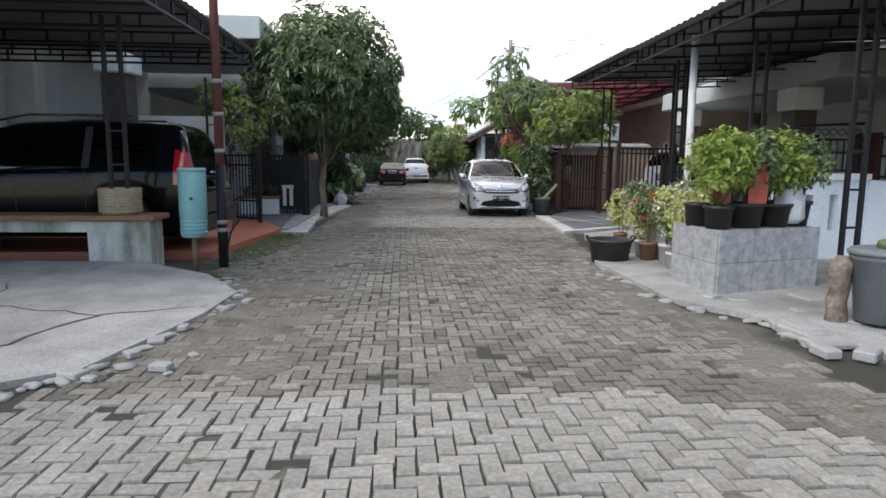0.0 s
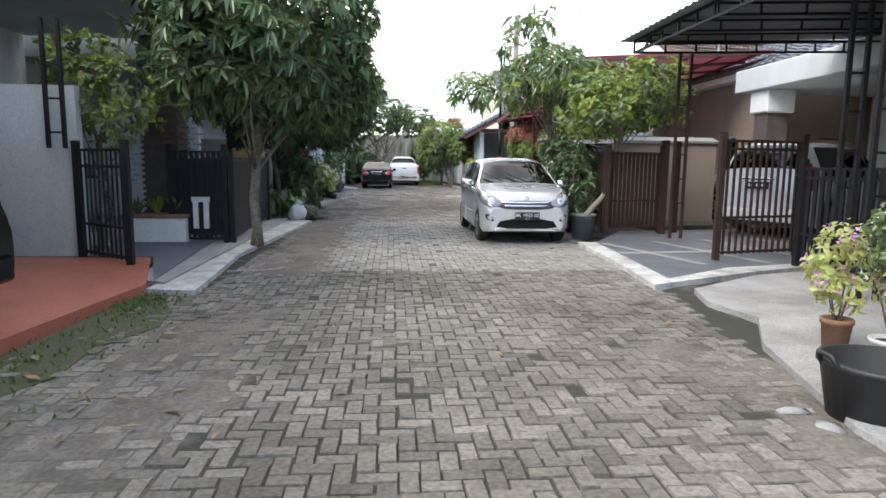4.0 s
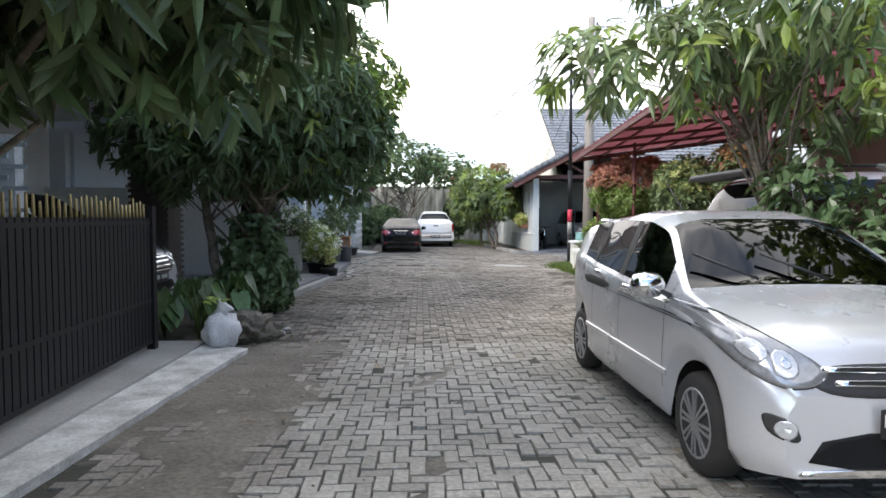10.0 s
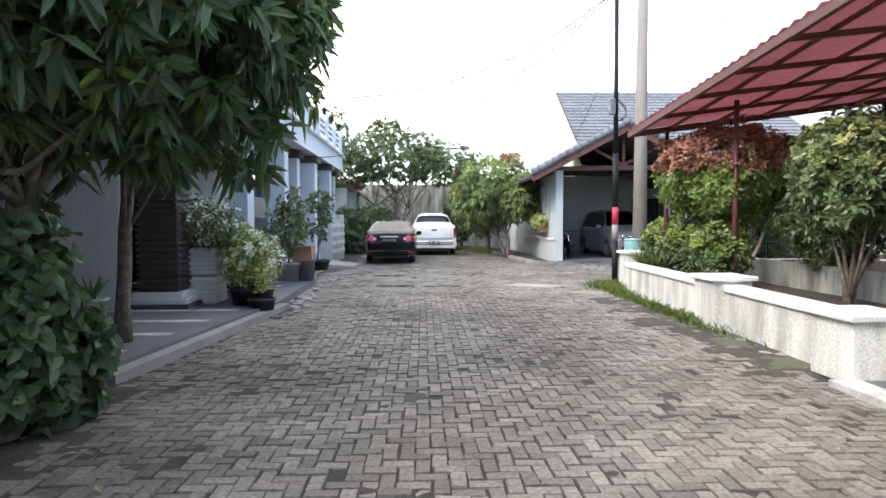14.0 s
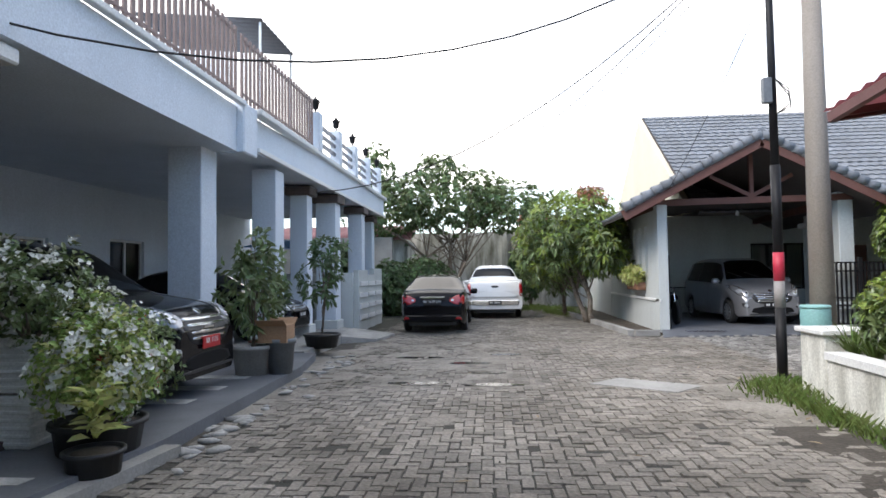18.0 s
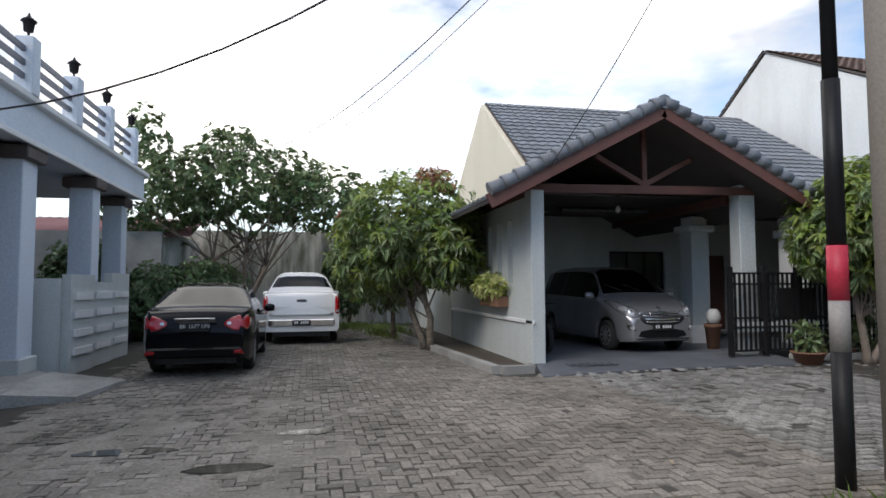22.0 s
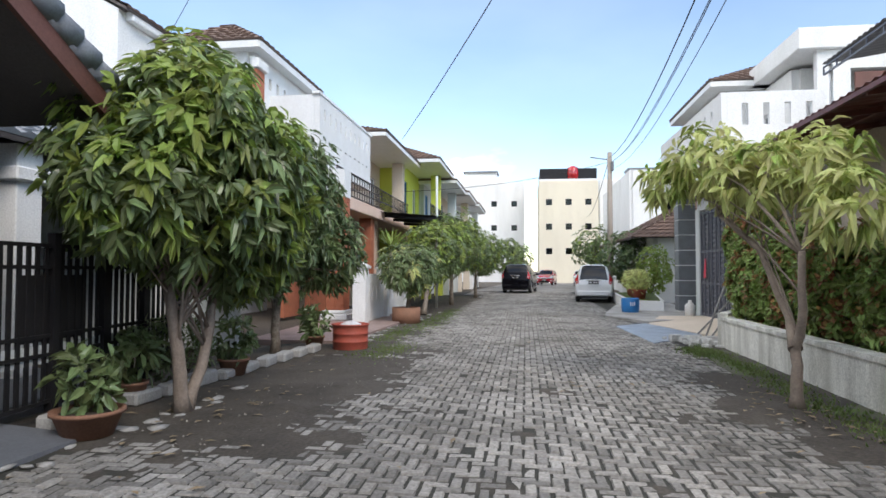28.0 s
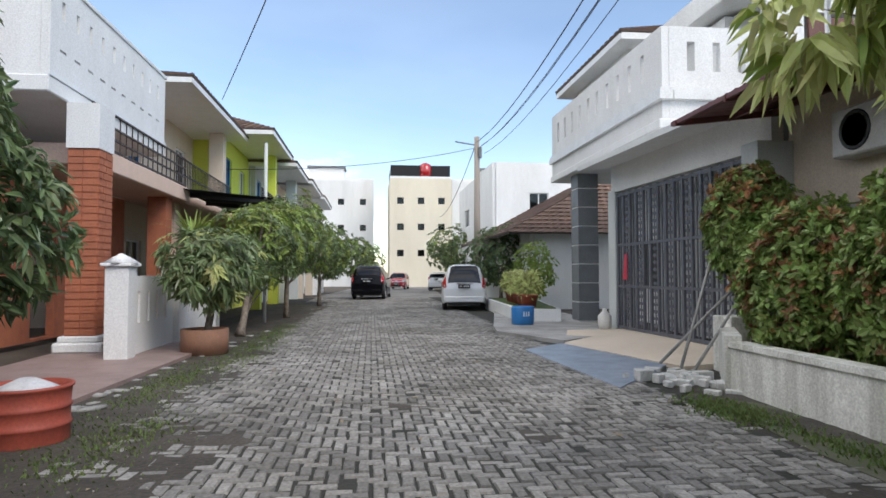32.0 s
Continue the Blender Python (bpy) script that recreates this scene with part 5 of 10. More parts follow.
b = B(); box(b, 11.25, 43.15, 0.1, 12.18, 43.2, 2.25); part("door", b, M["timber"], hS)
b = B(); wall(b, (14.6, 37.9), (14.6, 52.5), 0, 3.3, 0.2); part("side_wall", b, M["grey_wall"], hS)
b = B(); wall(b, (4.14, 43.3), (4.14, 52.5), 0, 3.3, 0.2); part("side_wall", b, M["grey_wall"], hS)
b = B(); wall(b, (4.2, 52.5), (14.6, 52.5), 0, 3.3, 0.2); part("rear_wall", b, M["grey_wall"], hS)
# gable roof of the carport
AP = (6.26, 4.47)
for s, xe, ze in ((-1, 3.12, 2.82), (1, 9.4, 2.82)):
    a, bq = ((xe, 36.6, ze), (xe, 43.3, ze))
    top0, top1 = (AP[0], 36.6, AP[1]), (AP[0], 45.2, AP[1])
    if s < 0:
        tiled_slope(bq, a, top0, (AP[0], 43.3, AP[1]), M["tile_grey"], hS, "carport_roof", tile=0.3)
    else:
        tiled_slope(a, bq, (AP[0], 43.3, AP[1]), top0, M["tile_grey"], hS, "carport_roof", tile=0.3)
    b = B(); bar(b, (xe, 36.55, ze - 0.06), (AP[0], 36.55, AP[1] - 0.06), 0.05, 0.24); part("barge_board", b, M["timber"], hS)
    b = B()
    for k in range(14):
        f0, f1 = k / 14, (k + 1.15) / 14
        p0, p1 = Vector((xe, 36.55, ze)).lerp(Vector((AP[0], 36.55, AP[1])), f0), Vector((xe, 36.55, ze)).lerp(Vector((AP[0], 36.55, AP[1])), min(1, f1))
        tube(b, [p0 + Vector((0, 0, 0.13)), p1 + Vector((0, 0, 0.1))], [0.12, 0.095], 8)
    part("verge_tiles", b, M["tile_grey"], hS)
b = B()
for k in range(18):
    y0 = 36.5 + k * 0.38
    tube(b, [(AP[0], y0, AP[1] + 0.09), (AP[0], y0 + 0.43, AP[1] + 0.06)], [0.13, 0.1], 8)
part("ridge_tiles", b, M["tile_grey"], hS)
b = B(); bar(b, (4.02, 37.32, 3.12), (8.6, 37.32, 3.18), 0.1, 0.15); part("tie_beam", b, M["timber"], hS)
b = B(); bar(b, (AP[0] + 0.04, 37.32, 3.2), (AP[0] + 0.04, 37.32, 4.25), 0.09, 0.09); part("king_post", b, M["timber"], hS)
for s in (-1, 1):
    b = B(); bar(b, (AP[0] + 0.04, 37.32, 3.24), (AP[0] + 0.04 + s * 0.95, 37.32, 3.74), 0.08, 0.09); part("strut", b, M["timber"], hS)
b = B(); bar(b, (4.1, 37.05, 3.05), (4.1, 43.1, 3.05), 0.14, 0.16); part("wall_plate", b, M["timber"], hS)
b = B(); bar(b, (8.4, 37.76, 3.08), (8.7, 43.1, 3.08), 0.14, 0.18); part("wall_plate", b, M["timber"], hS)
b = B(); box(b, 4.2, 39.2, 3.3, 8.7, 43.0, 3.34); part("ceiling_board", b, M["dark_soffit"], hS)
# main roof: ridge along x, cream gable wall towards the lane
RY, RZ = 47.6, 7.75
b = B()
prism_pts = [(42.0, 3.3), (52.9, 3.3), (52.9, 4.0), (RY, RZ - 0.08), (42.0, 3.7)]
lo = [b.verts.new((6.1, y, z)) for y, z in prism_pts]
hi = [b.verts.new((6.35, y, z)) for y, z in prism_pts]
b.faces.new(lo[::-1]); b.faces.new(hi)
for k in range(5):
    b.faces.new((lo[k], lo[(k + 1) % 5], hi[(k + 1) % 5], hi[k]))
part("gable_wall", b, M["cream"], hS)
tiled_slope((6.25, 41.0, 3.2), (17.0, 40.6, 3.15), (16.2, RY, RZ), (6.25, RY, RZ), M["tile_grey"], hS, "main_roof", tile=0.31)
tiled_slope((17.0, 40.6, 3.15), (17.0, 53.5, 3.2), (16.2, RY, RZ), (16.2, RY, RZ), M["tile_grey"], hS, "main_roof", tile=0.31)
tiled_slope((17.0, 53.5, 3.2), (6.25, 53.5, 3.2), (6.25, RY, RZ), (16.2, RY, RZ), M["tile_grey"], hS, "main_roof", tile=0.31)
tiled_slope((9.4, 38.6, 2.95), (15.2, 38.6, 2.95), (15.2, 42.2, 4.1), (9.4, 42.2, 4.1), M["tile_grey"], hS, "porch_roof", tile=0.31)
for x in (10.9, 14.3):
    b = B(); box(b, x - 0.2, 38.8, Z0, x + 0.2, 39.2, 2.9, 0.012); part("porch_column", b, M["white"], hS)
    b = B(); box(b, x - 0.28, 38.72, 2.45, x + 0.28, 39.28, 2.62, 0.02); part("column_cap", b, M["white"], hS)
gt = railing("sliding_gate", (7.86, 37.1), (11.6, 37.3), 0.2, 1.62, M["black"], "black steel gate and fence beside the carport", gap=0.105, thick=0.02, rails=(0.0, 0.3, 0.42, 0.86, 1.0), posts=6, category="gate", flat_bar=0.045)
b = B(); wall(b, (8.95, 37.17), (9.75, 37.21), 0.75, 1.35, 0.02); part("sheet_panel", b, M["black"], gt)
b = B(); wall(b, (7.95, 37.12), (11.5, 37.31), 0.55, 0.72, 0.02); part("sheet_band", b, M["grey_wall"], gt)
dg = thing("open_gate", (4.35, 37.2, 0.1), "folded black steel gate leaf inside the carport", "gate")
b = B(); box(b, 4.26, 37.3, 0.15, 4.3, 38.9, 1.75); part("leaf", b, M["black"], dg)
b = B(); box(b, 4.24, 37.22, 0.1, 4.32, 37.3, 1.85); part("post", b, M["black"], dg)
mh = thing("ramp_drain", (5.0, 36.9, 0.06), "rusty steel drain grate in the ramp", "drain grate")
for k in range(7):
    b = B(); box(b, 4.55 + k * 0.13, 36.72, 0.075, 4.63 + k * 0.13, 36.98, 0.095); part("bar", b, M["grey_steel"], mh)

# ---- north side of the cross street ----
hT1 = house("house", (19, 42), "white two-storey house with a tall blank gable")
b = B()
pts = [(42.1, -0.05), (52.0, -0.05), (52.0, 6.85), (47.0, 10.1), (42.1, 7.4)]
lo = [b.verts.new((17.1, y, z)) for y, z in pts]
hi = [b.verts.new((17.35, y, z)) for y, z in pts]
b.faces.new(lo[::-1]); b.faces.new(hi)
for k in range(5):
    b.faces.new((lo[k], lo[(k + 1) % 5], hi[(k + 1) % 5], hi[k]))
part("gable_wall", b, M["white"], hT1)
b = B(); wall(b, (17.35, 42.2), (25.6, 42.2), -0.05, 7.4, 0.2, [(1.2, 2.4, 4.7, 6.3), (4.2, 5.4, 4.7, 6.3), (1.2, 2.6, 0.9, 2.3), (4.4, 5.4, 0.1, 2.3)]); part("front_wall", b, M["white"], hT1)
window(hT1, (18.55, 42.2), (19.75, 42.2), 4.7, 6.3, (0, -1), frame_mat=M["grey_steel"])
window(hT1, (21.55, 42.2), (22.75, 42.2), 4.7, 6.3, (0, -1), frame_mat=M["grey_steel"])
window(hT1, (18.55, 42.2), (19.95, 42.2), 0.9, 2.3, (0, -1))
window(hT1, (21.75, 42.2), (22.75, 42.2), 0.1, 2.3, (0, -1))
b = B(); box(b, 25.5, 42.3, -0.05, 25.7, 52, 7.0); part("side_wall", b, M["white"], hT1)
b = B(); box(b, 17.36, 41.9, 7.2, 26.0, 42.1, 7.42, 0.02); part("eave", b, M["white_paint"], hT1)
tiled_slope((17.05, 41.85, 7.42), (26.1, 41.85, 7.42), (26.1, 47.1, 10.25), (17.05, 47.1, 10.25), M["tile_brown"], hT1, tile=0.33)
tiled_slope((26.1, 52.4, 6.65), (17.05, 52.4, 6.65), (17.05, 47.1, 10.25), (26.1, 47.1, 10.25), M["tile_brown"], hT1, tile=0.33)
hip_roof(hT1, 18.8, 39.6, 23.0, 42.0, 7.1, 1.0, M["tile_brown"], 0.3)
b = B(); wall(b, (18.9, 39.7), (22.9, 39.7), 4.4, 6.9, 0.16, [(0.9 + 0.5 * k, 1.06 + 0.5 * k, 6.2, 6.5) for k in range(5)]); part("front_wall", b, M["white"], hT1)
for x in (18.9, 22.9):
    b = B(); wall(b, (x, 39.78), (x, 42.1), 4.4, 6.9, 0.16); part("side_wall", b, M["white"], hT1)
b = B(); box(b, 18.75, 39.5, 4.4, 19.25, 39.61, 6.45, 0.01); part("pilaster", b, M["brick_red"], hT1)
b = B(); box(b, 18.7, 39.42, 6.45, 19.3, 39.615, 6.7, 0.02); part("pilaster_cap", b, M["white"], hT1)
# white pierced parapet on a brick pier, pink balcony behind
hT2 = thing("balcony", (22.6, 38.4, 0), "white pierced balcony parapet above a red brick pier", "balcony")
b = B(); box(b, 19.8, 38.22, 4.16, 25.3, 42.1, 4.42, 0.02); part("slab", b, M["white"], hT2)
slots = [(0.35 + k * 0.5, 0.47 + k * 0.5, 5.42, 5.74) for k in range(10)] + [(0.3 + k * 0.5, 0.52 + k * 0.5, 4.9, 4.945) for k in range(10)]
for lo_z, hi_z in ((4.42, 5.2), (5.2, 6.05)):
    b = B(); wall(b, (19.85, 38.3), (25.25, 38.3), lo_z, hi_z, 0.14, [q for q in slots if lo_z < q[2] < hi_z]); part("parapet", b, M["white"], hT2)
for x in (19.92, 25.18):
    b = B(); wall(b, (x, 38.375), (x, 42.1), 4.42, 6.05, 0.14); part("parapet", b, M["white"], hT2)
b = B(); box(b, 19.78, 38.2, 6.05, 25.32, 38.42, 6.13, 0.01); part("coping", b, M["white_paint"], hT2)
b = B(); box(b, 19.8, 38.2, 4.42, 25.3, 38.228, 4.5, 0.006); part("string_course", b, M["white_paint"], hT2)
p = B(); box(p, 20.44, 37.72, 0.3, 20.96, 38.2, 3.4); pier = part("brick_pier", p, M["brick_red"], hT2)
for r in range(26):
    for q in range(2):
        c = B(); xx = 20.44 + q * 0.26 - (0.0 if r % 2 else 0.1)
        box(c, max(20.44, xx + 0.005), 37.705, 0.34 + r * 0.117, min(20.96, xx + (0.25 if q == 0 else 0.36)), 37.722, 0.34 + r * 0.117 + 0.1); part("brick", c, M["brick_red"], pier)
        c = B(); yy = 37.72 + q * 0.24
        box(c, 20.425, yy + 0.005, 0.34 + r * 0.117, 20.442, yy + 0.235, 0.34 + r * 0.117 + 0.1); part("brick", c, M["brick_red"], pier)
p = B(); box(p, 20.3, 37.58, 0.05, 21.1, 38.34, 0.22, 0.03); box(p, 20.36, 37.64, 0.22, 21.04, 38.28, 0.32, 0.02); part("pier_base", p, M["white"], hT2)
b = B(); box(b, 20.4, 37.7, 3.4, 21.0, 38.22, 4.15); part("pier_cap", b, M["white"], hT2)
b = B(); box(b, 21.1, 38.1, 3.25, 27.0, 39.6, 3.62, 0.02); part("lower_slab", b, M["peach"], hT2)
railing("railing", (21.3, 38.2), (26.9, 38.2), 3.66, 4.4, M["brown_steel"], "", gap=0.3, rails=(0.05, 0.35, 0.65, 1.0), parent=hT2)
b = B(); wall(b, (21.0, 39.7), (26.6, 39.7), 0.05, 3.25, 0.16, [(1.2, 2.1, 0.1, 2.2), (3.0, 4.6, 0.9, 2.2)]); part("porch_wall", b, M["brick_red"], hT2)
b = B(); box(b, 25.7, 38.3, 0.05, 26.15, 38.75, 3.25, 0.01); part("porch_column", b, M["brick_red"], hT2)
window(hT2, (24.0, 39.7), (25.6, 39.7), 0.9, 2.2, (0, -1))
unit = thing("air_conditioner", (25.9, 38.9, 4.9), "white outdoor air conditioner unit beside the balcony", "air conditioner")
b = B(); box(b, 25.45, 39.2, 4.85, 26.2, 39.5, 5.4, 0.02); part("casing", b, M["white_plastic"], unit)
b = B(); lathe(b, [(0.2, 0), (0.2, 0.012), (0.18, 0.012), (0.02, 0.006)], (0, 0, 0), 18); b.transform(Matrix.Translation((25.75, 39.2, 5.12)) @ Matrix.Rotation(radians(90), 4, "X")); part("fan_grille", b, M["black_plastic"], unit)
fl = thing("front_wall", (19.6, 36.9, 0), "white low front wall with capped posts and slots", "wall")
b = B(); wall(b, (19.75, 37.02), (24.8, 37.0), 0.02, 1.3, 0.14, [(0.35 + k * 0.42, 0.45 + k * 0.42, 0.55, 1.05) for k in range(4)] + [(2.6 + k * 0.42, 2.7 + k * 0.42, 0.55, 1.05) for k in range(5)]); part("wall", b, M["white"], fl)
for x, y in ((19.6, 37.02), (22.05, 37.0), (24.85, 37.0)):
    b = B(); box(b, x - 0.17, y - 0.17, 0, x + 0.17, y + 0.17, 1.44, 0.01); part("post", b, M["white"], fl)
    c = B(); box(c, x - 0.22, y - 0.22, 1.44, x + 0.22, y + 0.22, 1.49, 0.01)
    lathe(c, [(0.29, 1.49), (0.02, 1.64)], (x, y, 0), 4); part("post_cap", c, M["white"], fl)

def row_house(x0, x1, yf, wall_m, roof_m, z_slab, z_eave, label, low_m=None, door=True):
    """A two-storey terrace house: ground floor, balcony with rail, upper front and hipped roof."""
    h = house("house", ((x0 + x1) / 2, yf + 2), label)
    w = x1 - x0
    b = B(); wall(b, (x0, yf + 1.6), (x1, yf + 1.6), -0.05, z_eave, 0.2, [(0.5, 1.6, 0.1, 2.3), (w - 2.2, w - 0.8, 0.9, 2.3), (0.5, 1.5, z_slab + 0.1, z_slab + 2.2), (w - 2.0, w - 0.9, z_slab + 0.7, z_slab + 2.1)]); part("front_wall", b, wall_m, h)
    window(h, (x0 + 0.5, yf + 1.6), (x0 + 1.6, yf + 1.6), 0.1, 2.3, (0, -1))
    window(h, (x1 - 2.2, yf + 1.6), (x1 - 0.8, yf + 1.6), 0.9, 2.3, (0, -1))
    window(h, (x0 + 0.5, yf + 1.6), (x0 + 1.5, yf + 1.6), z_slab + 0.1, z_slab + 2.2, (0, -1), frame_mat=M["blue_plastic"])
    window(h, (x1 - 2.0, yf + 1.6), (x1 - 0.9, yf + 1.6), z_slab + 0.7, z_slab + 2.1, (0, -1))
    for x in (x0, x1):
        b = B(); wall(b, (x, yf + 1.7), (x, yf + 9), -0.05, z_eave, 0.2); part("side_wall", b, wall_m, h)
    b = B(); box(b, x0, yf, z_slab - 0.3, x1, yf + 1.5, z_slab, 0.02); part("balcony_slab", b, low_m or wall_m, h)
    for x in (x0 + 0.25, x1 - 0.25):
        b = B(); box(b, x - 0.22, yf + 0.1, 0, x + 0.22, yf + 0.54, z_slab - 0.3); part("column", b, low_m or wall_m, h)
    b = B(); box(b, x1 - 1.1, yf + 0.15, z_slab, x1 - 0.6, yf + 0.65, z_eave, 0.01); part("upper_column", b, wall_m, h)
    railing("railing", (x0 + 0.1, yf + 0.08), (x1 - 0.1, yf + 0.08), z_slab + 0.05, z_slab + 0.95, M["black"], "", gap=0.16, rails=(0.05, 0.5, 1.0), parent=h)
    hip_roof(h, x0, yf, x1, yf + 9, z_eave, 1.3, roof_m, 0.45)
    return h


row_house(27.0, 33.7, 38.4, M["beige"], M["tile_brown"], 3.6, 6.6, "beige two-storey house with a steel balcony rail", M["peach"])
row_house(33.9, 38.9, 37.35, M["lime"], M["tile_brown"], 3.7, 6.8, "lime green two-storey house")
row_house(39.1, 44.3, 37.1, M["grey_wall"], M["tile_brown"], 3.6, 6.5, "grey two-storey house with dark awnings")
row_house(44.5, 50.5, 36.9, M["beige"], M["tile_brown"], 3.6, 6.5, "pale two-storey house down the street")
row_house(50.7, 57.0, 36.7, M["white"], M["tile_brown"], 3.6, 6.4, "white two-storey house down the street")
dk = thing("canopy", (31, 37.4, 3.4), "dark flat steel canopy on a slim white post", "canopy")
corrugated("roof_sheet", (27.0, 35.95, 3.4), (26.3, 38.3, 3.55), (33.5, 38.3, 3.55), (33.5, 35.8, 3.4), 30, 0.02, M["black"], dk)
b = B()
for x in (27.0, 29, 31.2, 33.4):
    bar(b, (x, 36.0, 3.3), (x, 38.2, 3.45), 0.05, 0.1)
bar(b, (27.0, 35.97, 3.32), (33.5, 35.85, 3.32), 0.05, 0.12)
part("beam_lattice", b, M["black"], dk)
b = B(); tube(b, [(27.2, 36.15, 0), (27.2, 36.15, 4.95)], 0.045, 8); part("post", b, M["grey_wall"], dk)

# ---- south side of the cross street ----
hU1 = block_house("house", (15, 24), 13.25, 19.5, 17.9, 27.2, 4.4, M["beige"], "beige house with a maroon awning", holes=[("n", 0.8, 1.8, 0.9, 2.2), ("n", 3.0, 4.0, 0.9, 2.2)])
b = B(); wall(b, (13.2, 27.1), (9.3, 27.1), 0, 4.4, 0.2); part("yard_wall", b, M["beige"], hU1)
b = B(); wall(b, (17.8, 27.25), (17.8, 21), 0, 4.4, 0.2); part("side_wall", b, M["stained"], hU1)
a2 = thing("awning", (14, 28.2, 3.2), "maroon ribbed sheet awning", "awning")
corrugated("roof_sheet", (9.0, 29.1, 3.5), (18.1, 28.9, 3.5), (18.1, 27.2, 3.72), (9.0, 27.2, 3.72), 46, 0.03, M["maroon_steel"], a2)
for k in range(8):
    b = B(); bar(b, (9.2 + k * 1.25, 29.0, 3.44), (9.2 + k * 1.25, 27.2, 3.66), 0.05, 0.08); part("rafter", b, M["maroon_steel"], a2)
for y, z in ((28.95, 3.46), (28.1, 3.56), (27.5, 3.64)):
    b = B(); bar(b, (9.0, y + 0.1, z), (18.1, y, z), 0.05, 0.06); part("purlin", b, M["maroon_steel"], a2)
a3 = thing("awning", (12, 28.0, 5.4), "dark ribbed canopy above the maroon awning", "awning")
corrugated("roof_sheet", (10.0, 26.7, 5.85), (18.4, 26.5, 5.85), (18.4, 23.0, 6.4), (10.0, 23.0, 6.4), 40, 0.03, M["galv"], a3)
b = B()
truss_beam(b, (10.0, 26.65, 5.8), (18.4, 26.45, 5.8), 0.16, 14)
part("edge_beam", b, M["grey_steel"], a3)
for x in (11.2, 15.75, 18.2):
    b = B(); bar(b, (x, 26.4, 4.35), (x, 26.4, 5.8), 0.06); part("post", b, M["white_paint"], a3)
ac = thing("air_conditioner", (16.2, 27.4, 2.72), "white wall-mounted air conditioner unit", "air conditioner")
b = B(); box(b, 15.8, 27.28, 2.72, 16.7, 27.6, 3.3, 0.02); part("casing", b, M["white_plastic"], ac)
b = B()
for k in range(5):
    lathe(b, [(0.24 - k * 0.045, 0), (0.24 - k * 0.045, 0.012), (0.225 - k * 0.045, 0.012)], (0, 0, 0), 20)
b.transform(Matrix.Translation((16.32, 27.6, 3.01)) @ Matrix.Rotation(radians(-90), 4, "X"))
part("fan_grille", b, M["black_plastic"], ac)
gw2 = thing("garden_wall", (13, 28.9, 0), "low white garden wall with black damp stains", "wall")
b = B(); wall(b, (8.6, 29.35), (16.2, 29.2), -0.02, 0.5, 0.16); part("wall", b, M["damp_white"], gw2)
b = B(); wall(b, (8.6, 29.35), (16.2, 29.2), 0.5, 0.56, 0.22); part("coping", b, M["damp_white"], gw2)
b = B(); wall(b, (16.2, 29.25), (17.6, 28.5), -0.02, 0.62, 0.18); part("end_wall", b, M["damp_white"], gw2)
b = B(); box(b, 17.3, 28.2, 0, 17.75, 28.6, 0.75, 0.01); part("end_pillar", b, M["damp_white"], gw2)
b = B(); prism(b, [(8.7, 27.3), (17.5, 27.3), (17.4, 28.4), (16.1, 29.1), (8.7, 29.25)], 0, 0.35); structure("bed", b, M["soil"], "planted bed behind the low wall", "flower bed")

hU2 = block_house("house", (24, 24), 22.4, 17.0, 28.6, 25.4, 7.0, M["white"], "white two-storey house with a pierced parapet", holes=[("n", 1.0, 2.6, 4.9, 6.2), ("n", 4.0, 5.2, 4.7, 6.2), ("w", 1.2, 2.4, 4.9, 6.2), ("n", 1.5, 2.7, 0.9, 2.3)])
b = B(); wall(b, (18.2, 27.0), (18.2, 17.2), -0.05, 4.0, 0.2); part("garage_wall", b, M["stained"], hU2)
b = B(); box(b, 18.1, 17.2, 3.9, 22.3, 26.6, 4.05, 0.01); part("garage_roof", b, M["concrete"], hU2)
hip_roof(hU2, 24.6, 19.0, 29.0, 26.7, 7.3, 1.3, M["tile_brown"], 0.5)
b = B(); wall(b, (28.8, 26.6), (24.8, 26.6), 4.1, 7.15, 0.2, [(0.6, 1.8, 4.9, 6.3), (2.4, 3.4, 4.9, 6.3)]); part("upper_wall", b, M["white"], hU2)
b = B(); wall(b, (24.8, 26.5), (24.8, 25.4), 4.1, 7.15, 0.2); part("upper_wall", b, M["white"], hU2)
window(hU2, (28.2, 26.6), (27.0, 26.6), 4.9, 6.3, (0, 1))
window(hU2, (26.4, 26.6), (25.4, 26.6), 4.9, 6.3, (0, 1))
b = B(); box(b, 20.95, 18.0, 7.1, 24.5, 25.9, 7.65, 0.02); part("flat_roof", b, M["white"], hU2)
b = B(); wall(b, (21.2, 25.4), (21.2, 18.2), 4.05, 7.1, 0.2, [(0.8, 2.0, 4.6, 6.6)]); part("upper_wall", b, M["white"], hU2)
b = B(); box(b, 21.09, 23.5, 4.6, 21.15, 24.5, 6.5, 0.01); part("door", b, M["timber"], hU2)
b = B(); box(b, 20.36, 25.6, 3.97, 27.3, 28.05, 4.15, 0.02); part("balcony_slab", b, M["white"], hU2)
b = B(); wall(b, (27.2, 27.95), (20.4, 27.9), 4.15, 5.88, 0.14, [(0.5 + k * 0.6, 0.66 + k * 0.6, 5.05, 5.6) for k in range(10)]); part("parapet", b, M["white"], hU2)
b = B(); wall(b, (20.46, 27.83), (20.46, 25.5), 4.15, 5.88, 0.14, [(0.35, 0.5, 5.05, 5.6), (0.85, 1.0, 5.05, 5.6), (1.35, 1.5, 5.05, 5.6), (1.85, 2.0, 5.05, 5.6)]); part("parapet", b, M["white"], hU2)
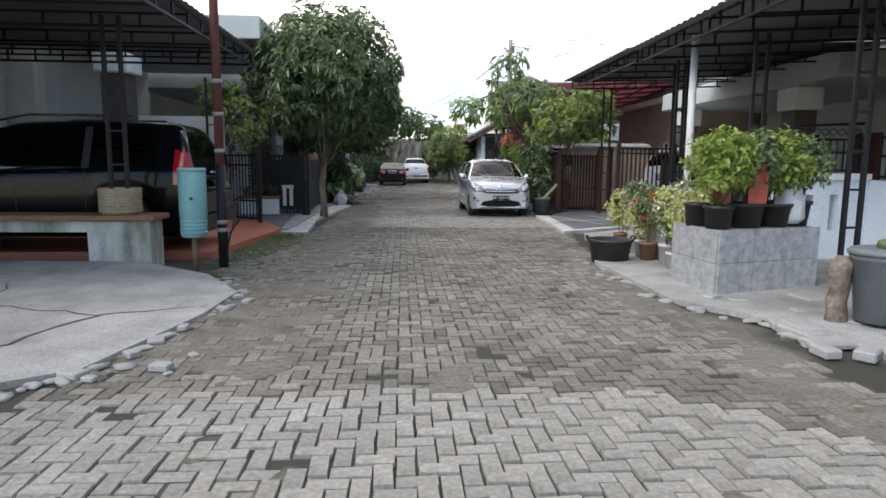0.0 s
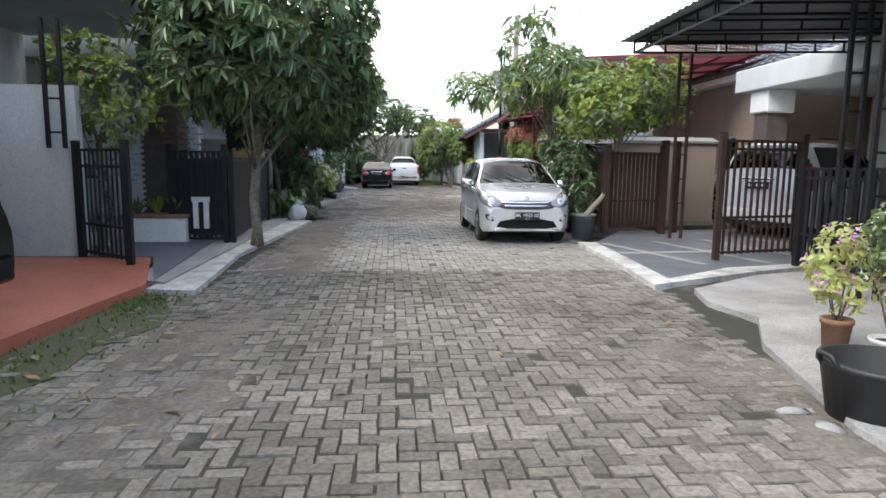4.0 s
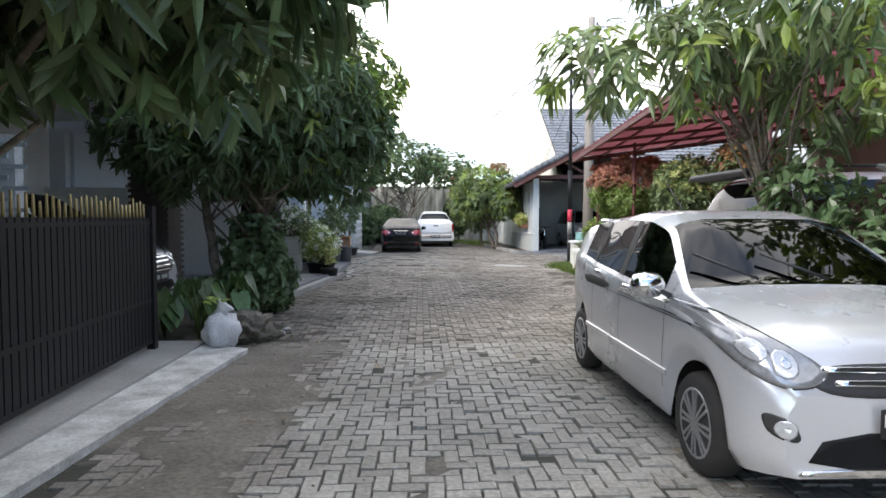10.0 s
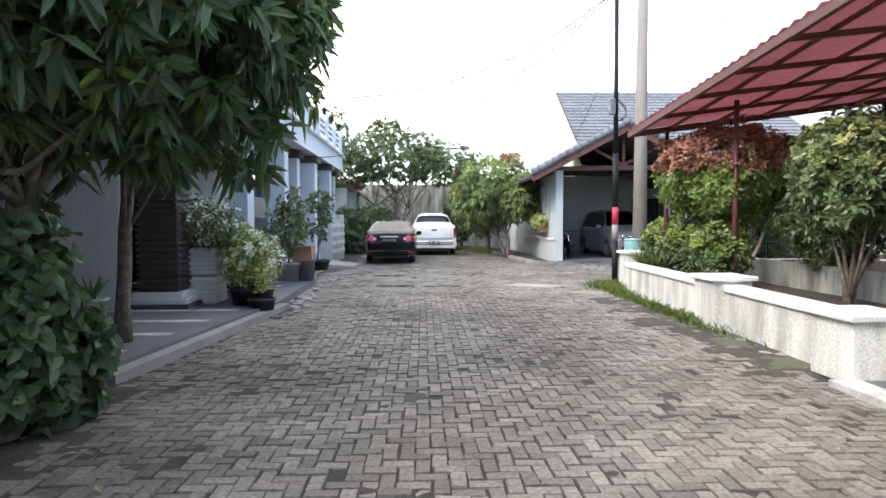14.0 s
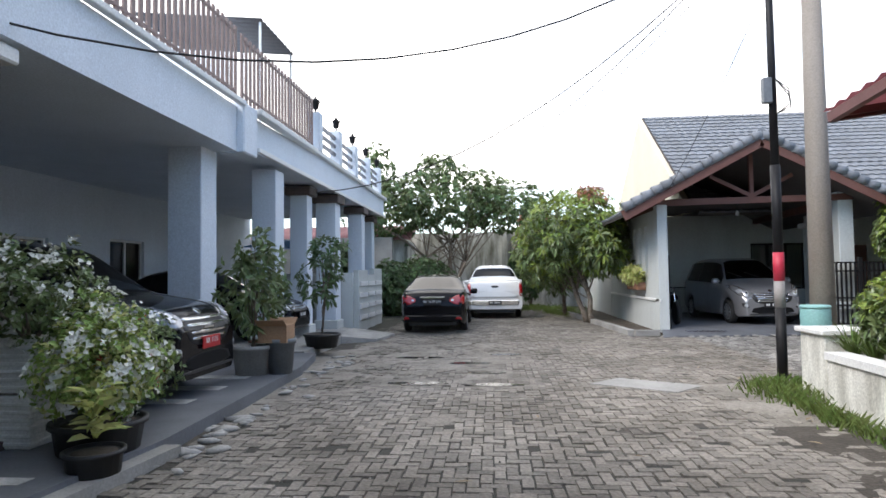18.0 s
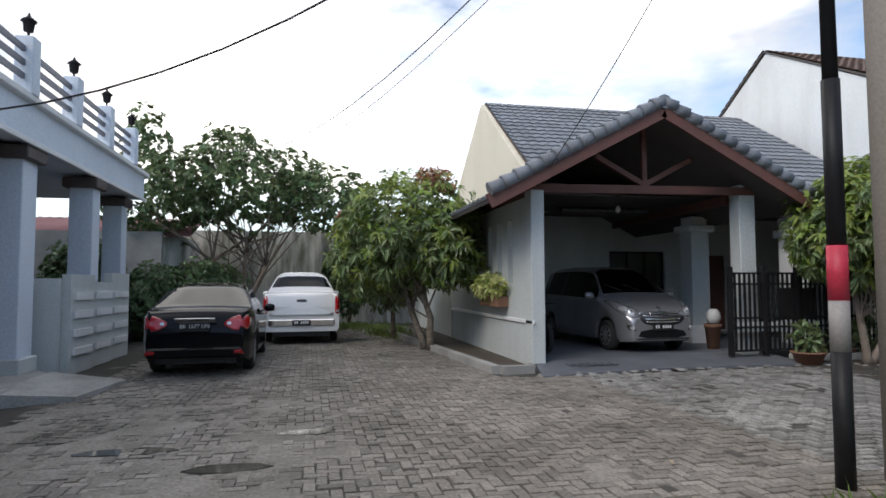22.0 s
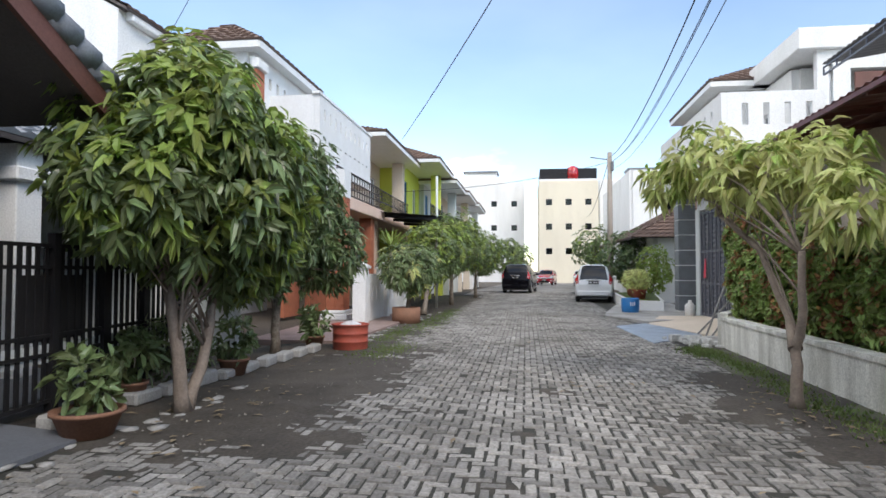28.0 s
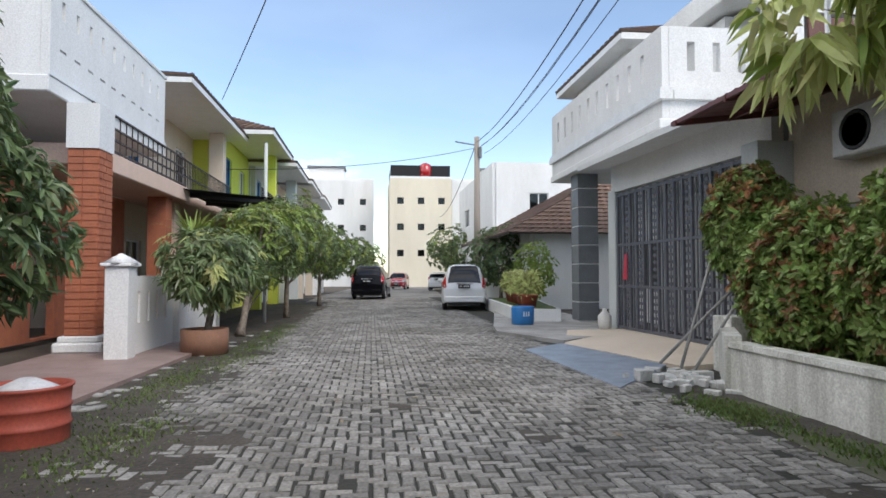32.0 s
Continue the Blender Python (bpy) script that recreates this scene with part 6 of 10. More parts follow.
b = B(); wall(b, (27.25, 27.97), (20.3, 27.93), 4.5, 4.66, 0.26); wall(b, (20.42, 27.79), (20.42, 25.5), 4.5, 4.66, 0.26); wall(b, (27.25, 27.97), (20.34, 27.93), 4.66, 4.72, 0.2); wall(b, (20.44, 27.82), (20.44, 25.5), 4.66, 4.72, 0.2); part("string_course", b, M["white_paint"], hU2)
b = B(); wall(b, (18.0, 27.4), (23.2, 27.75), 3.15, 4.0, 0.2); part("gate_lintel", b, M["white"], hU2)
b = B(); plate(b, [(17.9, 28.35, 3.75), (23.3, 28.6, 3.75), (23.3, 26.9, 3.95), (17.9, 26.9, 3.95)], 0.1); part("gate_canopy", b, M["white_paint"], hU2)
for x in (18.0, 23.2):
    b = B(); box(b, x - 0.2, 27.3, 0, x + 0.2, 27.85, 3.2, 0.01); part("gate_pier", b, M["grey_wall"], hU2)
tc2 = thing("column", (25.75, 27.6, 0), "grey tiled square column with white joints", "column")
for k in range(8):
    b = B(); box(b, 25.48, 27.3, 0.1 + k * 0.5, 26.05, 27.85, 0.57 + k * 0.5, 0.006); part("tile_band", b, M["grey_plastic"], tc2)
b = B(); box(b, 25.5, 27.32, 0.05, 26.03, 27.83, 4.0); part("core", b, M["white"], tc2)
sg = thing("folding_gate", (20.6, 27.7, 0.1), "tall grey steel folding gate with ladder panels", "gate")
p, q = Vector((18.25, 27.55, 0)), Vector((22.95, 27.8, 0))
n = 16
for k in range(n + 1):
    c = p.lerp(q, k / n)
    b = B(); box(b, c.x - 0.035, c.y - 0.025, 0.13, c.x + 0.035, c.y + 0.025, 3.1); part("upright", b, M["grey_steel"], sg)
for z in (0.16, 1.05, 1.95, 3.05):
    b = B(); bar(b, p + Vector((0, 0, z)), q + Vector((0, 0, z)), 0.04, 0.06); part("rail", b, M["grey_steel"], sg)
for k in range(n):
    b = B()
    c0, c1 = p.lerp(q, (k + 0.28) / n), p.lerp(q, (k + 0.72) / n)
    if k % 2 == 0:
        for j in range(20):
            z = 0.3 + j * 0.138
            bar(b, (c0.x, c0.y, z), (c1.x, c1.y, z), 0.015, 0.06)
    bar(b, ((c0.x + c1.x) / 2, c0.y, 0.2), ((c0.x + c1.x) / 2, c0.y, 3.0), 0.02)
    part("ladder_panel", b, M["grey_steel"], sg)
b = B(); wall(b, (18.4, 26.9), (22.9, 26.9), 0.1, 3.1, 0.04); part("garage_back", b, M["grey_wall"], sg)
lt = thing("plant_terrace", (27.5, 28.6, 0), "low white raised bed with lawn", "flower bed")
b = B(); prism(b, [(25.6, 28.3), (32.5, 27.2), (33.3, 28.9), (26.0, 29.4)], 0.0, 0.4); part("bed_wall", b, M["white"], lt)
b = B(); prism(b, [(25.7, 28.4), (32.4, 27.3), (33.1, 28.8), (26.1, 29.25)], 0.4, 0.43); part("lawn", b, M["grass"], lt)
hU3 = block_house("house", (38, 24), 33.5, 18.0, 44.0, 27.0, 3.3, M["white"], "low house with a brown tiled roof", holes=[("n", 2.0, 3.6, 0.9, 2.3), ("n", 6.0, 7.0, 0.1, 2.2)])
tiled_slope((44.6, 28.2, 2.9), (32.6, 28.2, 2.9), (34.5, 22.5, 6.0), (43.0, 22.5, 6.0), M["tile_brown"], hU3, tile=0.34)
tiled_slope((32.6, 28.2, 2.9), (32.6, 17.6, 2.9), (34.5, 22.5, 6.0), (34.5, 22.5, 6.0), M["tile_brown"], hU3, tile=0.34)
hU4 = block_house("house", (50, 22), 46, 16, 60, 26.0, 8.0, M["white"], "white block with a flat roof", holes=[("n", 3.0, 5.0, 4.9, 6.2), ("w", 2.0, 3.2, 5.0, 6.2), ("w", 5.0, 6.2, 5.0, 6.2)])

# ---- street end ----
def tall_block(name, x, y0, y1, z1, material, label, cols, rows, dark_top=False):
    h = house(name, (x, (y0 + y1) / 2), label, "building")
    w = y1 - y0
    holes = []
    for r in range(rows):
        for c in range(cols):
            yc = w * (c + 0.5) / cols
            zc = 2.2 + (z1 - 3.2) * (r + 0.5) / rows
            holes.append((yc - 0.35, yc + 0.35, zc - 0.35, zc + 0.35))
    for r in range(rows):
        b = B()
        lo_z = -0.05 if r == 0 else 2.2 + (z1 - 3.2) * r / rows
        hi_z = z1 if r == rows - 1 else 2.2 + (z1 - 3.2) * (r + 1) / rows
        wall(b, (x, y1), (x, y0), lo_z, hi_z, 0.3, [o for o in holes if lo_z < o[2] and o[3] < hi_z]); part("front_wall", b, material, h)
    for a, c, lo_z, hi_z in holes:
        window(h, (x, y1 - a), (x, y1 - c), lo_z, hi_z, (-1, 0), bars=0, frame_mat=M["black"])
    b = B(); box(b, x + 0.15, y0, -0.05, x + 10, y0 + 0.2, z1); part("side_wall", b, material, h)
    b = B(); box(b, x + 0.15, y1 - 0.2, -0.05, x + 10, y1, z1); part("side_wall", b, material, h)
    b = B(); box(b, x, y0, z1, x + 10, y1, z1 + 0.25); part("parapet", b, M["white_paint"], h)
    if dark_top:
        b = B(); box(b, x + 0.4, y0 + 0.1, z1 + 0.25, x + 8, y1 - 0.1, z1 + 1.5); part("roof_room", b, M["black"], h)
        t = B(); lathe(t, [(0.6, 0), (0.66, 0.6), (0.6, 1.3), (0.2, 1.5)], (x + 0.6, y0 + w * 0.42, z1 + 0.3), 12); part("water_tank", t, M["tail_red"], h)
    else:
        b = B(); box(b, x + 1, y0 + w * 0.35, z1 + 0.2, x + 4, y0 + w * 0.75, z1 + 1.6); part("roof_room", b, material, h)
        b = B(); box(b, x + 0.8, y0 + w * 0.33, z1 + 1.6, x + 4.2, y0 + w * 0.77, z1 + 1.8); part("roof_cap", b, M["tile_grey"], h)
    return h


tall_block("apartment_building", 76, 24.7, 31.3, 11.6, M["cream"], "cream four-storey building closing the street", 3, 3, True)
tall_block("apartment_building", 82, 33.0, 43.0, 12.2, M["white"], "white flat-roofed building behind the street", 4, 3)
tall_block("apartment_building", 84, 8.0, 23.6, 12.6, M["white"], "white flat-roofed building behind the trees", 6, 3)

# ---- vehicles ----
from mathutils.bvhtree import BVHTree

PROFILES = {
    "hatch": dict(top=[(0, .58), (.012, .70), (.035, .79), (.075, .87), (.15, .945), (.225, 1.0), (.245, 1.02), (.40, 1.40), (.48, 1.465), (.62, 1.475), (.78, 1.43), (.90, 1.355), (.958, 1.06), (.982, .9), (1, .62)],
                  belt=[(0, .56), (.035, .74), (.075, .82), (.2, .91), (.3, .945), (.5, .99), (.7, 1.04), (.84, 1.1), (.93, 1.12), (.985, .85), (1, .6)],
                  half=[(0, .6), (.02, .7), (.05, .76), (.12, .795), (.3, .80), (.85, .80), (.93, .765), (1, .68)], shield=(.235, .405), rear=(.905, .955), side=((.315, .52), (.545, .72), (.735, .81)), dims=(3.6, 1.6), wheels=(.175, .862, .285), tumble=.15),
    "mpv": dict(top=[(0, .60), (.012, .74), (.04, .86), (.09, .94), (.2, 1.07), (.225, 1.1), (.385, 1.6), (.48, 1.67), (.7, 1.69), (.93, 1.65), (.965, 1.55), (.985, 1.05), (.995, .85), (1, .65)],
                belt=[(0, .58), (.04, .78), (.1, .86), (.225, 1.0), (.6, 1.05), (.96, 1.08), (.99, .85), (1, .62)],
                half=[(0, .58), (.02, .68), (.06, .75), (.14, .82), (.3, .83), (.88, .83), (.95, .79), (1, .72)], shield=(.23, .40), rear=(.945, .982), side=((.27, .47), (.47, .67), (.685, .88)), dims=(4.15, 1.66), wheels=(.18, .82, .3)),
    "suv": dict(top=[(0, .7), (.012, .85), (.04, .97), (.09, 1.03), (.23, 1.13), (.255, 1.16), (.38, 1.67), (.47, 1.76), (.65, 1.8), (.9, 1.77), (.945, 1.68), (.975, 1.15), (.99, .95), (1, .7)],
                belt=[(0, .68), (.04, .9), (.1, .98), (.25, 1.08), (.6, 1.13), (.95, 1.17), (.985, .95), (1, .68)],
                half=[(0, .62), (.02, .75), (.06, .83), (.14, .9), (.3, .91), (.88, .91), (.95, .87), (1, .8)], shield=(.26, .395), rear=(.92, .97), side=((.3, .48), (.48, .67), (.685, .87)), dims=(4.7, 1.83), wheels=(.185, .79, .35)),
    "sedan": dict(top=[(0, .53), (.012, .64), (.05, .74), (.12, .83), (.27, .96), (.295, .99), (.43, 1.38), (.52, 1.46), (.62, 1.46), (.7, 1.40), (.845, 1.06), (.88, 1.05), (.965, 1.02), (.985, .88), (1, .6)],
                  belt=[(0, .51), (.05, .7), (.12, .78), (.29, .9), (.6, .95), (.86, 1.0), (.96, .98), (.99, .8), (1, .58)],
                  half=[(0, .58), (.02, .68), (.06, .76), (.14, .83), (.3, .85), (.85, .85), (.94, .8), (1, .7)], shield=(.3, .445), rear=(.7, .84), side=((.345, .505), (.52, .675)), dims=(4.4, 1.7), wheels=(.19, .785, .3)),
    "pickup": dict(top=[(0, .75), (.012, .92), (.04, 1.03), (.1, 1.08), (.23, 1.16), (.25, 1.19), (.345, 1.68), (.42, 1.77), (.55, 1.77), (.6, 1.72), (.64, 1.26), (.66, 1.23), (.97, 1.23), (.99, 1.2), (1, .75)],
                   belt=[(0, .72), (.04, .97), (.1, 1.02), (.25, 1.1), (.6, 1.16), (.64, 1.21), (.985, 1.21), (1, .72)],
                   half=[(0, .65), (.02, .78), (.06, .85), (.14, .9), (.3, .91), (.94, .91), (1, .88)], shield=(.255, .36), rear=(.605, .632), side=((.29, .425), (.44, .56)), dims=(5.2, 1.85), wheels=(.18, .79, .37)),
}


def car_body(spec):
    """Rings of the body shell from nose to tail, in the car's own space: x ahead, y to the left, z up."""
    L, W = spec["dims"]
    us = np.linspace(0, 1, 400)
    k = np.exp(-0.5 * (np.arange(-14, 15) / 4.5) ** 2)
    k /= k.sum()

    def curve(pts):
        v = np.interp(us, *zip(*pts))
        return np.convolve(np.pad(v, 14, mode="edge"), k, "valid")

    top, belt, half = curve(spec["top"]), curve(spec["belt"]), curve(spec["half"])
    wf, wr, R = spec["wheels"]
    n = int(L / 0.05)
    u = np.linspace(0, 1, n)
    cab = (u > spec["shield"][0]) & (u < spec["rear"][1])
    rings = []
    for i in range(n):
        x = L / 2 - u[i] * L
        t, b, h = (np.interp(u[i], us, a) for a in (top, belt, half))
        t = max(t, b + 0.015)
        sill = 0.2 + 0.12 * max(0, (u[i] - .9) / .1) + 0.03 * max(0, (.06 - u[i]) / .06)
        for w in (wf, wr):
            dx = abs(u[i] - w) * L
            if dx < R + 0.06:
                sill = max(sill, R + math.sqrt(max(0, (R + 0.06) ** 2 - dx ** 2)))
        sill = min(sill, b - 0.08)
        g = t - b
        tumble = min(spec.get("tumble", 0.22), 0.42 * max(0.0, g - 0.05))
        ctrl = [(h - 0.05, sill), (h, sill + min(0.08, (b - sill) * 0.3)), (h + 0.012, (sill + b) * 0.52), (h, b - 0.05), (h - 0.03, b), (h - 0.035 - tumble, b + g * 0.86), (h - 0.11 - tumble * 1.15, t - g * 0.03 - 0.004), (h * 0.45, t + 0.012 * (h > 0.7)), (0, t + 0.016 * (h > 0.7))]
        counts = [1, 3, 4, 2, 4, 2, 3, 3]
        pts = []
        for (a, c), m in zip(zip(ctrl, ctrl[1:]), counts):
            pts += [(a[0] + (c[0] - a[0]) * j / m, a[1] + (c[1] - a[1]) * j / m) for j in range(m)]
        pts.append(ctrl[-1])
        rings.append([(x, y, z) for y, z in pts] + [(x, -y, z) for y, z in pts[-2::-1]])
    return np.array(rings), u


def shell_part(name, rings, faces, material, parent, lift=0.0, label=""):
    """A part made of chosen cells of the shell, lifted off it."""
    bm = B()
    made = {}
    for i, j in faces:
        vs = []
        for a, c in ((i, j), (i, j + 1), (i + 1, j + 1), (i + 1, j)):
            if (a, c) not in made:
                made[a, c] = bm.verts.new(rings[a, c])
            vs.append(made[a, c])
        bm.faces.new(vs[::-1]).smooth = True
    if not bm.faces:
        bm.free()
        return None
    bm.normal_update()
    if lift:
        for v in bm.verts:
            v.co += v.normal * lift
    return part(name, bm, material, parent, label, world_space=False)


def shell_tree(rings):
    n, m = rings.shape[:2]
    faces = [(i * m + j, i * m + j + 1, (i + 1) * m + j + 1, (i + 1) * m + j) for i in range(n - 1) for j in range(m - 1)]
    faces += [tuple(range(m)), tuple(range((n - 1) * m, n * m))]
    return BVHTree.FromPolygons([Vector(q) for q in rings.reshape(-1, 3)], faces)


def fitted(name, tree, end, outline, material, parent, lift, label="", smooth=2):
    """A panel set into the nose (end=1) or the tail (end=-1), its outline given across and up, moulded to the body."""
    pts = [Vector(p) for p in outline]
    for k in range(smooth):
        q = []
        for a, c in zip(pts, pts[1:] + pts[:1]):
            q += [a.lerp(c, 0.22), a.lerp(c, 0.78)]
        pts = q
    cen = sum(pts, Vector((0, 0))) / len(pts)
    bm = B()
    def at(p, h):
        hit, nor, _, _ = tree.ray_cast(Vector((4.0 * end, p.x, p.y)), Vector((-end, 0, 0)))
        if hit is None:
            hit, nor, _, _ = tree.find_nearest(Vector((2.0 * end, p.x, p.y)))
        if nor.x * end < 0:
            nor = -nor
        return bm.verts.new(hit + nor * h)
    rows = [[at(cen.lerp(p, f), lift) for p in pts] for f in (0.3, 0.6, 0.85, 1.0)]
    rows.append([at(p, -0.01) for p in pts])
    n = len(pts)
    bm.faces.new(rows[0])
    for r0, r1 in zip(rows, rows[1:]):
        for k in range(n):
            bm.faces.new((r0[k], r1[k], r1[(k + 1) % n], r0[(k + 1) % n])).smooth = True
    bmesh.ops.recalc_face_normals(bm, faces=bm.faces)
    return part(name, bm, material, parent, label, world_space=False)


def wheel(parent, x, y, r, side, rim_mat, spokes=10):
    bm = B()
    prof = [(r * 0.66, -0.085), (r * 0.9, -0.09), (r * 0.985, -0.06), (r, -0.02), (r, 0.02), (r * 0.985, 0.06), (r * 0.9, 0.09), (r * 0.66, 0.085)]
    lathe(bm, prof, seg=28)
    m = Matrix.Translation((x, y, r)) @ Matrix.Rotation(radians(90 * -side), 4, "X")
    bm.transform(m)
    w = part("wheel", bm, M["tyre"], parent, world_space=False)
    bm = B()
    lathe(bm, [(r * 0.68, 0.03), (r * 0.68, 0.088), (r * 0.63, 0.088), (r * 0.6, 0.06), (r * 0.6, 0.03)], seg=28)
    for k in range(spokes):
        a = 2 * math.pi * k / spokes
        q = Matrix.Rotation(a, 4, "Z")
        s = bmesh.new()
        for e in (-1, 1):
            bar(s, (r * 0.1, e * r * 0.03, 0.078), (r * 0.63, e * r * (0.075 if spokes < 10 else 0.03), 0.078), r * 0.055, 0.03)
        s.transform(q)
        me = bpy.data.meshes.new("tmp")
        s.to_mesh(me)
        s.free()
        bm.from_mesh(me)
        bpy.data.meshes.remove(me)
    lathe(bm, [(r * 0.16, 0.05), (r * 0.16, 0.09), (r * 0.1, 0.095)], seg=12)
    bm.transform(m)
    part("rim", bm, rim_mat, w, world_space=False)
    bm = B()
    lathe(bm, [(r * 0.62, 0.0), (r * 0.62, 0.035)], seg=24)
    bm.transform(m)
    part("brake_disc", bm, M["black_plastic"], w, world_space=False)


def car(name, kind, at, heading, paint, label, category="car", front="", plate_text="", plate_mat="plate_black", rim="alloy", face=True, tail=True, rack=False, spoke=10, plate_rear=True, scale=1.0):
    """A parked vehicle at (x, y, z). heading: degrees from +x to where its nose points."""
    spec = PROFILES[kind]
    L, W = spec["dims"]
    rings, u = car_body(spec)
    t = thing(name, at, label, category, rz=heading)
    n, m = rings.shape[:2]
    half = m // 2
    J_BELT, J_TOP, J_RAIL = 10, 14, 16

    def in_side(i):
        c = (u[i] + u[i + 1]) / 2
        return any(a < c < b for a, b in spec["side"])

    glass_side, glass_front, glass_rear, body = [], [], [], []
    for i in range(n - 1):
        c = (u[i] + u[i + 1]) / 2
        for j in range(m - 1):
            jj = j if j < half else m - 2 - j
            if J_BELT <= jj < J_TOP and in_side(i):
                glass_side.append((i, j))
            elif jj >= J_RAIL - 1 and spec["shield"][0] < c < spec["shield"][1]:
                glass_front.append((i, j))
            elif jj >= J_RAIL - 1 and spec["rear"][0] < c < spec["rear"][1]:
                glass_rear.append((i, j))
            else:
                body.append((i, j))
    bm = B()
    made = {}
    def v(a, c):
        if (a, c) not in made:
            made[a, c] = bm.verts.new(rings[a, c])
        return made[a, c]
    for i, j in body:
        bm.faces.new((v(i + 1, j), v(i + 1, j + 1), v(i, j + 1), v(i, j))).smooth = True
    bm.faces.new([v(0, j) for j in range(m)])
    bm.faces.new([v(n - 1, j) for j in range(m)][::-1])
    bo = part("body", bm, M[paint], t, world_space=False)
    for s, rows in (("left", [q for q in glass_side if q[1] < half]), ("right", [q for q in glass_side if q[1] >= half])):
        for a, b in spec["side"]:
            shell_part("side_window", rings, [q for q in rows if a < (u[q[0]] + u[q[0] + 1]) / 2 < b], M["car_glass"], bo)
    for (a, b), (c, d) in zip(spec["side"], spec["side"][1:]):
        for s in (0, 1):
            shell_part("door_pillar", rings, [(i, j) for i in range(n - 1) for j in range(m - 1) if b < (u[i] + u[i + 1]) / 2 < c and J_BELT <= (j if j < half else m - 2 - j) < J_TOP and (j < half) == (s == 0)], M["black_plastic"], bo, 0.003)
    shell_part("windscreen", rings, glass_front, M["car_glass"], bo)
    shell_part("rear_window", rings, glass_rear, M["car_glass"], bo)
    b = B()
    box(b, -L / 2 + 0.12, -W / 2 + 0.25, 0.2, L / 2 - 0.12, W / 2 - 0.25, 0.62)
    part("underbody", b, M["black_plastic"], t, world_space=False)
    for x in (0.12 * L, -0.12 * L if kind != "pickup" else 0.0):
        for y in (-0.36, 0.36):
            b = B()
            box(b, x - 0.35, y - 0.25, 0.62, x - 0.2, y + 0.25, 1.2, 0.04)
            box(b, x - 0.3, y - 0.12, 1.22, x - 0.22, y + 0.12, 1.4, 0.03)
            box(b, x - 0.3, y - 0.25, 0.62, x + 0.15, y + 0.25, 0.74, 0.04)
            part("seat", b, M["grey_plastic"], t, world_space=False)
    b = B(); box(b, 0.2 * L, -0.6, 0.7, 0.25 * L, 0.6, 0.95, 0.05); part("dashboard", b, M["black_plastic"], t, world_space=False)
    wf, wr, R = spec["wheels"]
    for w in (wf, wr):
        for s in (-1, 1):
            wheel(t, L / 2 - w * L, s * (W / 2 - 0.115), R, s, M[rim], spoke)
    # seams, handles, mirrors
    for f in (spec["side"][0][0] - 0.02, spec["side"][0][1] + 0.008, spec["side"][1][1] + 0.01):
        i = int(f * (n - 1))
        for s in (1, -1):
            b = B()
            rows = []
            for j in range(2, J_BELT + 1):
                p = Vector(rings[i, j if s > 0 else m - 1 - j])
                p.y += s * 0.0015
                rows.append((b.verts.new(p + Vector((0.004, 0, 0))), b.verts.new(p - Vector((0.004, 0, 0)))))
            for a, c in zip(rows, rows[1:]):
                b.faces.new((a[0], a[1], c[1], c[0]) if s < 0 else (a[0], c[0], c[1], a[1]))
            part("door_seam", b, M["black_plastic"], bo, world_space=False)
    for f in (spec["side"][0][1] - 0.03, spec["side"][1][1] - 0.03):
        i = int(f * (n - 1))
        for s in (1, -1):
            p = Vector(rings[i, 8 if s > 0 else m - 9])
            b = B()
            box(b, p.x - 0.02, p.y - 0.012 + s * 0.018, p.z - 0.014, p.x + 0.13, p.y + 0.012 + s * 0.018, p.z + 0.014, 0.006)
            part("door_handle", b, M[paint] if front != "hatch" else M["chrome"], bo, world_space=False)
    i = int((spec["shield"][0] + 0.05) * (n - 1))
    for s in (1, -1):
        p = Vector(rings[i, J_BELT if s > 0 else m - 1 - J_BELT])
        b = B()
        lathe(b, [(0.03, -0.1), (0.085, -0.06), (0.095, 0.02), (0.08, 0.09), (0.02, 0.11)], seg=12)
        b.transform(Matrix.Translation((p.x - 0.04, p.y + s * 0.12, p.z + 0.07)) @ Matrix.Rotation(radians(90), 4, "X") @ Matrix.Diagonal((0.7, 0.85, 1, 1)))
        mi = part("wing_mirror", b, M["chrome"] if front == "hatch" else M[paint], t, world_space=False)
        b = B()
        bar(b, (p.x, p.y - s * 0.03, p.z), (p.x - 0.02, p.y + s * 0.06, p.z + 0.04), 0.06, 0.03)
        part("mirror_arm", b, M["black_plastic"], mi, world_space=False)
    xf, xr = L / 2, -L / 2
    cell = lambda i, j: (rings[i, j] + rings[i + 1, j + 1]) / 2
    zb = spec["belt"][1][1]
    tr = shell_tree(rings)
    if face:
        ky, dz = spec["half"][2][1] / 0.73, zb - 0.74
        kz = 1.25 if kind in ("suv", "pickup") else 1.0
        P = lambda pts, s=1: [(s * y * ky, 0.74 + (z - 0.74) * kz + dz) for y, z in pts]
        lamp = [(0.37, 0.705), (0.47, 0.645), (0.62, 0.64), (0.73, 0.71), (0.772, 0.85), (0.768, 0.95), (0.7, 0.935), (0.58, 0.85)]
        cx, cz = 0.6, 0.775
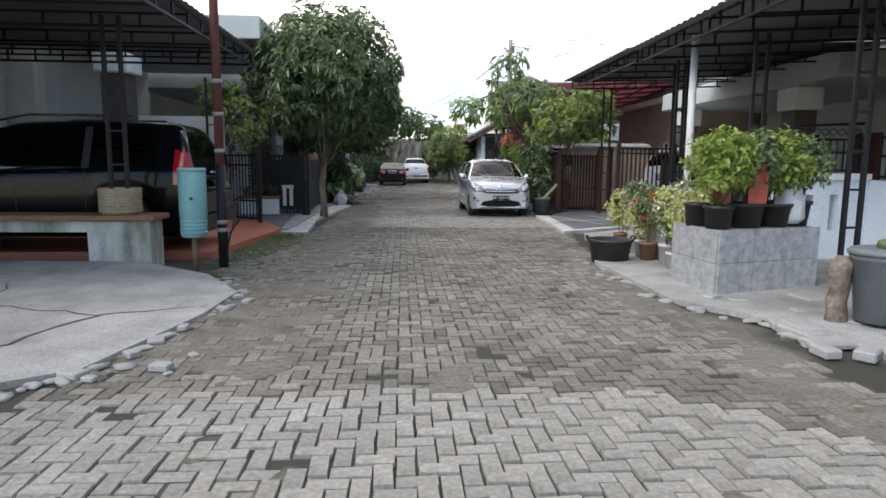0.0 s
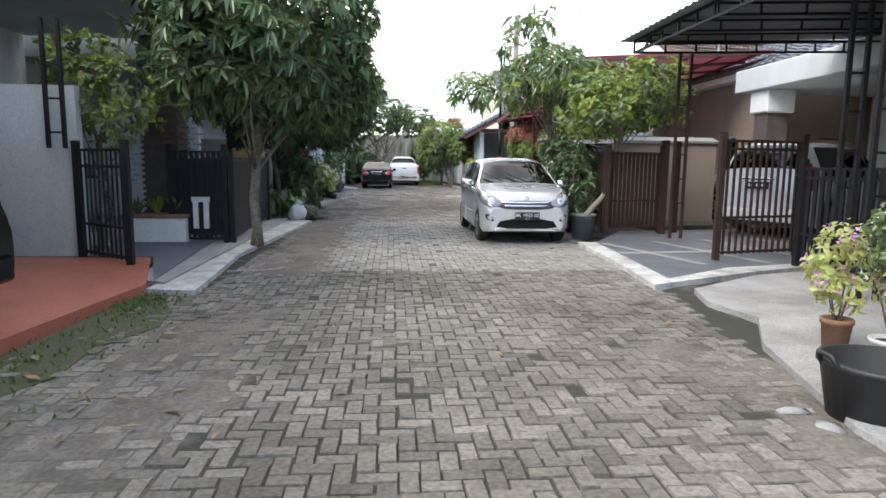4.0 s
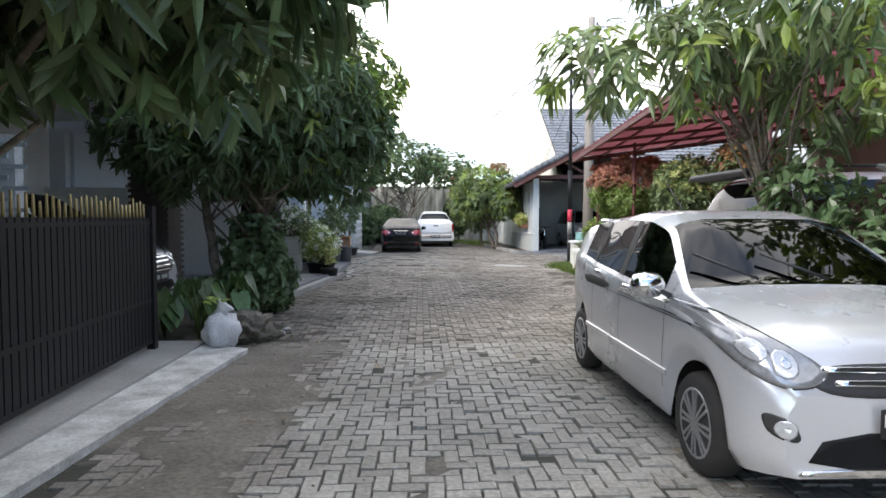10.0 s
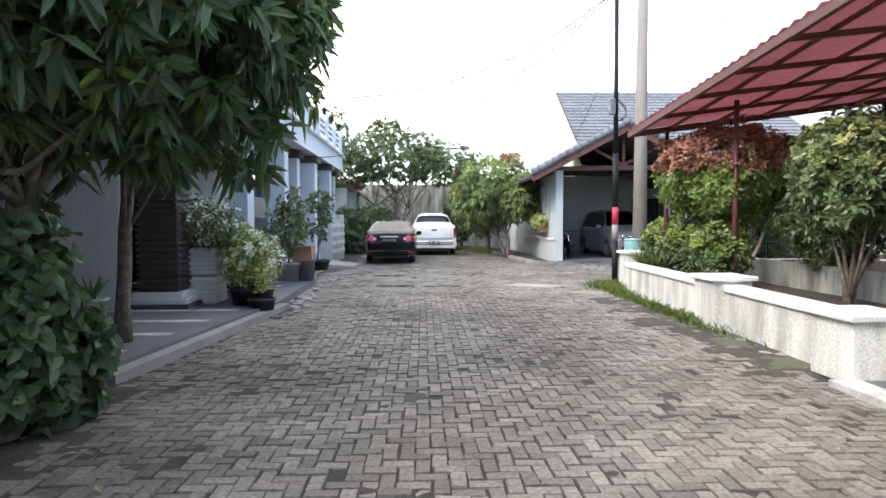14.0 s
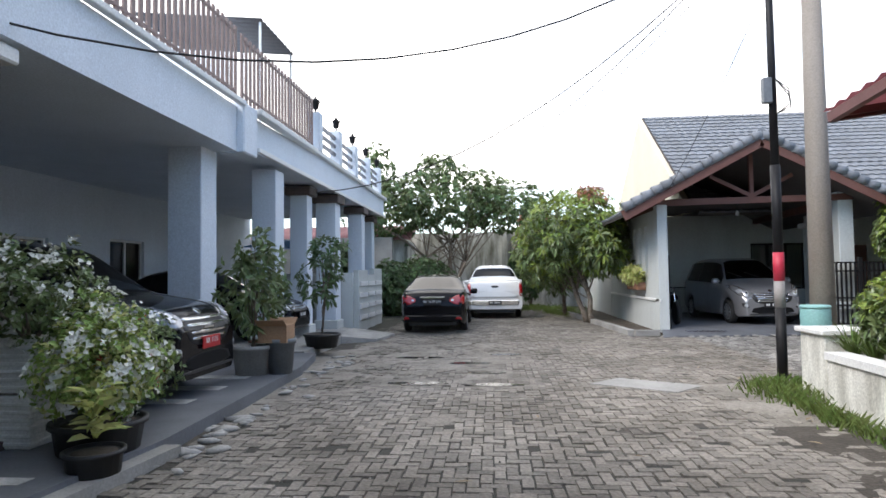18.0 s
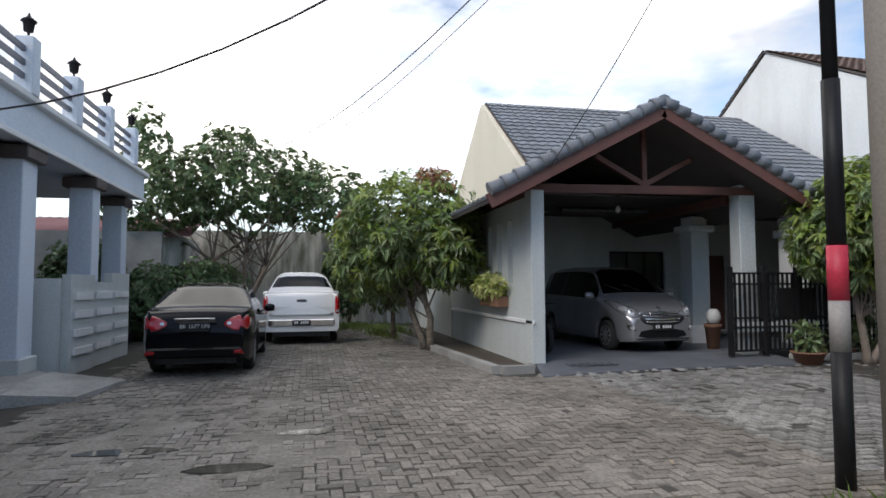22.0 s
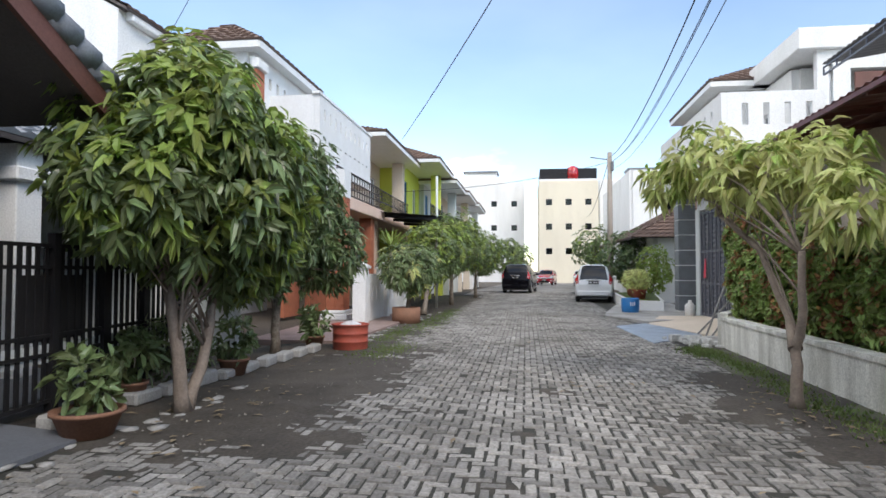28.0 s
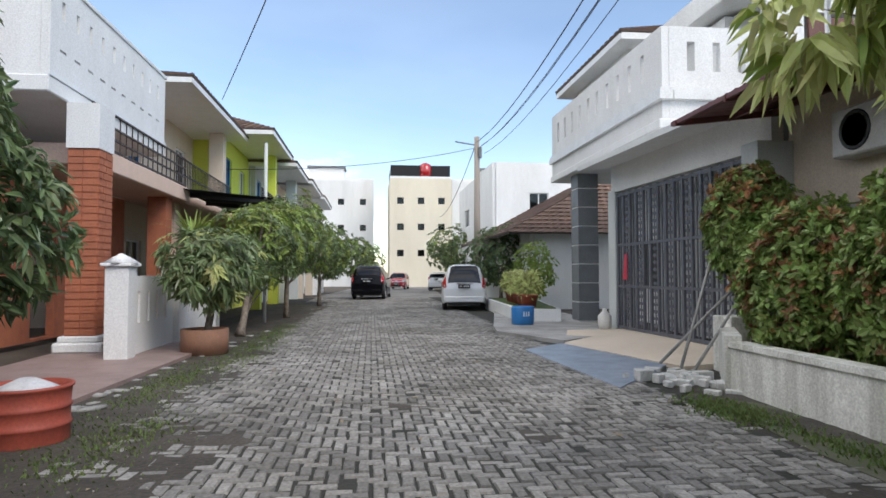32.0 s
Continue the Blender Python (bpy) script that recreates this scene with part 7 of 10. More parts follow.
        for s in (1, -1):
            fitted("headlight_bezel", tr, 1, P([(cx + (y - cx) * 1.03, cz + (z - cz) * 1.04) for y, z in lamp], s), M["black_plastic"], bo, 0.003)
            hl = fitted("headlight", tr, 1, P(lamp, s), M["lamp_inner"], bo, 0.008, "clear headlight")
            for c0, c1, r, mt in ((0.575, 0.735, 0.06, "lamp_clear"), (0.575, 0.735, 0.022, "chrome"), (0.675, 0.79, 0.046, "lamp_clear")):
                ring = [(c0 + r * math.cos(q * 0.6283) / ky, c1 + r * math.sin(q * 0.6283) / kz) for q in range(10)]
                fitted("lamp", tr, 1, P(ring, s), M[mt], hl, 0.016 if r > 0.035 else 0.022, smooth=0)
            pocket = [(s * y * ky, z + dz * 0.5) for y, z in ((0.53, 0.39), (0.66, 0.42), (0.685, 0.53), (0.57, 0.5))]
            fitted("fog_pocket", tr, 1, pocket, M["black_plastic"], bo, 0.003)
            ring = [(s * (0.6 * ky + 0.042 * math.cos(q * 0.524)), 0.458 + dz * 0.5 + 0.042 * math.sin(q * 0.524)) for q in range(12)]
            fitted("fog_lamp", tr, 1, ring, M["lamp_clear"], bo, 0.012, smooth=0)
        tall = 0.12 if kind in ("suv", "pickup", "mpv") else 0.0
        gr = fitted("grille", tr, 1, P([(-0.5, 0.655), (-0.36, 0.6 - tall), (0.36, 0.6 - tall), (0.5, 0.655), (0.43, 0.735), (0, 0.745), (-0.43, 0.735)]), M["black_plastic"], bo, 0.004)
        for z, w in ((0.715, 0.42), (0.66, 0.38)) + (((0.6, 0.36), (0.55, 0.34)) if tall else ()):
            fitted("chrome_bar", tr, 1, P([(-w, z - 0.011), (0, z - 0.016), (w, z - 0.011), (w, z + 0.008), (0, z + 0.006), (-w, z + 0.008)]), M["chrome"], gr, 0.02, smooth=0)
        fitted("lower_intake", tr, 1, [(y * ky, z + dz * 0.3) for y, z in ((-0.53, 0.27), (0.53, 0.27), (0.42, 0.44), (-0.42, 0.44))], M["mesh_black"], bo, 0.004, smooth=1)
        fitted("front_lip", tr, 1, [(y * ky, z + dz * 0.3) for y, z in ((-0.56, 0.24), (0.56, 0.24), (0.52, 0.275), (-0.52, 0.275))], M["chrome"] if kind == "hatch" else M["black_plastic"], bo, 0.018, smooth=1)
        fitted("badge", tr, 1, [(0.055 * math.cos(q * 0.524), zb + 0.045 + 0.036 * math.sin(q * 0.524)) for q in range(12)], M["chrome"], bo, 0.01, smooth=0)
        for s in (0.12, -0.3):
            b = B(); i = int((spec["shield"][0] + 0.012) * (n - 1)); z = rings[i, half][2]
            tube(b, [(rings[i, half][0], s, z + 0.03), (rings[i, half][0] - 0.18, s - 0.32, z + 0.17)], 0.009, 5); part("wiper", b, M["black_plastic"], t, world_space=False)
    if tail:
        zr = spec["belt"][-3][1]
        for s in (1, -1):
            h0 = spec["half"][-2][1]
            if kind in ("mpv", "suv"):
                lo_z, hi_z = zr - 0.26, zr + 0.22
                sel = [(i, j) for i in range(n - 1) for j in range(m - 1) if (c := cell(i, j))[0] < xr + 0.08 * L and lo_z < c[2] < hi_z and s * c[1] > h0 - 0.14 and c[0] > xr + 0.02]
                shell_part("tail_light", rings, sel, M["tail_red"], bo, 0.006, "red tail light")
                out = [(h0 - 0.16, lo_z + 0.02), (h0 - 0.02, lo_z + 0.02), (h0 - 0.04, zr - 0.02), (h0 - 0.13, zr - 0.02)]
            elif kind == "sedan":
                out = [(h0 - 0.42, zr - 0.16), (h0 - 0.2, zr - 0.27), (h0 + 0.01, zr - 0.25), (h0 + 0.01, zr - 0.03), (h0 - 0.2, zr - 0.03)]
            elif kind == "pickup":
                out = [(h0 - 0.13, 0.74), (h0 - 0.01, 0.74), (h0 - 0.02, 1.16), (h0 - 0.12, 1.18)]
            else:
                out = [(h0 - 0.2, zr - 0.2), (h0 - 0.02, zr - 0.22), (h0 - 0.02, zr - 0.03), (h0 - 0.1, zr - 0.05)]
                sel = [(i, j) for i in range(n - 1) for j in range(m - 1) if (c := cell(i, j))[0] < xr + 0.055 * L and zr - 0.23 < c[2] < zr and s * c[1] > h0 - 0.14 and c[0] > xr + 0.02]
                shell_part("tail_light", rings, sel, M["tail_red"], bo, 0.006, "red tail light")
            tl = fitted("tail_light", tr, -1, [(s * y, z) for y, z in out], M["tail_red"], bo, 0.01, "red tail light", smooth=1)
            ya, za = (out[0][0] + out[1][0]) / 2, (out[0][1] + out[1][1]) / 2 + 0.06
            fitted("reverse_lamp", tr, -1, [(s * (ya - 0.03), za - 0.02), (s * (ya + 0.04), za - 0.02), (s * (ya + 0.04), za + 0.025), (s * (ya - 0.02), za + 0.025)], M["lamp_clear"], tl, 0.016, smooth=1)
            if kind == "sedan":
                fitted("bumper_reflector", tr, -1, [(s * (h0 - 0.22), 0.37), (s * (h0 - 0.1), 0.37), (s * (h0 - 0.1), 0.42), (s * (h0 - 0.2), 0.42)], M["tail_red"], bo, 0.05, smooth=0)
        if kind == "pickup":
            tg = fitted("tailgate", tr, -1, [(-h0 + 0.16, 0.7), (h0 - 0.16, 0.7), (h0 - 0.15, 1.19), (-h0 + 0.15, 1.19)], M[paint], bo, 0.014, smooth=0)
            fitted("tailgate_handle", tr, -1, [(-0.12, 1.02), (0.12, 1.02), (0.12, 1.08), (-0.12, 1.08)], M["black_plastic"], tg, 0.022, smooth=1)
        if kind == "hatch":
            b = B(); box(b, xr + 0.16, -0.5, 1.375, xr + 0.42, 0.5, 1.415, 0.015); part("roof_spoiler", b, M[paint], bo, world_space=False)
        b = B(); box(b, xr - 0.03, -W / 2 + 0.14, 0.3 if kind != "pickup" else 0.44, xr + 0.1, W / 2 - 0.14, (0.62 if kind == "pickup" else 0.52) if kind != "sedan" else 0.46, 0.03); part("rear_bumper", b, M[paint] if kind != "pickup" else M["chrome"], t, world_space=False)
        b = None if kind == "pickup" else B()
        b and box(b, xr - 0.035, -0.3, zr - 0.1, xr + 0.03, 0.3, zr - 0.06, 0.006); b and part("boot_trim", b, M["chrome"], t, world_space=False)
    def plate_at(x, z, turn):
        b = B(); box(b, -0.215, -0.006, -0.068, 0.215, 0.006, 0.068, 0.003)
        mm = Matrix.Translation((x, 0, z)) @ Matrix.Rotation(radians(turn), 4, "Z")
        b.transform(mm)
        pl = part("number_plate", b, M[plate_mat], t, world_space=False)
        if plate_text:
            words(plate_text, 0.085, M["ink"], pl, mm @ Matrix.Translation((0, -0.007, 0.014)) @ Matrix.Rotation(radians(90), 4, "X"), 0.002)
            if front == "hatch":
                words("01 27", 0.035, M["ink"], pl, mm @ Matrix.Translation((0, -0.007, -0.05)) @ Matrix.Rotation(radians(90), 4, "X"), 0.002)
        else:
            for k in range(7):
                if k not in (2,):
                    b = B(); x0 = -0.17 + k * 0.05
                    box(b, x0, -0.009, -0.02, x0 + 0.033, -0.0055, 0.035); b.transform(mm); part("plate_mark", b, M["ink"], pl, world_space=False)
    if face:
        plate_at(xf + 0.03, 0.49 if kind != "suv" else 0.6, 90)
    if tail and plate_rear:
        plate_at(xr - 0.045, zr - 0.2 if kind in ("mpv", "suv", "hatch", "sedan") else 0.53, -90)
    if rack:
        for s in (1, -1):
            b = B(); tube(b, [(0.12 * L, s * 0.6, spec["top"][6][1] + 0.07), (0.0, s * 0.6, spec["top"][7][1] + 0.1), (-0.3 * L, s * 0.6, spec["top"][8][1] + 0.06)], 0.018, 6); part("roof_rail", b, M["black_plastic"], t, world_space=False)
    if scale != 1.0:
        t.scale = (scale,) * 3
    return t


agya = car("hatchback", "hatch", (1.69, 16.17, 0), -90, "silver", "silver hatchback parked on the pavers facing the lane's mouth", front="hatch", plate_text="BK 1023 AS", rim="alloy", spoke=8)
b = B(); tube(b, [(-1.1, 0.1, 1.5), (-1.45, 0.1, 1.75)], 0.006, 5); part("aerial", b, M["black_plastic"], agya, world_space=False)
for s in (1, -1):
    b = B(); box(b, -0.95, s * 0.808, 0.47, 0.85, s * 0.822, 0.51, 0.004); part("side_moulding", b, M["silver"], agya, world_space=False)
car("sport_utility_vehicle", "suv", (-5.95, 8.3, 0.1), 180, "car_black", "black seven-seat SUV parked in the carport", rack=True)
car("sport_utility_vehicle", "suv", (8.3, 16.5, 0.05), 32, "car_white", "white SUV parked nose-in on the tiled ramp", rack=True)
car("sedan_car", "sedan", (-6.9, 15.6, 0.1), 100, "car_grey", "pale grey car parked behind the black gate")
car("sedan_car", "mpv", (-6.3, 20.4, 0.11), 0, "car_white", "white car parked behind the mango tree", plate_mat="plate_black")
jeep = car("jeep", "suv", (5.85, 19.72, 0.06), 0, "car_white", "white off-road wagon with black roof spoiler", rack=True, scale=1.08)
b = B(); box(b, -2.42, -0.72, 1.74, -2.05, 0.72, 1.82, 0.03); part("roof_spoiler", b, M["black_plastic"], jeep, world_space=False)
car("crossover_car", "suv", (-5.5, 28.85, 0.14), 0, "car_black", "black car with a red number plate under the balcony", plate_text="BK 1175", plate_mat="plate_red")
car("sedan_car", "sedan", (-6.2, 35.0, 0.17), 0, "car_black", "dark blue-black car deep under the balcony")
car("sedan_car", "sedan", (-1.42, 39.6, 0), 90, "car_black", "black sedan parked facing the dead end", plate_text="BK 1677 UN")
car("pickup_truck", "pickup", (0.1, 45.0, 0), 91, "car_white", "white double-cab pickup parked at the lane's end")
car("minivan", "mpv", (6.85, 39.9, 0.12), -88, "car_grey", "silver minivan parked in the corner carport")
car("minivan", "mpv", (32.0 + 2.1, 29.65, 0), -7, "car_white", "white compact minivan parked at the kerb", face=True)
car("sport_utility_vehicle", "suv", (44.9, 33.2, 0), -7, "car_black", "dark SUV parked down the street", rack=True)
car("sedan_car", "hatch", (66, 30.8, 0), 170, "car_red", "small red car far down the street")
car("sedan_car", "hatch", (62, 27.6, 0), -10, "car_white", "small white car far down the street")

# ---- trees and plants ----
def leaf_mesh(name, centers, outward, material, parent, rs, length=0.18, width=0.045, per=8, droop=0.5, spread=1.0, kind=""):
    """Whorls of folded, drooping leaf blades round the given twig ends."""
    n = len(centers)
    c = np.repeat(centers, per, 0)
    o = np.repeat(outward, per, 0)
    N = n * per
    rnd = rs.normal(size=(N, 3))
    rnd -= o * (rnd * o).sum(1, keepdims=True)
    rnd /= np.linalg.norm(rnd, axis=1, keepdims=True) + 1e-9
    d = o * (0.25 + 0.55 * rs.rand(N, 1)) + rnd * spread
    d[:, 2] -= droop * (0.1 + 0.6 * rs.rand(N))
    d /= np.linalg.norm(d, axis=1, keepdims=True)
    face_to = o + rs.normal(0, 0.35, (N, 3)) + [0, 0, 0.25]
    s = np.cross(d, face_to)
    s /= np.linalg.norm(s, axis=1, keepdims=True) + 1e-9
    u = np.cross(s, d)
    L = length * (0.65 + 0.6 * rs.rand(N, 1))
    W = width * (0.95 + 0.5 * rs.rand(N, 1))
    base = c + d * 0.02 + rs.normal(0, 0.02, (N, 3))
    down = np.array([0, 0, -1.0]) * L * droop * 0.36
    m1, m2, tip = base + d * L * 0.36 + u * L * 0.03, base + d * L * 0.7 + down * 0.45, base + d * L + down
    fold = u * W * 0.22
    verts = np.stack([base, m1 - s * W * 0.5 + fold, m1, m1 + s * W * 0.5 + fold, m2 - s * W * 0.4 + fold, m2, m2 + s * W * 0.4 + fold, tip], 1)
    faces = np.array([[0, 2, 1, 1], [0, 3, 2, 2], [1, 2, 5, 4], [2, 3, 6, 5], [4, 5, 7, 7], [5, 6, 7, 7]])
    idx = (faces[None] + 8 * np.arange(N)[:, None, None])
    me = bpy.data.meshes.new(name)
    tri = idx[:, [0, 1, 4, 5], :3].reshape(-1, 3).tolist()
    quad = idx[:, [2, 3]].reshape(-1, 4).tolist()
    v = verts.reshape(-1, 3)
    if parent:
        inv = np.array(where(parent).inverted())
        v = v @ inv[:3, :3].T + inv[:3, 3]
    me.from_pydata(v.tolist(), [], tri + quad)
    me.materials.append(material)
    ob = new(name, me)
    ob.parent = parent
    if kind:
        tagged(ob, "", "", "", kind)
    return ob


def crown_points(blobs, count, rs, shell=0.55, gap=0.25):
    """Twig ends in a union of ellipsoids (x, y, z, rx, ry, rz), more of them near the outside, with hollows left out."""
    w = np.array([b[3] * b[4] * b[5] for b in blobs]) ** 0.75
    pick = rs.choice(len(blobs), count, p=w / w.sum())
    d = rs.normal(size=(count, 3))
    d /= np.linalg.norm(d, axis=1, keepdims=True)
    r = rs.rand(count) ** (1 / 3)
    r = shell + (1 - shell) * r
    r *= 1 + 0.2 * waves(d[:, 0] * 3 + pick, d[:, 1] * 3 + d[:, 2] * 2.3, 17, 1.7, 2)
    bl = np.array(blobs)[pick]
    p = bl[:, :3] + d * r[:, None] * bl[:, 3:]
    keep = waves(p[:, 0] * 2.2 + p[:, 2], p[:, 1] * 2.2 - p[:, 2] * 1.7, 23, 1.9, 2) > -1.15 + gap * 1.4
    out = d / bl[:, 3:]
    out /= np.linalg.norm(out, axis=1, keepdims=True)
    out = out + [0, 0, 0.25]
    out /= np.linalg.norm(out, axis=1, keepdims=True)
    return p[keep], out[keep]


def tree(at, label, trunks, blobs, count, leaf="leaf_mid", young=None, young_share=0.12, length=0.2, width=0.05, per=8, droop=0.6, bark="bark", seed=1, name="mango_tree", limbs=14, shell=0.5, gap=0.25, spread=1.0, fruit=0, category="tree", high_young=False, young_at=None):
    """A tapered trunk or several, limbs into the crown, twigs and whorls of leaves."""
    rs = np.random.RandomState(seed)
    t = thing(name, at, label, category)
    forks = []
    for pts, r0, r1 in trunks:
        n = len(pts)
        fine = []
        for a, b in zip(pts, pts[1:]):
            for k in range(3):
                fine.append(Vector(a).lerp(Vector(b), k / 3) + Vector(rs.normal(0, r0 * 0.12, 3)))
        fine.append(Vector(pts[-1]))
        fine[0] = Vector(pts[0])
        b = B()
        tube(b, fine, [r0 * 1.35] + [r0 + (r1 - r0) * k / (len(fine) - 1) for k in range(1, len(fine))], 9)
        part("trunk", b, M[bark], t)
        forks.append(fine)
    p, o = crown_points(blobs, count, rs, shell, gap)
    for k in range(limbs):
        fine = forks[k % len(forks)]
        f = fine[-1] if k < len(forks) * 3 else fine[rs.randint(len(fine) * 55 // 100, len(fine))]
        e = Vector(p[rs.randint(len(p))])
        mid = f.lerp(e, 0.5) + Vector(rs.normal(0, 0.1, 3)) + Vector((0, 0, 0.08))
        r = trunks[k % len(forks)][2] * (0.7 if k < len(forks) * 3 else 0.38)
        b = B()
        tube(b, [f - Vector((0, 0, 0.03)), f.lerp(mid, 0.5), mid, mid.lerp(e, 0.6), e], [r, r * 0.8, r * 0.55, r * 0.35, r * 0.12], 6)
        part("limb", b, M[bark], t)
    if young:
        score = rs.rand(len(p)) - (0.35 * (o[:, 2] > 0.5) if high_young else 0)
        y = score < young_share
        if young_at:
            y |= (np.linalg.norm(p - np.array(young_at[:3]), axis=1) < young_at[3]) & (rs.rand(len(p)) < 0.7)
    else:
        y = np.zeros(len(p), bool)
    leaf_mesh("crown", p[~y], o[~y], M[leaf], t, rs, length, width, per, droop, spread)
    if y.any():
        leaf_mesh("young_growth", p[y], o[y], M[young], t, rs, length * 0.95, width, per, droop, spread, "stuff")
    for k in range(fruit):
        q = p[rs.randint(len(p))]
        b = B()
        lathe(b, [(0.005, -0.13), (0.04, -0.11), (0.05, -0.05), (0.035, 0.0), (0.008, 0.02)], (q[0], q[1], q[2] - 0.1), 8)
        part("mango", b, M["leaf_mid"], t, "hanging green mango")
    return t


def shrub(at, label, blobs, count, leaf, length, width, per=6, droop=0.2, tips=None, tip_share=0.3, stem=0.02, name="shrub", seed=1, flowers=None, flower_count=0, category="shrub", shell=0.35, gap=0.2, spread=1.0, high=True):
    rs = np.random.RandomState(seed)
    t = thing(name, at, label, category)
    p, o = crown_points(blobs, count, rs, shell, gap)
    for k in range(7):
        e = Vector(p[rs.randint(len(p))])
        b = B()
        a = Vector(at) + Vector((rs.normal(0, 0.03), rs.normal(0, 0.03), 0))
        tube(b, [a, a.lerp(e, 0.5) + Vector(rs.normal(0, 0.03, 3)), e], [stem, stem * 0.7, stem * 0.25], 5)
        part("stem", b, M["bark"], t)
    y = np.zeros(len(p), bool)
    if tips:
        zs = np.array([b[2] for b in blobs]).mean()
        y = (rs.rand(len(p)) < tip_share * (1.6 if high else 1.0)) & ((p[:, 2] > zs) | (not high))
    leaf_mesh("foliage", p[~y], o[~y], M[leaf], t, rs, length, width, per, droop, spread)
    if y.any():
        leaf_mesh("young_growth", p[y], o[y], M[tips], t, rs, length * 0.9, width, per, droop * 0.5, spread, "stuff")
    if flowers:
        q = rs.choice(len(p), flower_count)
        leaf_mesh("blossom", p[q] + o[q] * 0.04, o[q], M[flowers], t, rs, 0.045, 0.04, 6, 0.0, 1.4)
    return t


def pot(at, r, h, material, label, taper=0.75, rim=True, name="plant_pot", parent=None, seg=18, square=False):
    x, y, z = at
    t = parent or thing(name, at, label, "plant pot")
    b = B()
    k = 4 if square else seg
    f = 1.414 if square else 1.0
    prof = [(r * taper * f, 0), (r * 0.96 * f, h * 0.86)]
    if rim:
        prof += [(r * 1.05 * f, h * 0.86), (r * 1.05 * f, h), (r * 0.93 * f, h), (r * 0.9 * f, h * 0.88)]
    else:
        prof += [(r * f, h), (r * 0.93 * f, h), (r * 0.9 * f, h * 0.88)]
    lathe(b, prof, (x, y, z), k)
    if square:
        b.transform(Matrix.Translation((x, y, z)) @ Matrix.Rotation(radians(45), 4, "Z") @ Matrix.Translation((-x, -y, -z)))
        for fc in b.faces:
            fc.smooth = False
    part("pot", b, material, t)
    s = B()
    lathe(s, [(r * 0.88 * f, h * 0.87), (r * 0.5 * f, h * 0.91)], (x, y, z), k)
    if square:
        s.transform(Matrix.Translation((x, y, z)) @ Matrix.Rotation(radians(45), 4, "Z") @ Matrix.Translation((-x, -y, -z)))
    part("potting_soil", s, M["soil"], t)
    return t


def blades(name, at, label, n, length, width, material, seed=1, spread=0.6, arch=0.5, category="plant", parent=None):
    """A tuft of long arching blades."""
    rs = np.random.RandomState(seed)
    t = parent or thing(name, at, label, category)
    b = B()
    for k in range(n):
        a, L = rs.rand() * 6.283, length * (0.6 + 0.5 * rs.rand())
        lean = spread * (0.3 + 0.7 * rs.rand())
        d = Vector((math.cos(a), math.sin(a), 0))
        s = Vector((-d.y, d.x, 0)) * width / 2
        base = Vector(at) + d * 0.03 * rs.rand()
        pts = []
        for f in (0, 0.35, 0.7, 1.0):
            pts.append((base + d * L * lean * f + Vector((0, 0, L * (f - arch * lean * f * f))), 1 - 0.9 * f ** 2))
        rows = [(b.verts.new(q - s * w), b.verts.new(q + s * w)) for q, w in pts]
        for r0, r1 in zip(rows, rows[1:]):
            b.faces.new((r0[0], r0[1], r1[1], r1[0])).smooth = True
    part("blade_tuft", b, material, t)
    return t


# large trees
tree((-2.73, 13.95, 0.05), "dark mango tree with a slim leaning trunk by the kerb", [([(-2.73, 13.95, 0.04), (-2.76, 13.97, 0.8), (-2.7, 14.0, 1.4), (-2.68, 14.0, 2.1)], 0.082, 0.065)], [(-2.6, 14.0, 3.5, 1.75, 1.7, 1.5), (-3.05, 13.8, 2.8, 0.95, 1.0, 0.72), (-1.9, 14.3, 2.8, 1.05, 1.2, 0.8)], 2200, "leaf_dark", "leaf_mid", 0.25, 0.21, 0.052, 8, 0.65, seed=2, limbs=20, high_young=True, shell=0.3, gap=0.05)
tree((-3.15, 20.9, 0.0), "dense mango tree with several stems and vines", [([(-3.0, 20.8, 0), (-3.1, 20.9, 0.7), (-2.9, 21.0, 1.5)], 0.09, 0.06), ([(-3.4, 20.9, 0), (-3.6, 20.8, 0.8), (-3.75, 20.9, 1.7)], 0.09, 0.06), ([(-3.2, 21.2, 0), (-3.3, 21.4, 0.8), (-3.2, 21.6, 1.7)], 0.08, 0.06)], [(-3.0, 21.3, 3.35, 1.75, 2.0, 1.45), (-3.6, 20.5, 2.75, 1.4, 1.3, 0.95), (-2.2, 21.7, 2.75, 1.15, 1.2, 1.0), (-1.75, 21.9, 3.5, 0.9, 0.9, 0.8)], 2700, "leaf_dark", "leaf_light", 0.05, 0.21, 0.052, 8, 0.65, seed=3, limbs=22, shell=0.3, gap=0.05, fruit=2, young_at=(-1.2, 21.7, 3.7, 0.75))
tree((-3.4, 23.6, 0.1), "mango tree with bright young leaves over the forecourt", [([(-3.5, 23.5, 0.1), (-3.5, 23.6, 1.3), (-3.4, 23.6, 2.3)], 0.08, 0.06)], [(-3.1, 23.7, 3.9, 1.4, 1.3, 1.2), (-2.5, 23.4, 3.4, 0.9, 0.9, 0.8)], 620, "leaf_mid", "leaf_light", 0.45, 0.24, 0.055, 8, 0.65, seed=33, limbs=12, high_young=True, fruit=3)
shrub((-3.1, 20.9, 0.0), "dark climbing vine round the stems of the tree", [(-3.05, 20.9, 0.8, 0.42, 0.5, 0.7), (-2.85, 21.15, 0.45, 0.3, 0.35, 0.45)], 420, "leaf_dark", 0.12, 0.09, 5, 0.5, seed=5, name="climbing_vine", category="vine")
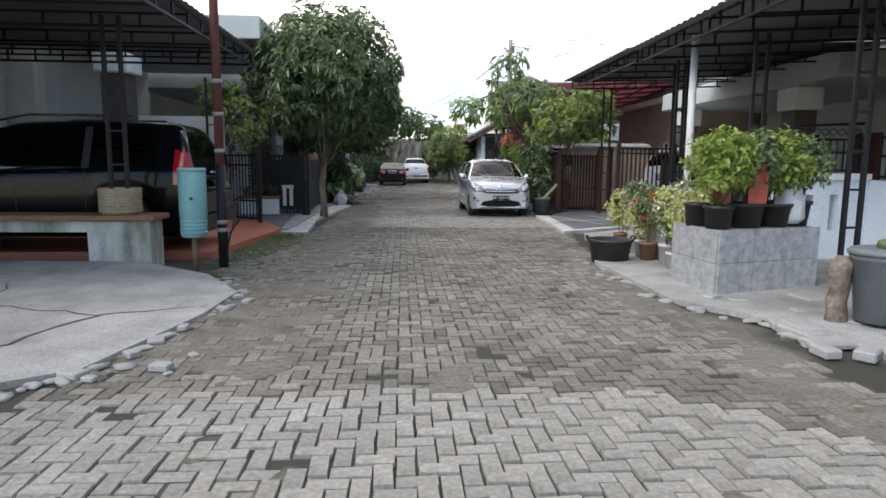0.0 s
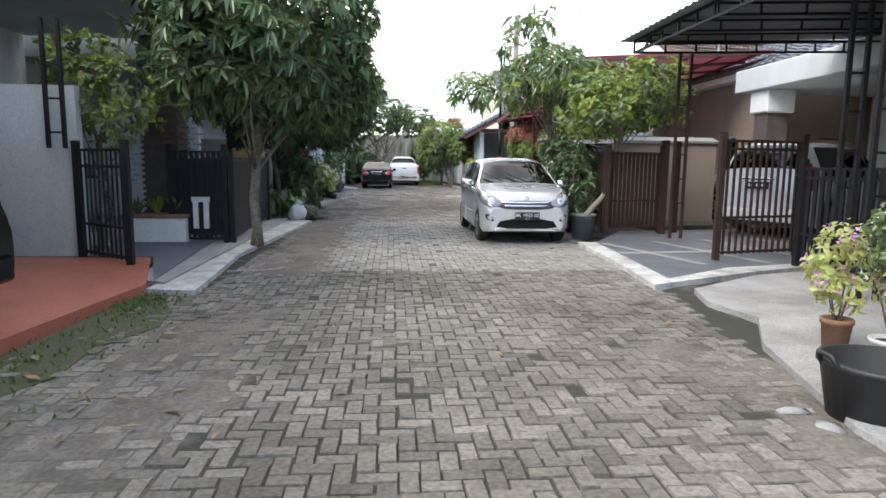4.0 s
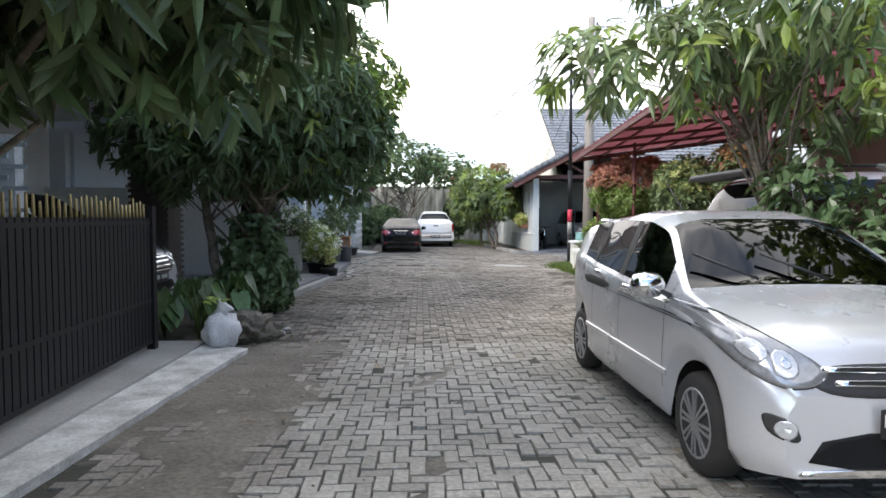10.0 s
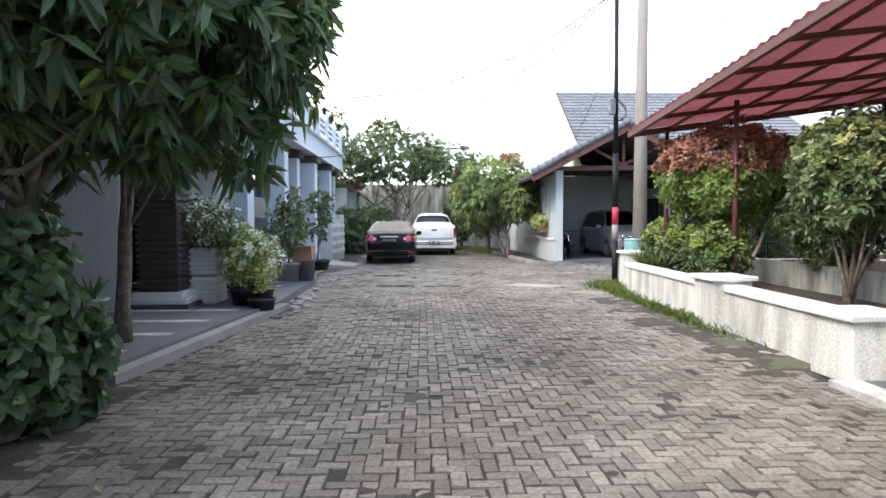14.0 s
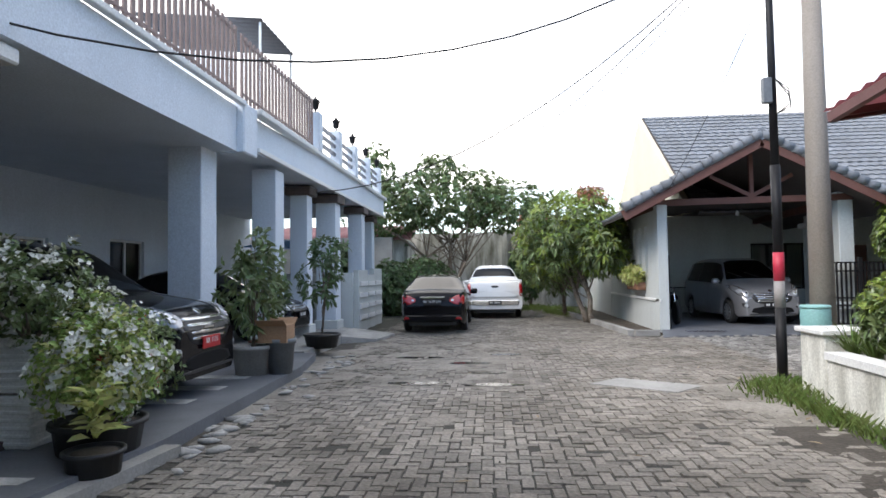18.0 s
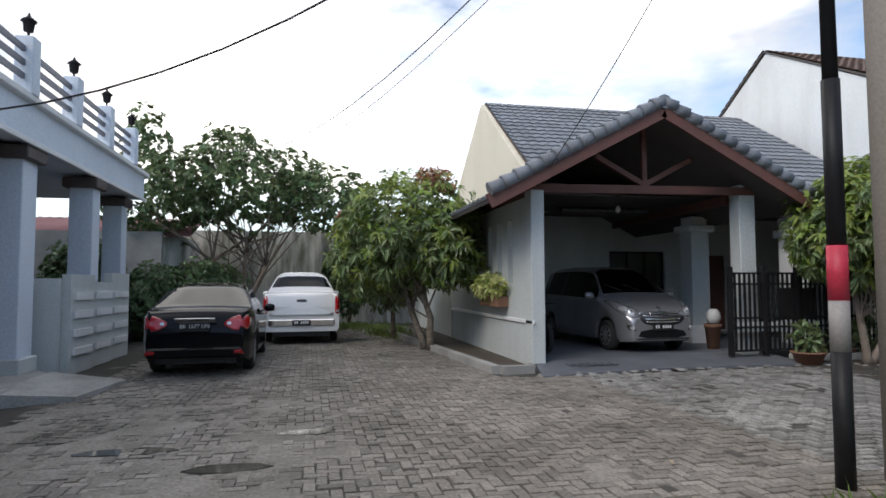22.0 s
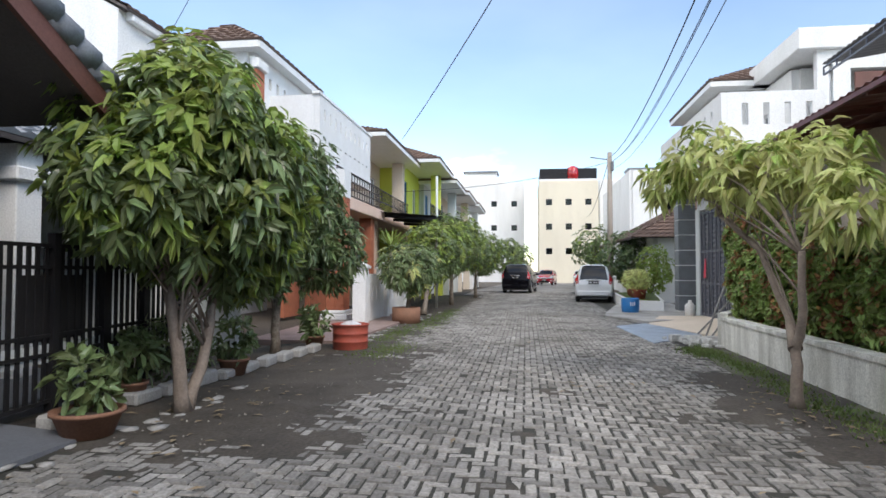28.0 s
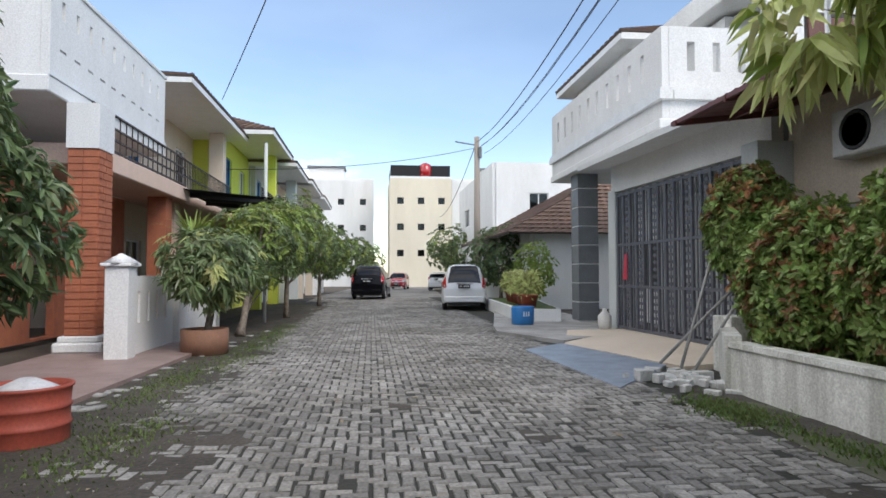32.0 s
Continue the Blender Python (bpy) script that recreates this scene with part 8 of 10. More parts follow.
tree((3.35, 18.3, 0.05), "slender tree with long drooping leaves behind the fence", [([(3.5, 18.2, 0.05), (3.3, 18.3, 1.2), (3.0, 18.4, 2.3)], 0.07, 0.05)], [(1.9, 18.3, 3.05, 1.2, 1.0, 0.42), (3.0, 18.4, 3.5, 0.9, 0.9, 0.6), (2.35, 18.5, 4.1, 0.5, 0.5, 0.75), (3.9, 18.1, 3.0, 1.0, 1.0, 0.7), (2.9, 18.6, 4.6, 0.35, 0.35, 0.4), (2.8, 17.0, 3.45, 0.65, 0.65, 0.35)], 500, "leaf_mid", "leaf_light", 0.18, 0.26, 0.055, 7, 1.0, seed=6, name="fruit_tree", limbs=22, shell=0.3, gap=0.42)
tree((3.15, 15.5, 0.0), "small crooked tree with pale green leaves in a grey tub", [([(2.98, 15.3, 0.4), (3.25, 15.45, 0.65), (3.55, 15.55, 0.95), (3.6, 15.7, 1.35), (3.75, 15.75, 1.8)], 0.055, 0.04)], [(3.9, 15.85, 2.65, 1.25, 1.0, 0.62), (3.3, 15.7, 2.4, 0.9, 0.8, 0.5), (4.4, 15.9, 2.9, 0.7, 0.7, 0.55)], 520, "leaf_mid", "leaf_light", 0.4, 0.13, 0.06, 8, 0.3, "bark_pale", seed=7, name="small_tree", limbs=20, shell=0.25, gap=0.35, high_young=True)
shrub((3.0, 16.3, 0.0), "dark leafy shrub between the car and the fence", [(3.1, 16.4, 1.0, 0.4, 0.8, 0.7), (3.2, 17.6, 1.3, 0.4, 0.7, 0.8)], 330, "leaf_dark", 0.17, 0.06, 6, 0.5, seed=8)
tree((-1.8, 47.0, 0.0), "wide spreading tree with open branches at the dead end", [([(-1.6, 46.9, 0), (-1.5, 47.0, 0.9), (-1.0, 47.0, 2.0)], 0.1, 0.07), ([(-1.9, 47.0, 0), (-2.2, 47.0, 1.2), (-2.6, 47.1, 2.2)], 0.09, 0.065), ([(-1.8, 47.2, 0), (-1.7, 47.3, 1.5), (-1.6, 47.4, 2.8)], 0.08, 0.06)], [(-1.8, 47.2, 4.6, 2.6, 1.8, 1.35), (0.6, 47.0, 4.2, 1.8, 1.5, 1.0), (-4.2, 47.2, 4.2, 1.8, 1.6, 1.3), (-4.6, 47.4, 5.8, 0.7, 0.7, 1.2), (-2.2, 47.4, 5.7, 0.9, 0.8, 0.8)], 1900, "leaf_dark", "leaf_mid", 0.4, 0.19, 0.085, 8, 0.35, seed=9, name="broadleaf_tree", limbs=44, shell=0.3, gap=0.5, high_young=True)
shrub((-3.6, 45.2, 0.0), "dark overgrown shrubs beside the dead end", [(-3.7, 45.0, 1.0, 0.8, 1.4, 1.0), (-2.6, 46.2, 1.1, 1.0, 0.9, 1.1), (-5.5, 45.2, 1.4, 1.0, 1.0, 1.2)], 1500, "leaf_dark", 0.19, 0.09, 7, 0.4, seed=10, name="overgrown_shrub")
shrub((1.7, 49.3, 0.0), "rusty-leaved shrub against the end wall", [(1.9, 49.4, 3.3, 0.7, 0.5, 1.2), (1.6, 49.3, 1.6, 0.8, 0.5, 1.2)], 700, "leaf_dark", 0.17, 0.08, 7, 0.4, tips="leaf_brownred", tip_share=0.4, seed=11)
tree((2.95, 40.5, 0.03), "rounded mango tree beside the corner house", [([(2.95, 40.5, 0.02), (2.9, 40.5, 0.7), (2.75, 40.6, 1.3)], 0.08, 0.06), ([(2.85, 40.7, 0.02), (2.6, 40.9, 0.8), (2.4, 41.0, 1.4)], 0.08, 0.06)], [(2.55, 40.8, 2.7, 1.55, 1.5, 1.25), (3.2, 40.0, 2.3, 0.8, 0.8, 0.9), (1.9, 41.4, 2.2, 1.1, 1.1, 1.0)], 1300, "leaf_mid", "leaf_light", 0.28, 0.22, 0.055, 8, 0.7, seed=12, limbs=20, shell=0.35, gap=0.1, high_young=True)
shrub((3.0, 40.3, 3.4), "rusty young shoots on top of the mango tree", [(3.05, 40.4, 3.75, 0.4, 0.4, 0.22)], 40, "leaf_brownred", 0.18, 0.05, 8, 0.6, name="young_shoot", category="foliage", stem=0.01)
tree((2.5, 43.8, 0.03), "leafy mango sapling behind", [([(2.55, 43.8, 0.02), (2.5, 43.8, 1.2)], 0.07, 0.05)], [(2.3, 43.9, 2.1, 1.3, 1.2, 1.2)], 480, "leaf_mid", "leaf_light", 0.1, 0.22, 0.05, 8, 0.7, seed=13, limbs=10, shell=0.35, gap=0.1)
shrub((4.0, 38.9, 1.2), "yellow-green bougainvillea in a wall box", [(3.85, 39.0, 1.4, 0.25, 0.75, 0.22)], 130, "leaf_yellow", 0.12, 0.05, 6, 0.3, seed=14, tips="leaf_light")
tree((9.93, 36.2, 0.02), "mango tree with a pale forked trunk at the street edge", [([(9.9, 36.2, 0), (9.8, 36.2, 0.6), (9.75, 36.3, 1.3)], 0.075, 0.05), ([(9.95, 36.2, 0), (10.25, 36.15, 0.6), (10.5, 36.2, 1.2)], 0.065, 0.045)], [(10.15, 36.3, 2.35, 1.4, 1.2, 1.0), (9.6, 36.0, 2.75, 0.8, 0.7, 0.75), (10.95, 36.3, 1.9, 0.9, 0.85, 0.8), (10.3, 36.2, 3.25, 0.5, 0.5, 0.45), (11.2, 36.2, 2.7, 0.5, 0.5, 0.45), (9.0, 36.1, 2.1, 0.5, 0.5, 0.5)], 1900, "leaf_mid", "leaf_light", 0.36, 0.2, 0.055, 8, 0.75, "bark_pale", seed=15, limbs=20, shell=0.35, gap=0.08, high_young=True, fruit=3)
tree((14.1, 37.0, 0.02), "dark green mango tree behind the red tub", [([(14.1, 37.0, 0), (14.1, 37.0, 0.6), (14.2, 37.0, 1.2)], 0.08, 0.06)], [(14.3, 36.9, 2.5, 1.4, 0.9, 1.35), (15.2, 36.5, 1.75, 0.75, 0.7, 0.7), (13.4, 36.9, 2.0, 0.9, 0.7, 0.9)], 1300, "leaf_mid", "leaf_dark", 0.3, 0.19, 0.045, 8, 0.6, seed=16, limbs=12, shell=0.35, gap=0.1, fruit=2)
shrub((11.0, 36.9, 0.02), "low green shrub beside the gate", [(11.1, 37.0, 0.5, 0.5, 0.35, 0.4)], 140, "leaf_mid", 0.12, 0.02, 7, 0.1, seed=17)
tree((10.95, 30.1, 0.02), "young mango tree with yellow-green drooping leaves", [([(10.95, 30.1, 0), (10.93, 30.1, 0.35), (10.95, 30.1, 0.62), (10.75, 30.1, 1.0), (10.65, 30.15, 1.6)], 0.065, 0.035), ([(10.96, 30.1, 0.6), (11.25, 30.05, 0.9), (11.75, 30.15, 1.65), (12.1, 30.5, 2.1)], 0.055, 0.03)], [(11.0, 29.8, 2.6, 0.45, 0.4, 0.35), (11.4, 30.3, 2.5, 0.45, 0.45, 0.32), (11.9, 29.9, 2.6, 0.5, 0.45, 0.33), (12.4, 30.2, 2.6, 0.45, 0.4, 0.26), (12.5, 31.0, 2.6, 0.36, 0.3, 0.25), (11.95, 30.7, 2.8, 0.45, 0.4, 0.32), (10.5, 29.8, 2.1, 0.35, 0.35, 0.3)], 290, "leaf_yellow", "leaf_light", 0.2, 0.22, 0.055, 8, 1.1, "bark_pale", seed=18, limbs=18, shell=0.3, gap=0.2)
tree((20.5, 36.0, 0.0), "leaning young mango tree in a concrete ring", [([(20.55, 36.0, 0.1), (20.75, 36.0, 0.6), (21.0, 36.0, 1.2)], 0.07, 0.05)], [(21.0, 36.0, 1.55, 1.15, 0.85, 0.6), (20.4, 36.0, 1.3, 0.7, 0.6, 0.45)], 380, "leaf_mid", "leaf_yellow", 0.15, 0.2, 0.045, 8, 0.8, seed=19, limbs=14, shell=0.3, gap=0.3)
tree((23.4, 36.0, 0.0), "green street tree with bent stems", [([(23.3, 36.0, 0), (23.8, 36.0, 0.6), (24.2, 36.0, 1.3)], 0.08, 0.06), ([(23.6, 36.1, 0), (24.4, 36.1, 0.5), (25.2, 36.0, 1.3)], 0.07, 0.05)], [(25.0, 36.0, 2.0, 1.6, 1.1, 0.95), (26.8, 35.9, 2.4, 1.3, 1.0, 0.9)], 700, "leaf_mid", "leaf_light", 0.25, 0.2, 0.05, 8, 0.6, seed=20, limbs=14, shell=0.35, gap=0.2, high_young=True)
tree((29.0, 35.8, 0.0), "green street tree before the houses", [([(29, 35.8, 0), (29, 35.8, 1.5)], 0.08, 0.06)], [(29.4, 35.7, 2.6, 1.7, 1.1, 1.2), (31.8, 35.4, 2.4, 1.4, 1.0, 1.0)], 700, "leaf_mid", "leaf_light", 0.25, 0.2, 0.05, 8, 0.6, seed=21, limbs=12, shell=0.35, gap=0.2, high_young=True)
tree((36.0, 35.4, 0.0), "leafy street tree farther down", [([(36, 35.4, 0), (36, 35.4, 1.4)], 0.08, 0.06)], [(36.2, 35.3, 2.4, 1.6, 1.2, 1.1), (39.0, 35.2, 2.2, 1.4, 1.0, 1.0)], 520, "leaf_mid", "leaf_light", 0.2, 0.2, 0.06, 8, 0.6, seed=22, limbs=8, shell=0.35)
tree((36.5, 27.6, 0.0), "dark round tree across the street", [([(36.5, 27.6, 0), (36.5, 27.6, 1.4)], 0.1, 0.07)], [(36.5, 27.6, 2.2, 1.9, 1.3, 1.3), (40.5, 27.5, 2.0, 1.6, 1.2, 1.2)], 620, "leaf_dark", "leaf_mid", 0.3, 0.2, 0.07, 8, 0.4, seed=23, limbs=8, shell=0.35)
shrub((31.5, 27.6, 0.42), "bright green round shrub on the lawn", [(31.6, 27.4, 1.5, 0.9, 0.7, 1.0)], 320, "leaf_light", 0.14, 0.06, 6, 0.3, seed=24)
tree((58, 27, 0), "green tree far down the street", [([(58, 27, 0), (58, 27, 2)], 0.12, 0.08)], [(58, 27, 3.4, 2.4, 2.0, 1.8), (63, 26.0, 3.0, 2.0, 1.6, 1.5)], 480, "leaf_mid", "leaf_light", 0.2, 0.3, 0.1, 7, 0.4, seed=25, limbs=6, shell=0.35)
tree((55, 34.4, 0), "far street tree by the houses", [([(55, 34.4, 0), (55, 34.4, 1.6)], 0.1, 0.08)], [(55, 34.4, 2.6, 2.2, 1.3, 1.4), (60, 33.4, 2.4, 1.8, 1.2, 1.2)], 420, "leaf_mid", "leaf_light", 0.2, 0.3, 0.1, 7, 0.4, seed=26, limbs=6, shell=0.35)
tree((-4.7, 13.25, 0.1), "small bright-leaved tree over the boundary wall", [([(-4.75, 13.2, 0.1), (-4.7, 13.2, 1.6)], 0.04, 0.03)], [(-4.55, 13.1, 2.2, 0.75, 0.6, 0.55), (-4.9, 13.2, 2.75, 0.5, 0.45, 0.35)], 240, "leaf_mid", "leaf_light", 0.4, 0.12, 0.05, 7, 0.2, seed=27, name="small_tree", limbs=10, gap=0.3)

# red-tipped hedges
def ball_shrub(x, y, z0, zc, r, rz, seed, tips="leaf_red", share=0.35, count=420, label="clipped shrub with red young leaves", leaf="leaf_mid"):
    return shrub((x, y, z0), label, [(x, y, zc, r, r, rz)], int(count * 1.7), leaf, 0.1, 0.04, 9, 0.15, tips=tips, tip_share=share, stem=0.03, seed=seed, shell=0.55, gap=0.0, name="clipped_shrub")
ball_shrub(4.8, 27.2, 0.32, 2.2, 1.1, 0.78, 41, tips="leaf_brownred", share=0.62, count=1000, leaf="leaf_hedge")
ball_shrub(4.8, 24.15, 0.32, 1.95, 0.62, 0.68, 42, tips="leaf_yellow", share=0.3, count=700, label="clipped green shrub with yellow tips")
ball_shrub(5.2, 22.4, 0.32, 2.25, 0.6, 0.6, 43, count=500)
ball_shrub(5.8, 26.0, 0.32, 1.5, 0.7, 0.8, 44, tips="leaf_mid", count=400, label="dark green shrub in the bed")
for k, (y, zc, r) in enumerate(((27.6, 0.95, 0.5), (28.5, 1.0, 0.45), (26.6, 0.9, 0.45))):
    ball_shrub(4.35, y, 0.32, zc, r, r * 0.9, 45 + k, tips="leaf_light", count=320, label="low green shrub behind the garden wall")
for k in range(4):
    blades("spider_plant", (4.0, 27.9 + k * 0.38, 0.5), "long-bladed green plant spilling over the wall", 46, 0.6, 0.022, M["grass"], seed=60 + k, spread=0.9, arch=0.7)
for k, (x, y, zc, r, rz, lbl) in enumerate(((15.8, 28.62, 1.2, 0.85, 0.85, "broad clipped bush with orange young leaves"), (14.25, 28.66, 1.3, 0.75, 0.9, "clipped bush with orange young leaves by the wall"), (12.75, 28.7, 1.2, 0.7, 0.75, "clipped green bush under the awning"), (11.3, 28.7, 1.1, 0.7, 0.7, "clipped green bush under the awning"))):
    shrub((x, y, 0.35), lbl, [(x, y, zc, r, 0.55, rz)], 1150, "leaf_hedge", 0.1, 0.042, 9, 0.1, tips="leaf_red", tip_share=0.2, stem=0.03, seed=51 + k, shell=0.6, gap=0.0, high=False, name="clipped_bush", category="hedge")
shrub((17.3, 28.3, 0.35), "tall clipped shrub with orange-red tips", [(17.3, 28.3, 1.95, 0.55, 0.5, 0.75)], 900, "leaf_hedge", 0.1, 0.042, 9, 0.1, tips="leaf_red", tip_share=0.25, stem=0.03, seed=57, shell=0.6, gap=0.0)

# ---- street furniture and small things ----
def ring_tank(at, z0, z1, r, label):
    t = thing("water_filter_tank", (at[0], at[1], z0), label, "water tank")
    h = z1 - z0
    b = B()
    lathe(b, [(r * 0.8, 0), (r * 0.94, 0.03 * h), (r * 0.94, 0.28 * h), (r, 0.3 * h), (r, 0.95 * h), (r * 0.9, h)], (at[0], at[1], z0), 20)
    part("barrel", b, M["aqua"], t)
    for k in range(4):
        b = B(); z = z0 + h * (0.06 + 0.055 * k)
        lathe(b, [(r * 0.93, 0), (r * 1.0, 0.008), (r * 1.0, 0.02), (r * 0.93, 0.028)], (at[0], at[1], z), 20); part("rib", b, M["aqua"], t)
    b = B(); lathe(b, [(r * 1.02, 0), (r * 1.04, 0.012), (r * 1.02, 0.03), (r * 0.9, 0.04)], (at[0], at[1], z1 - 0.02), 20); part("lid", b, M["aqua"], t)
    b = B(); lathe(b, [(0.02, 0), (0.02, 0.012)], (0, 0, 0), 10); b.transform(Matrix.Translation((at[0] + r * 0.2, at[1] - r - 0.002, z0 + 0.58 * h)) @ Matrix.Rotation(radians(90), 4, "X")); part("tap_hole", b, M["black_plastic"], t)
    b = B(); tube(b, [(at[0], at[1], -0.02), (at[0], at[1], z0 + 0.01)], 0.035, 8); part("foot_pipe", b, M["wood"], t)
    return t


ring_tank((-3.42, 6.55), 0.4, 1.24, 0.165, "turquoise plastic barrel on a short post")
ring_tank((4.28, 30.4), 0.14, 0.98, 0.18, "turquoise plastic barrel beside the poles")
mp = thing("meter_pole", (-3.12, 6.72, 0), "rusty brown steel pole with wires and straps", "pole")
b = B(); tube(b, [(-3.12, 6.72, -0.05), (-3.12, 6.72, 1.3)], 0.062, 10); part("pole_base", b, M["black"], mp)
b = B(); tube(b, [(-3.12, 6.72, 1.3), (-3.14, 6.74, 5.8)], 0.055, 10); part("pole_shaft", b, M["maroon_steel"], mp)
for z in (0.45, 0.55, 1.45, 1.9, 2.3):
    b = B(); tube(b, [(-3.12, 6.72, z), (-3.12, 6.72, z + 0.05)], 0.066, 10); part("strap", b, M["grey_tape"], mp)
for k in range(5):
    b = B(); tube(b, [(-3.06, 6.66, 0.95 - 0.05 * k), (-2.95 + 0.02 * k, 6.6, 0.6), (-3.05, 6.64, 0.2 + 0.05 * k)], 0.006, 5); part("loose_wire", b, M["cable"], mp)

bk = thing("wicker_basket", (-4.38, 6.75, 0.67), "round woven straw basket on the ledge", "basket")
b = B(); lathe(b, [(0.21, 0), (0.245, 0.03), (0.25, 0.3), (0.26, 0.31), (0.25, 0.33), (0.235, 0.32), (0.23, 0.05)], (-4.38, 6.75, 0.67), 24); part("basket_wall", b, M["rattan"], bk)
for k in range(7):
    b = B(); lathe(b, [(0.247, 0), (0.258, 0.012), (0.247, 0.024)], (-4.38, 6.75, 0.7 + 0.04 * k), 24); part("weave_band", b, M["rattan"], bk)

# tiled planter with pots and herbs
pb = thing("tiled_planter", (3.0, 5.1, 0), "box planter faced with patterned grey tiles", "planter")
C0, C1, C2 = Vector((2.34, 4.62, 0)), Vector((3.68, 5.05, 0)), Vector((2.3, 5.55, 0))
ex, ey = C1 - C0, C2 - C0
b = B(); prism(b, [tuple(v.to_2d()) for v in (C0 + ex * 0.01 + ey * 0.01, C1 + ey * 0.01, C1 + ey, C2 + ex * 0.01)], 0, 0.685); part("core", b, M["concrete"], pb)
for i in range(3):
    for j in range(2):
        b = B(); a = C0 + ex * (i / 3 + 0.003) - ey * 0.01; c = C0 + ex * ((i + 1) / 3 - 0.003) - ey * 0.01
        wall(b, a.to_2d(), c.to_2d(), 0.02 + j * 0.34, 0.355 + j * 0.34, 0.02); part("tile", b, M["marble"], pb)
for i in range(2):
    for j in range(2):
        b = B(); a = C0 + ey * (i / 2 + 0.003) - ex * 0.01; c = C0 + ey * ((i + 1) / 2 - 0.003) - ex * 0.01
        wall(b, a.to_2d(), c.to_2d(), 0.02 + j * 0.34, 0.355 + j * 0.34, 0.02); part("tile", b, M["marble"], pb)
rs = np.random.RandomState(77)
for k, (f, g, r, h) in enumerate(((0.1, 0.25, 0.15, 0.24), (0.38, 0.3, 0.2, 0.26), (0.66, 0.3, 0.2, 0.25), (0.9, 0.35, 0.2, 0.27), (0.05, 0.62, 0.13, 0.25), (0.5, 0.75, 0.17, 0.24), (0.85, 0.8, 0.17, 0.24))):
    p = C0 + ex * f + ey * g
    t = pot((p.x, p.y, 0.69), r, h, M["black_plastic"], "black plastic pot of bushy green herbs on the planter", 0.8, name="potted_herb")
    if k not in (4,):
        rr = np.random.RandomState(80 + k)
        pp, oo = crown_points([(p.x, p.y, 1.38, 0.32, 0.32, 0.3)], 210, rr, 0.15, 0.1)
        leaf_mesh("foliage", pp, oo, M["leaf_mid" if k % 2 else "leaf_light"], t, rr, 0.075, 0.032, 6, 0.15)
        for q in range(6):
            e = Vector(pp[rr.randint(len(pp))]); b = B(); tube(b, [(p.x, p.y, 0.9), e], [0.008, 0.003], 4); part("stem", b, M["grass"], t)
sk = thing("sack", (3.55, 5.15, 0.7), "crumpled grey plastic sack against the pots", "sack")
b = B(); lathe(b, [(0.1, 0), (0.16, 0.06), (0.15, 0.25), (0.09, 0.42), (0.12, 0.46)], (3.42, 5.2, 0.72), 9); part("sack_body", b, M["bag"], sk)
for k, (x, y, h) in enumerate(((2.75, 4.85, 0.42), (2.45, 5.0, 0.3))):
    bd = thing("roof_tile", (x, y, 0.9), "spare red clay tile leaning among the pots", "tile"); b = B(); box(b, x, y, 0.95, x + 0.2, y + 0.02, 0.95 + h, 0.005); part("tile_body", b, M["terracotta"], bd)

wp = thing("pipe_post", (4.0, 8.95, 0), "tall white pipe post with an elbow at the top", "post")
b = B(); tube(b, [(4.0, 8.95, 0), (4.0, 8.95, 3.4)], 0.06, 14); part("pipe", b, M["white_paint"], wp)
b = B(); tube(b, [(4.0, 8.95, 3.36), (4.0, 8.95, 3.5), (4.1, 8.95, 3.56)], 0.067, 14); part("elbow", b, M["white_paint"], wp)

fr = random.Random(12)
for k in range(13):
    x, y = 2.55 + 0.06 * (k % 3) + 0.3 * (k // 7), 5.85 + (k % 7) * 0.36
    r = 0.1 + 0.035 * fr.random()
    mt = M["white_plastic"] if k % 3 else M["clay"]
    t = pot((x, y, 0.05), r, 0.2 + 0.08 * fr.random(), mt, "potted flowering plant on the cement verge", 0.75, name="potted_flower")
    rr = np.random.RandomState(100 + k)
    hgt = 0.5 + 0.35 * fr.random()
    pp, oo = crown_points([(x, y, 0.05 + hgt, 0.2, 0.2, 0.28)], 90, rr, 0.1, 0.15)
    leaf_mesh("foliage", pp, oo, M["leaf_mid" if k % 2 else "leaf_yellow"], t, rr, 0.07, 0.03, 5, 0.2)
    q = rr.choice(len(pp), 22)
    leaf_mesh("blossom", pp[q] + oo[q] * 0.04, oo[q], M[("petal_pink", "petal_white", "petal_pink", "petal_red")[k % 4]], t, rr, 0.03, 0.03, 5, 0.0, 1.4)
    for j in range(4):
        e = Vector(pp[rr.randint(len(pp))]); b = B(); tube(b, [(x, y, 0.2), e], [0.008, 0.003], 4); part("stem", b, M["bark"], t)
sh = thing("bucket_stack", (2.85, 7.0, 0.6), "stacked pale plastic tubs on a stand among the flowers", "tub")
b = B(); lathe(b, [(0.16, 0), (0.2, 0.18), (0.21, 0.2)], (2.9, 6.7, 0.85), 14); part("tub", b, M["white_plastic"], sh)
b = B(); lathe(b, [(0.15, 0), (0.19, 0.2), (0.2, 0.22)], (2.95, 7.15, 0.8), 14); part("tub", b, M["bag"], sh)
b = B(); box(b, 2.7, 6.4, 0.05, 3.15, 7.4, 0.8, 0.02); part("stand", b, M["concrete"], sh)

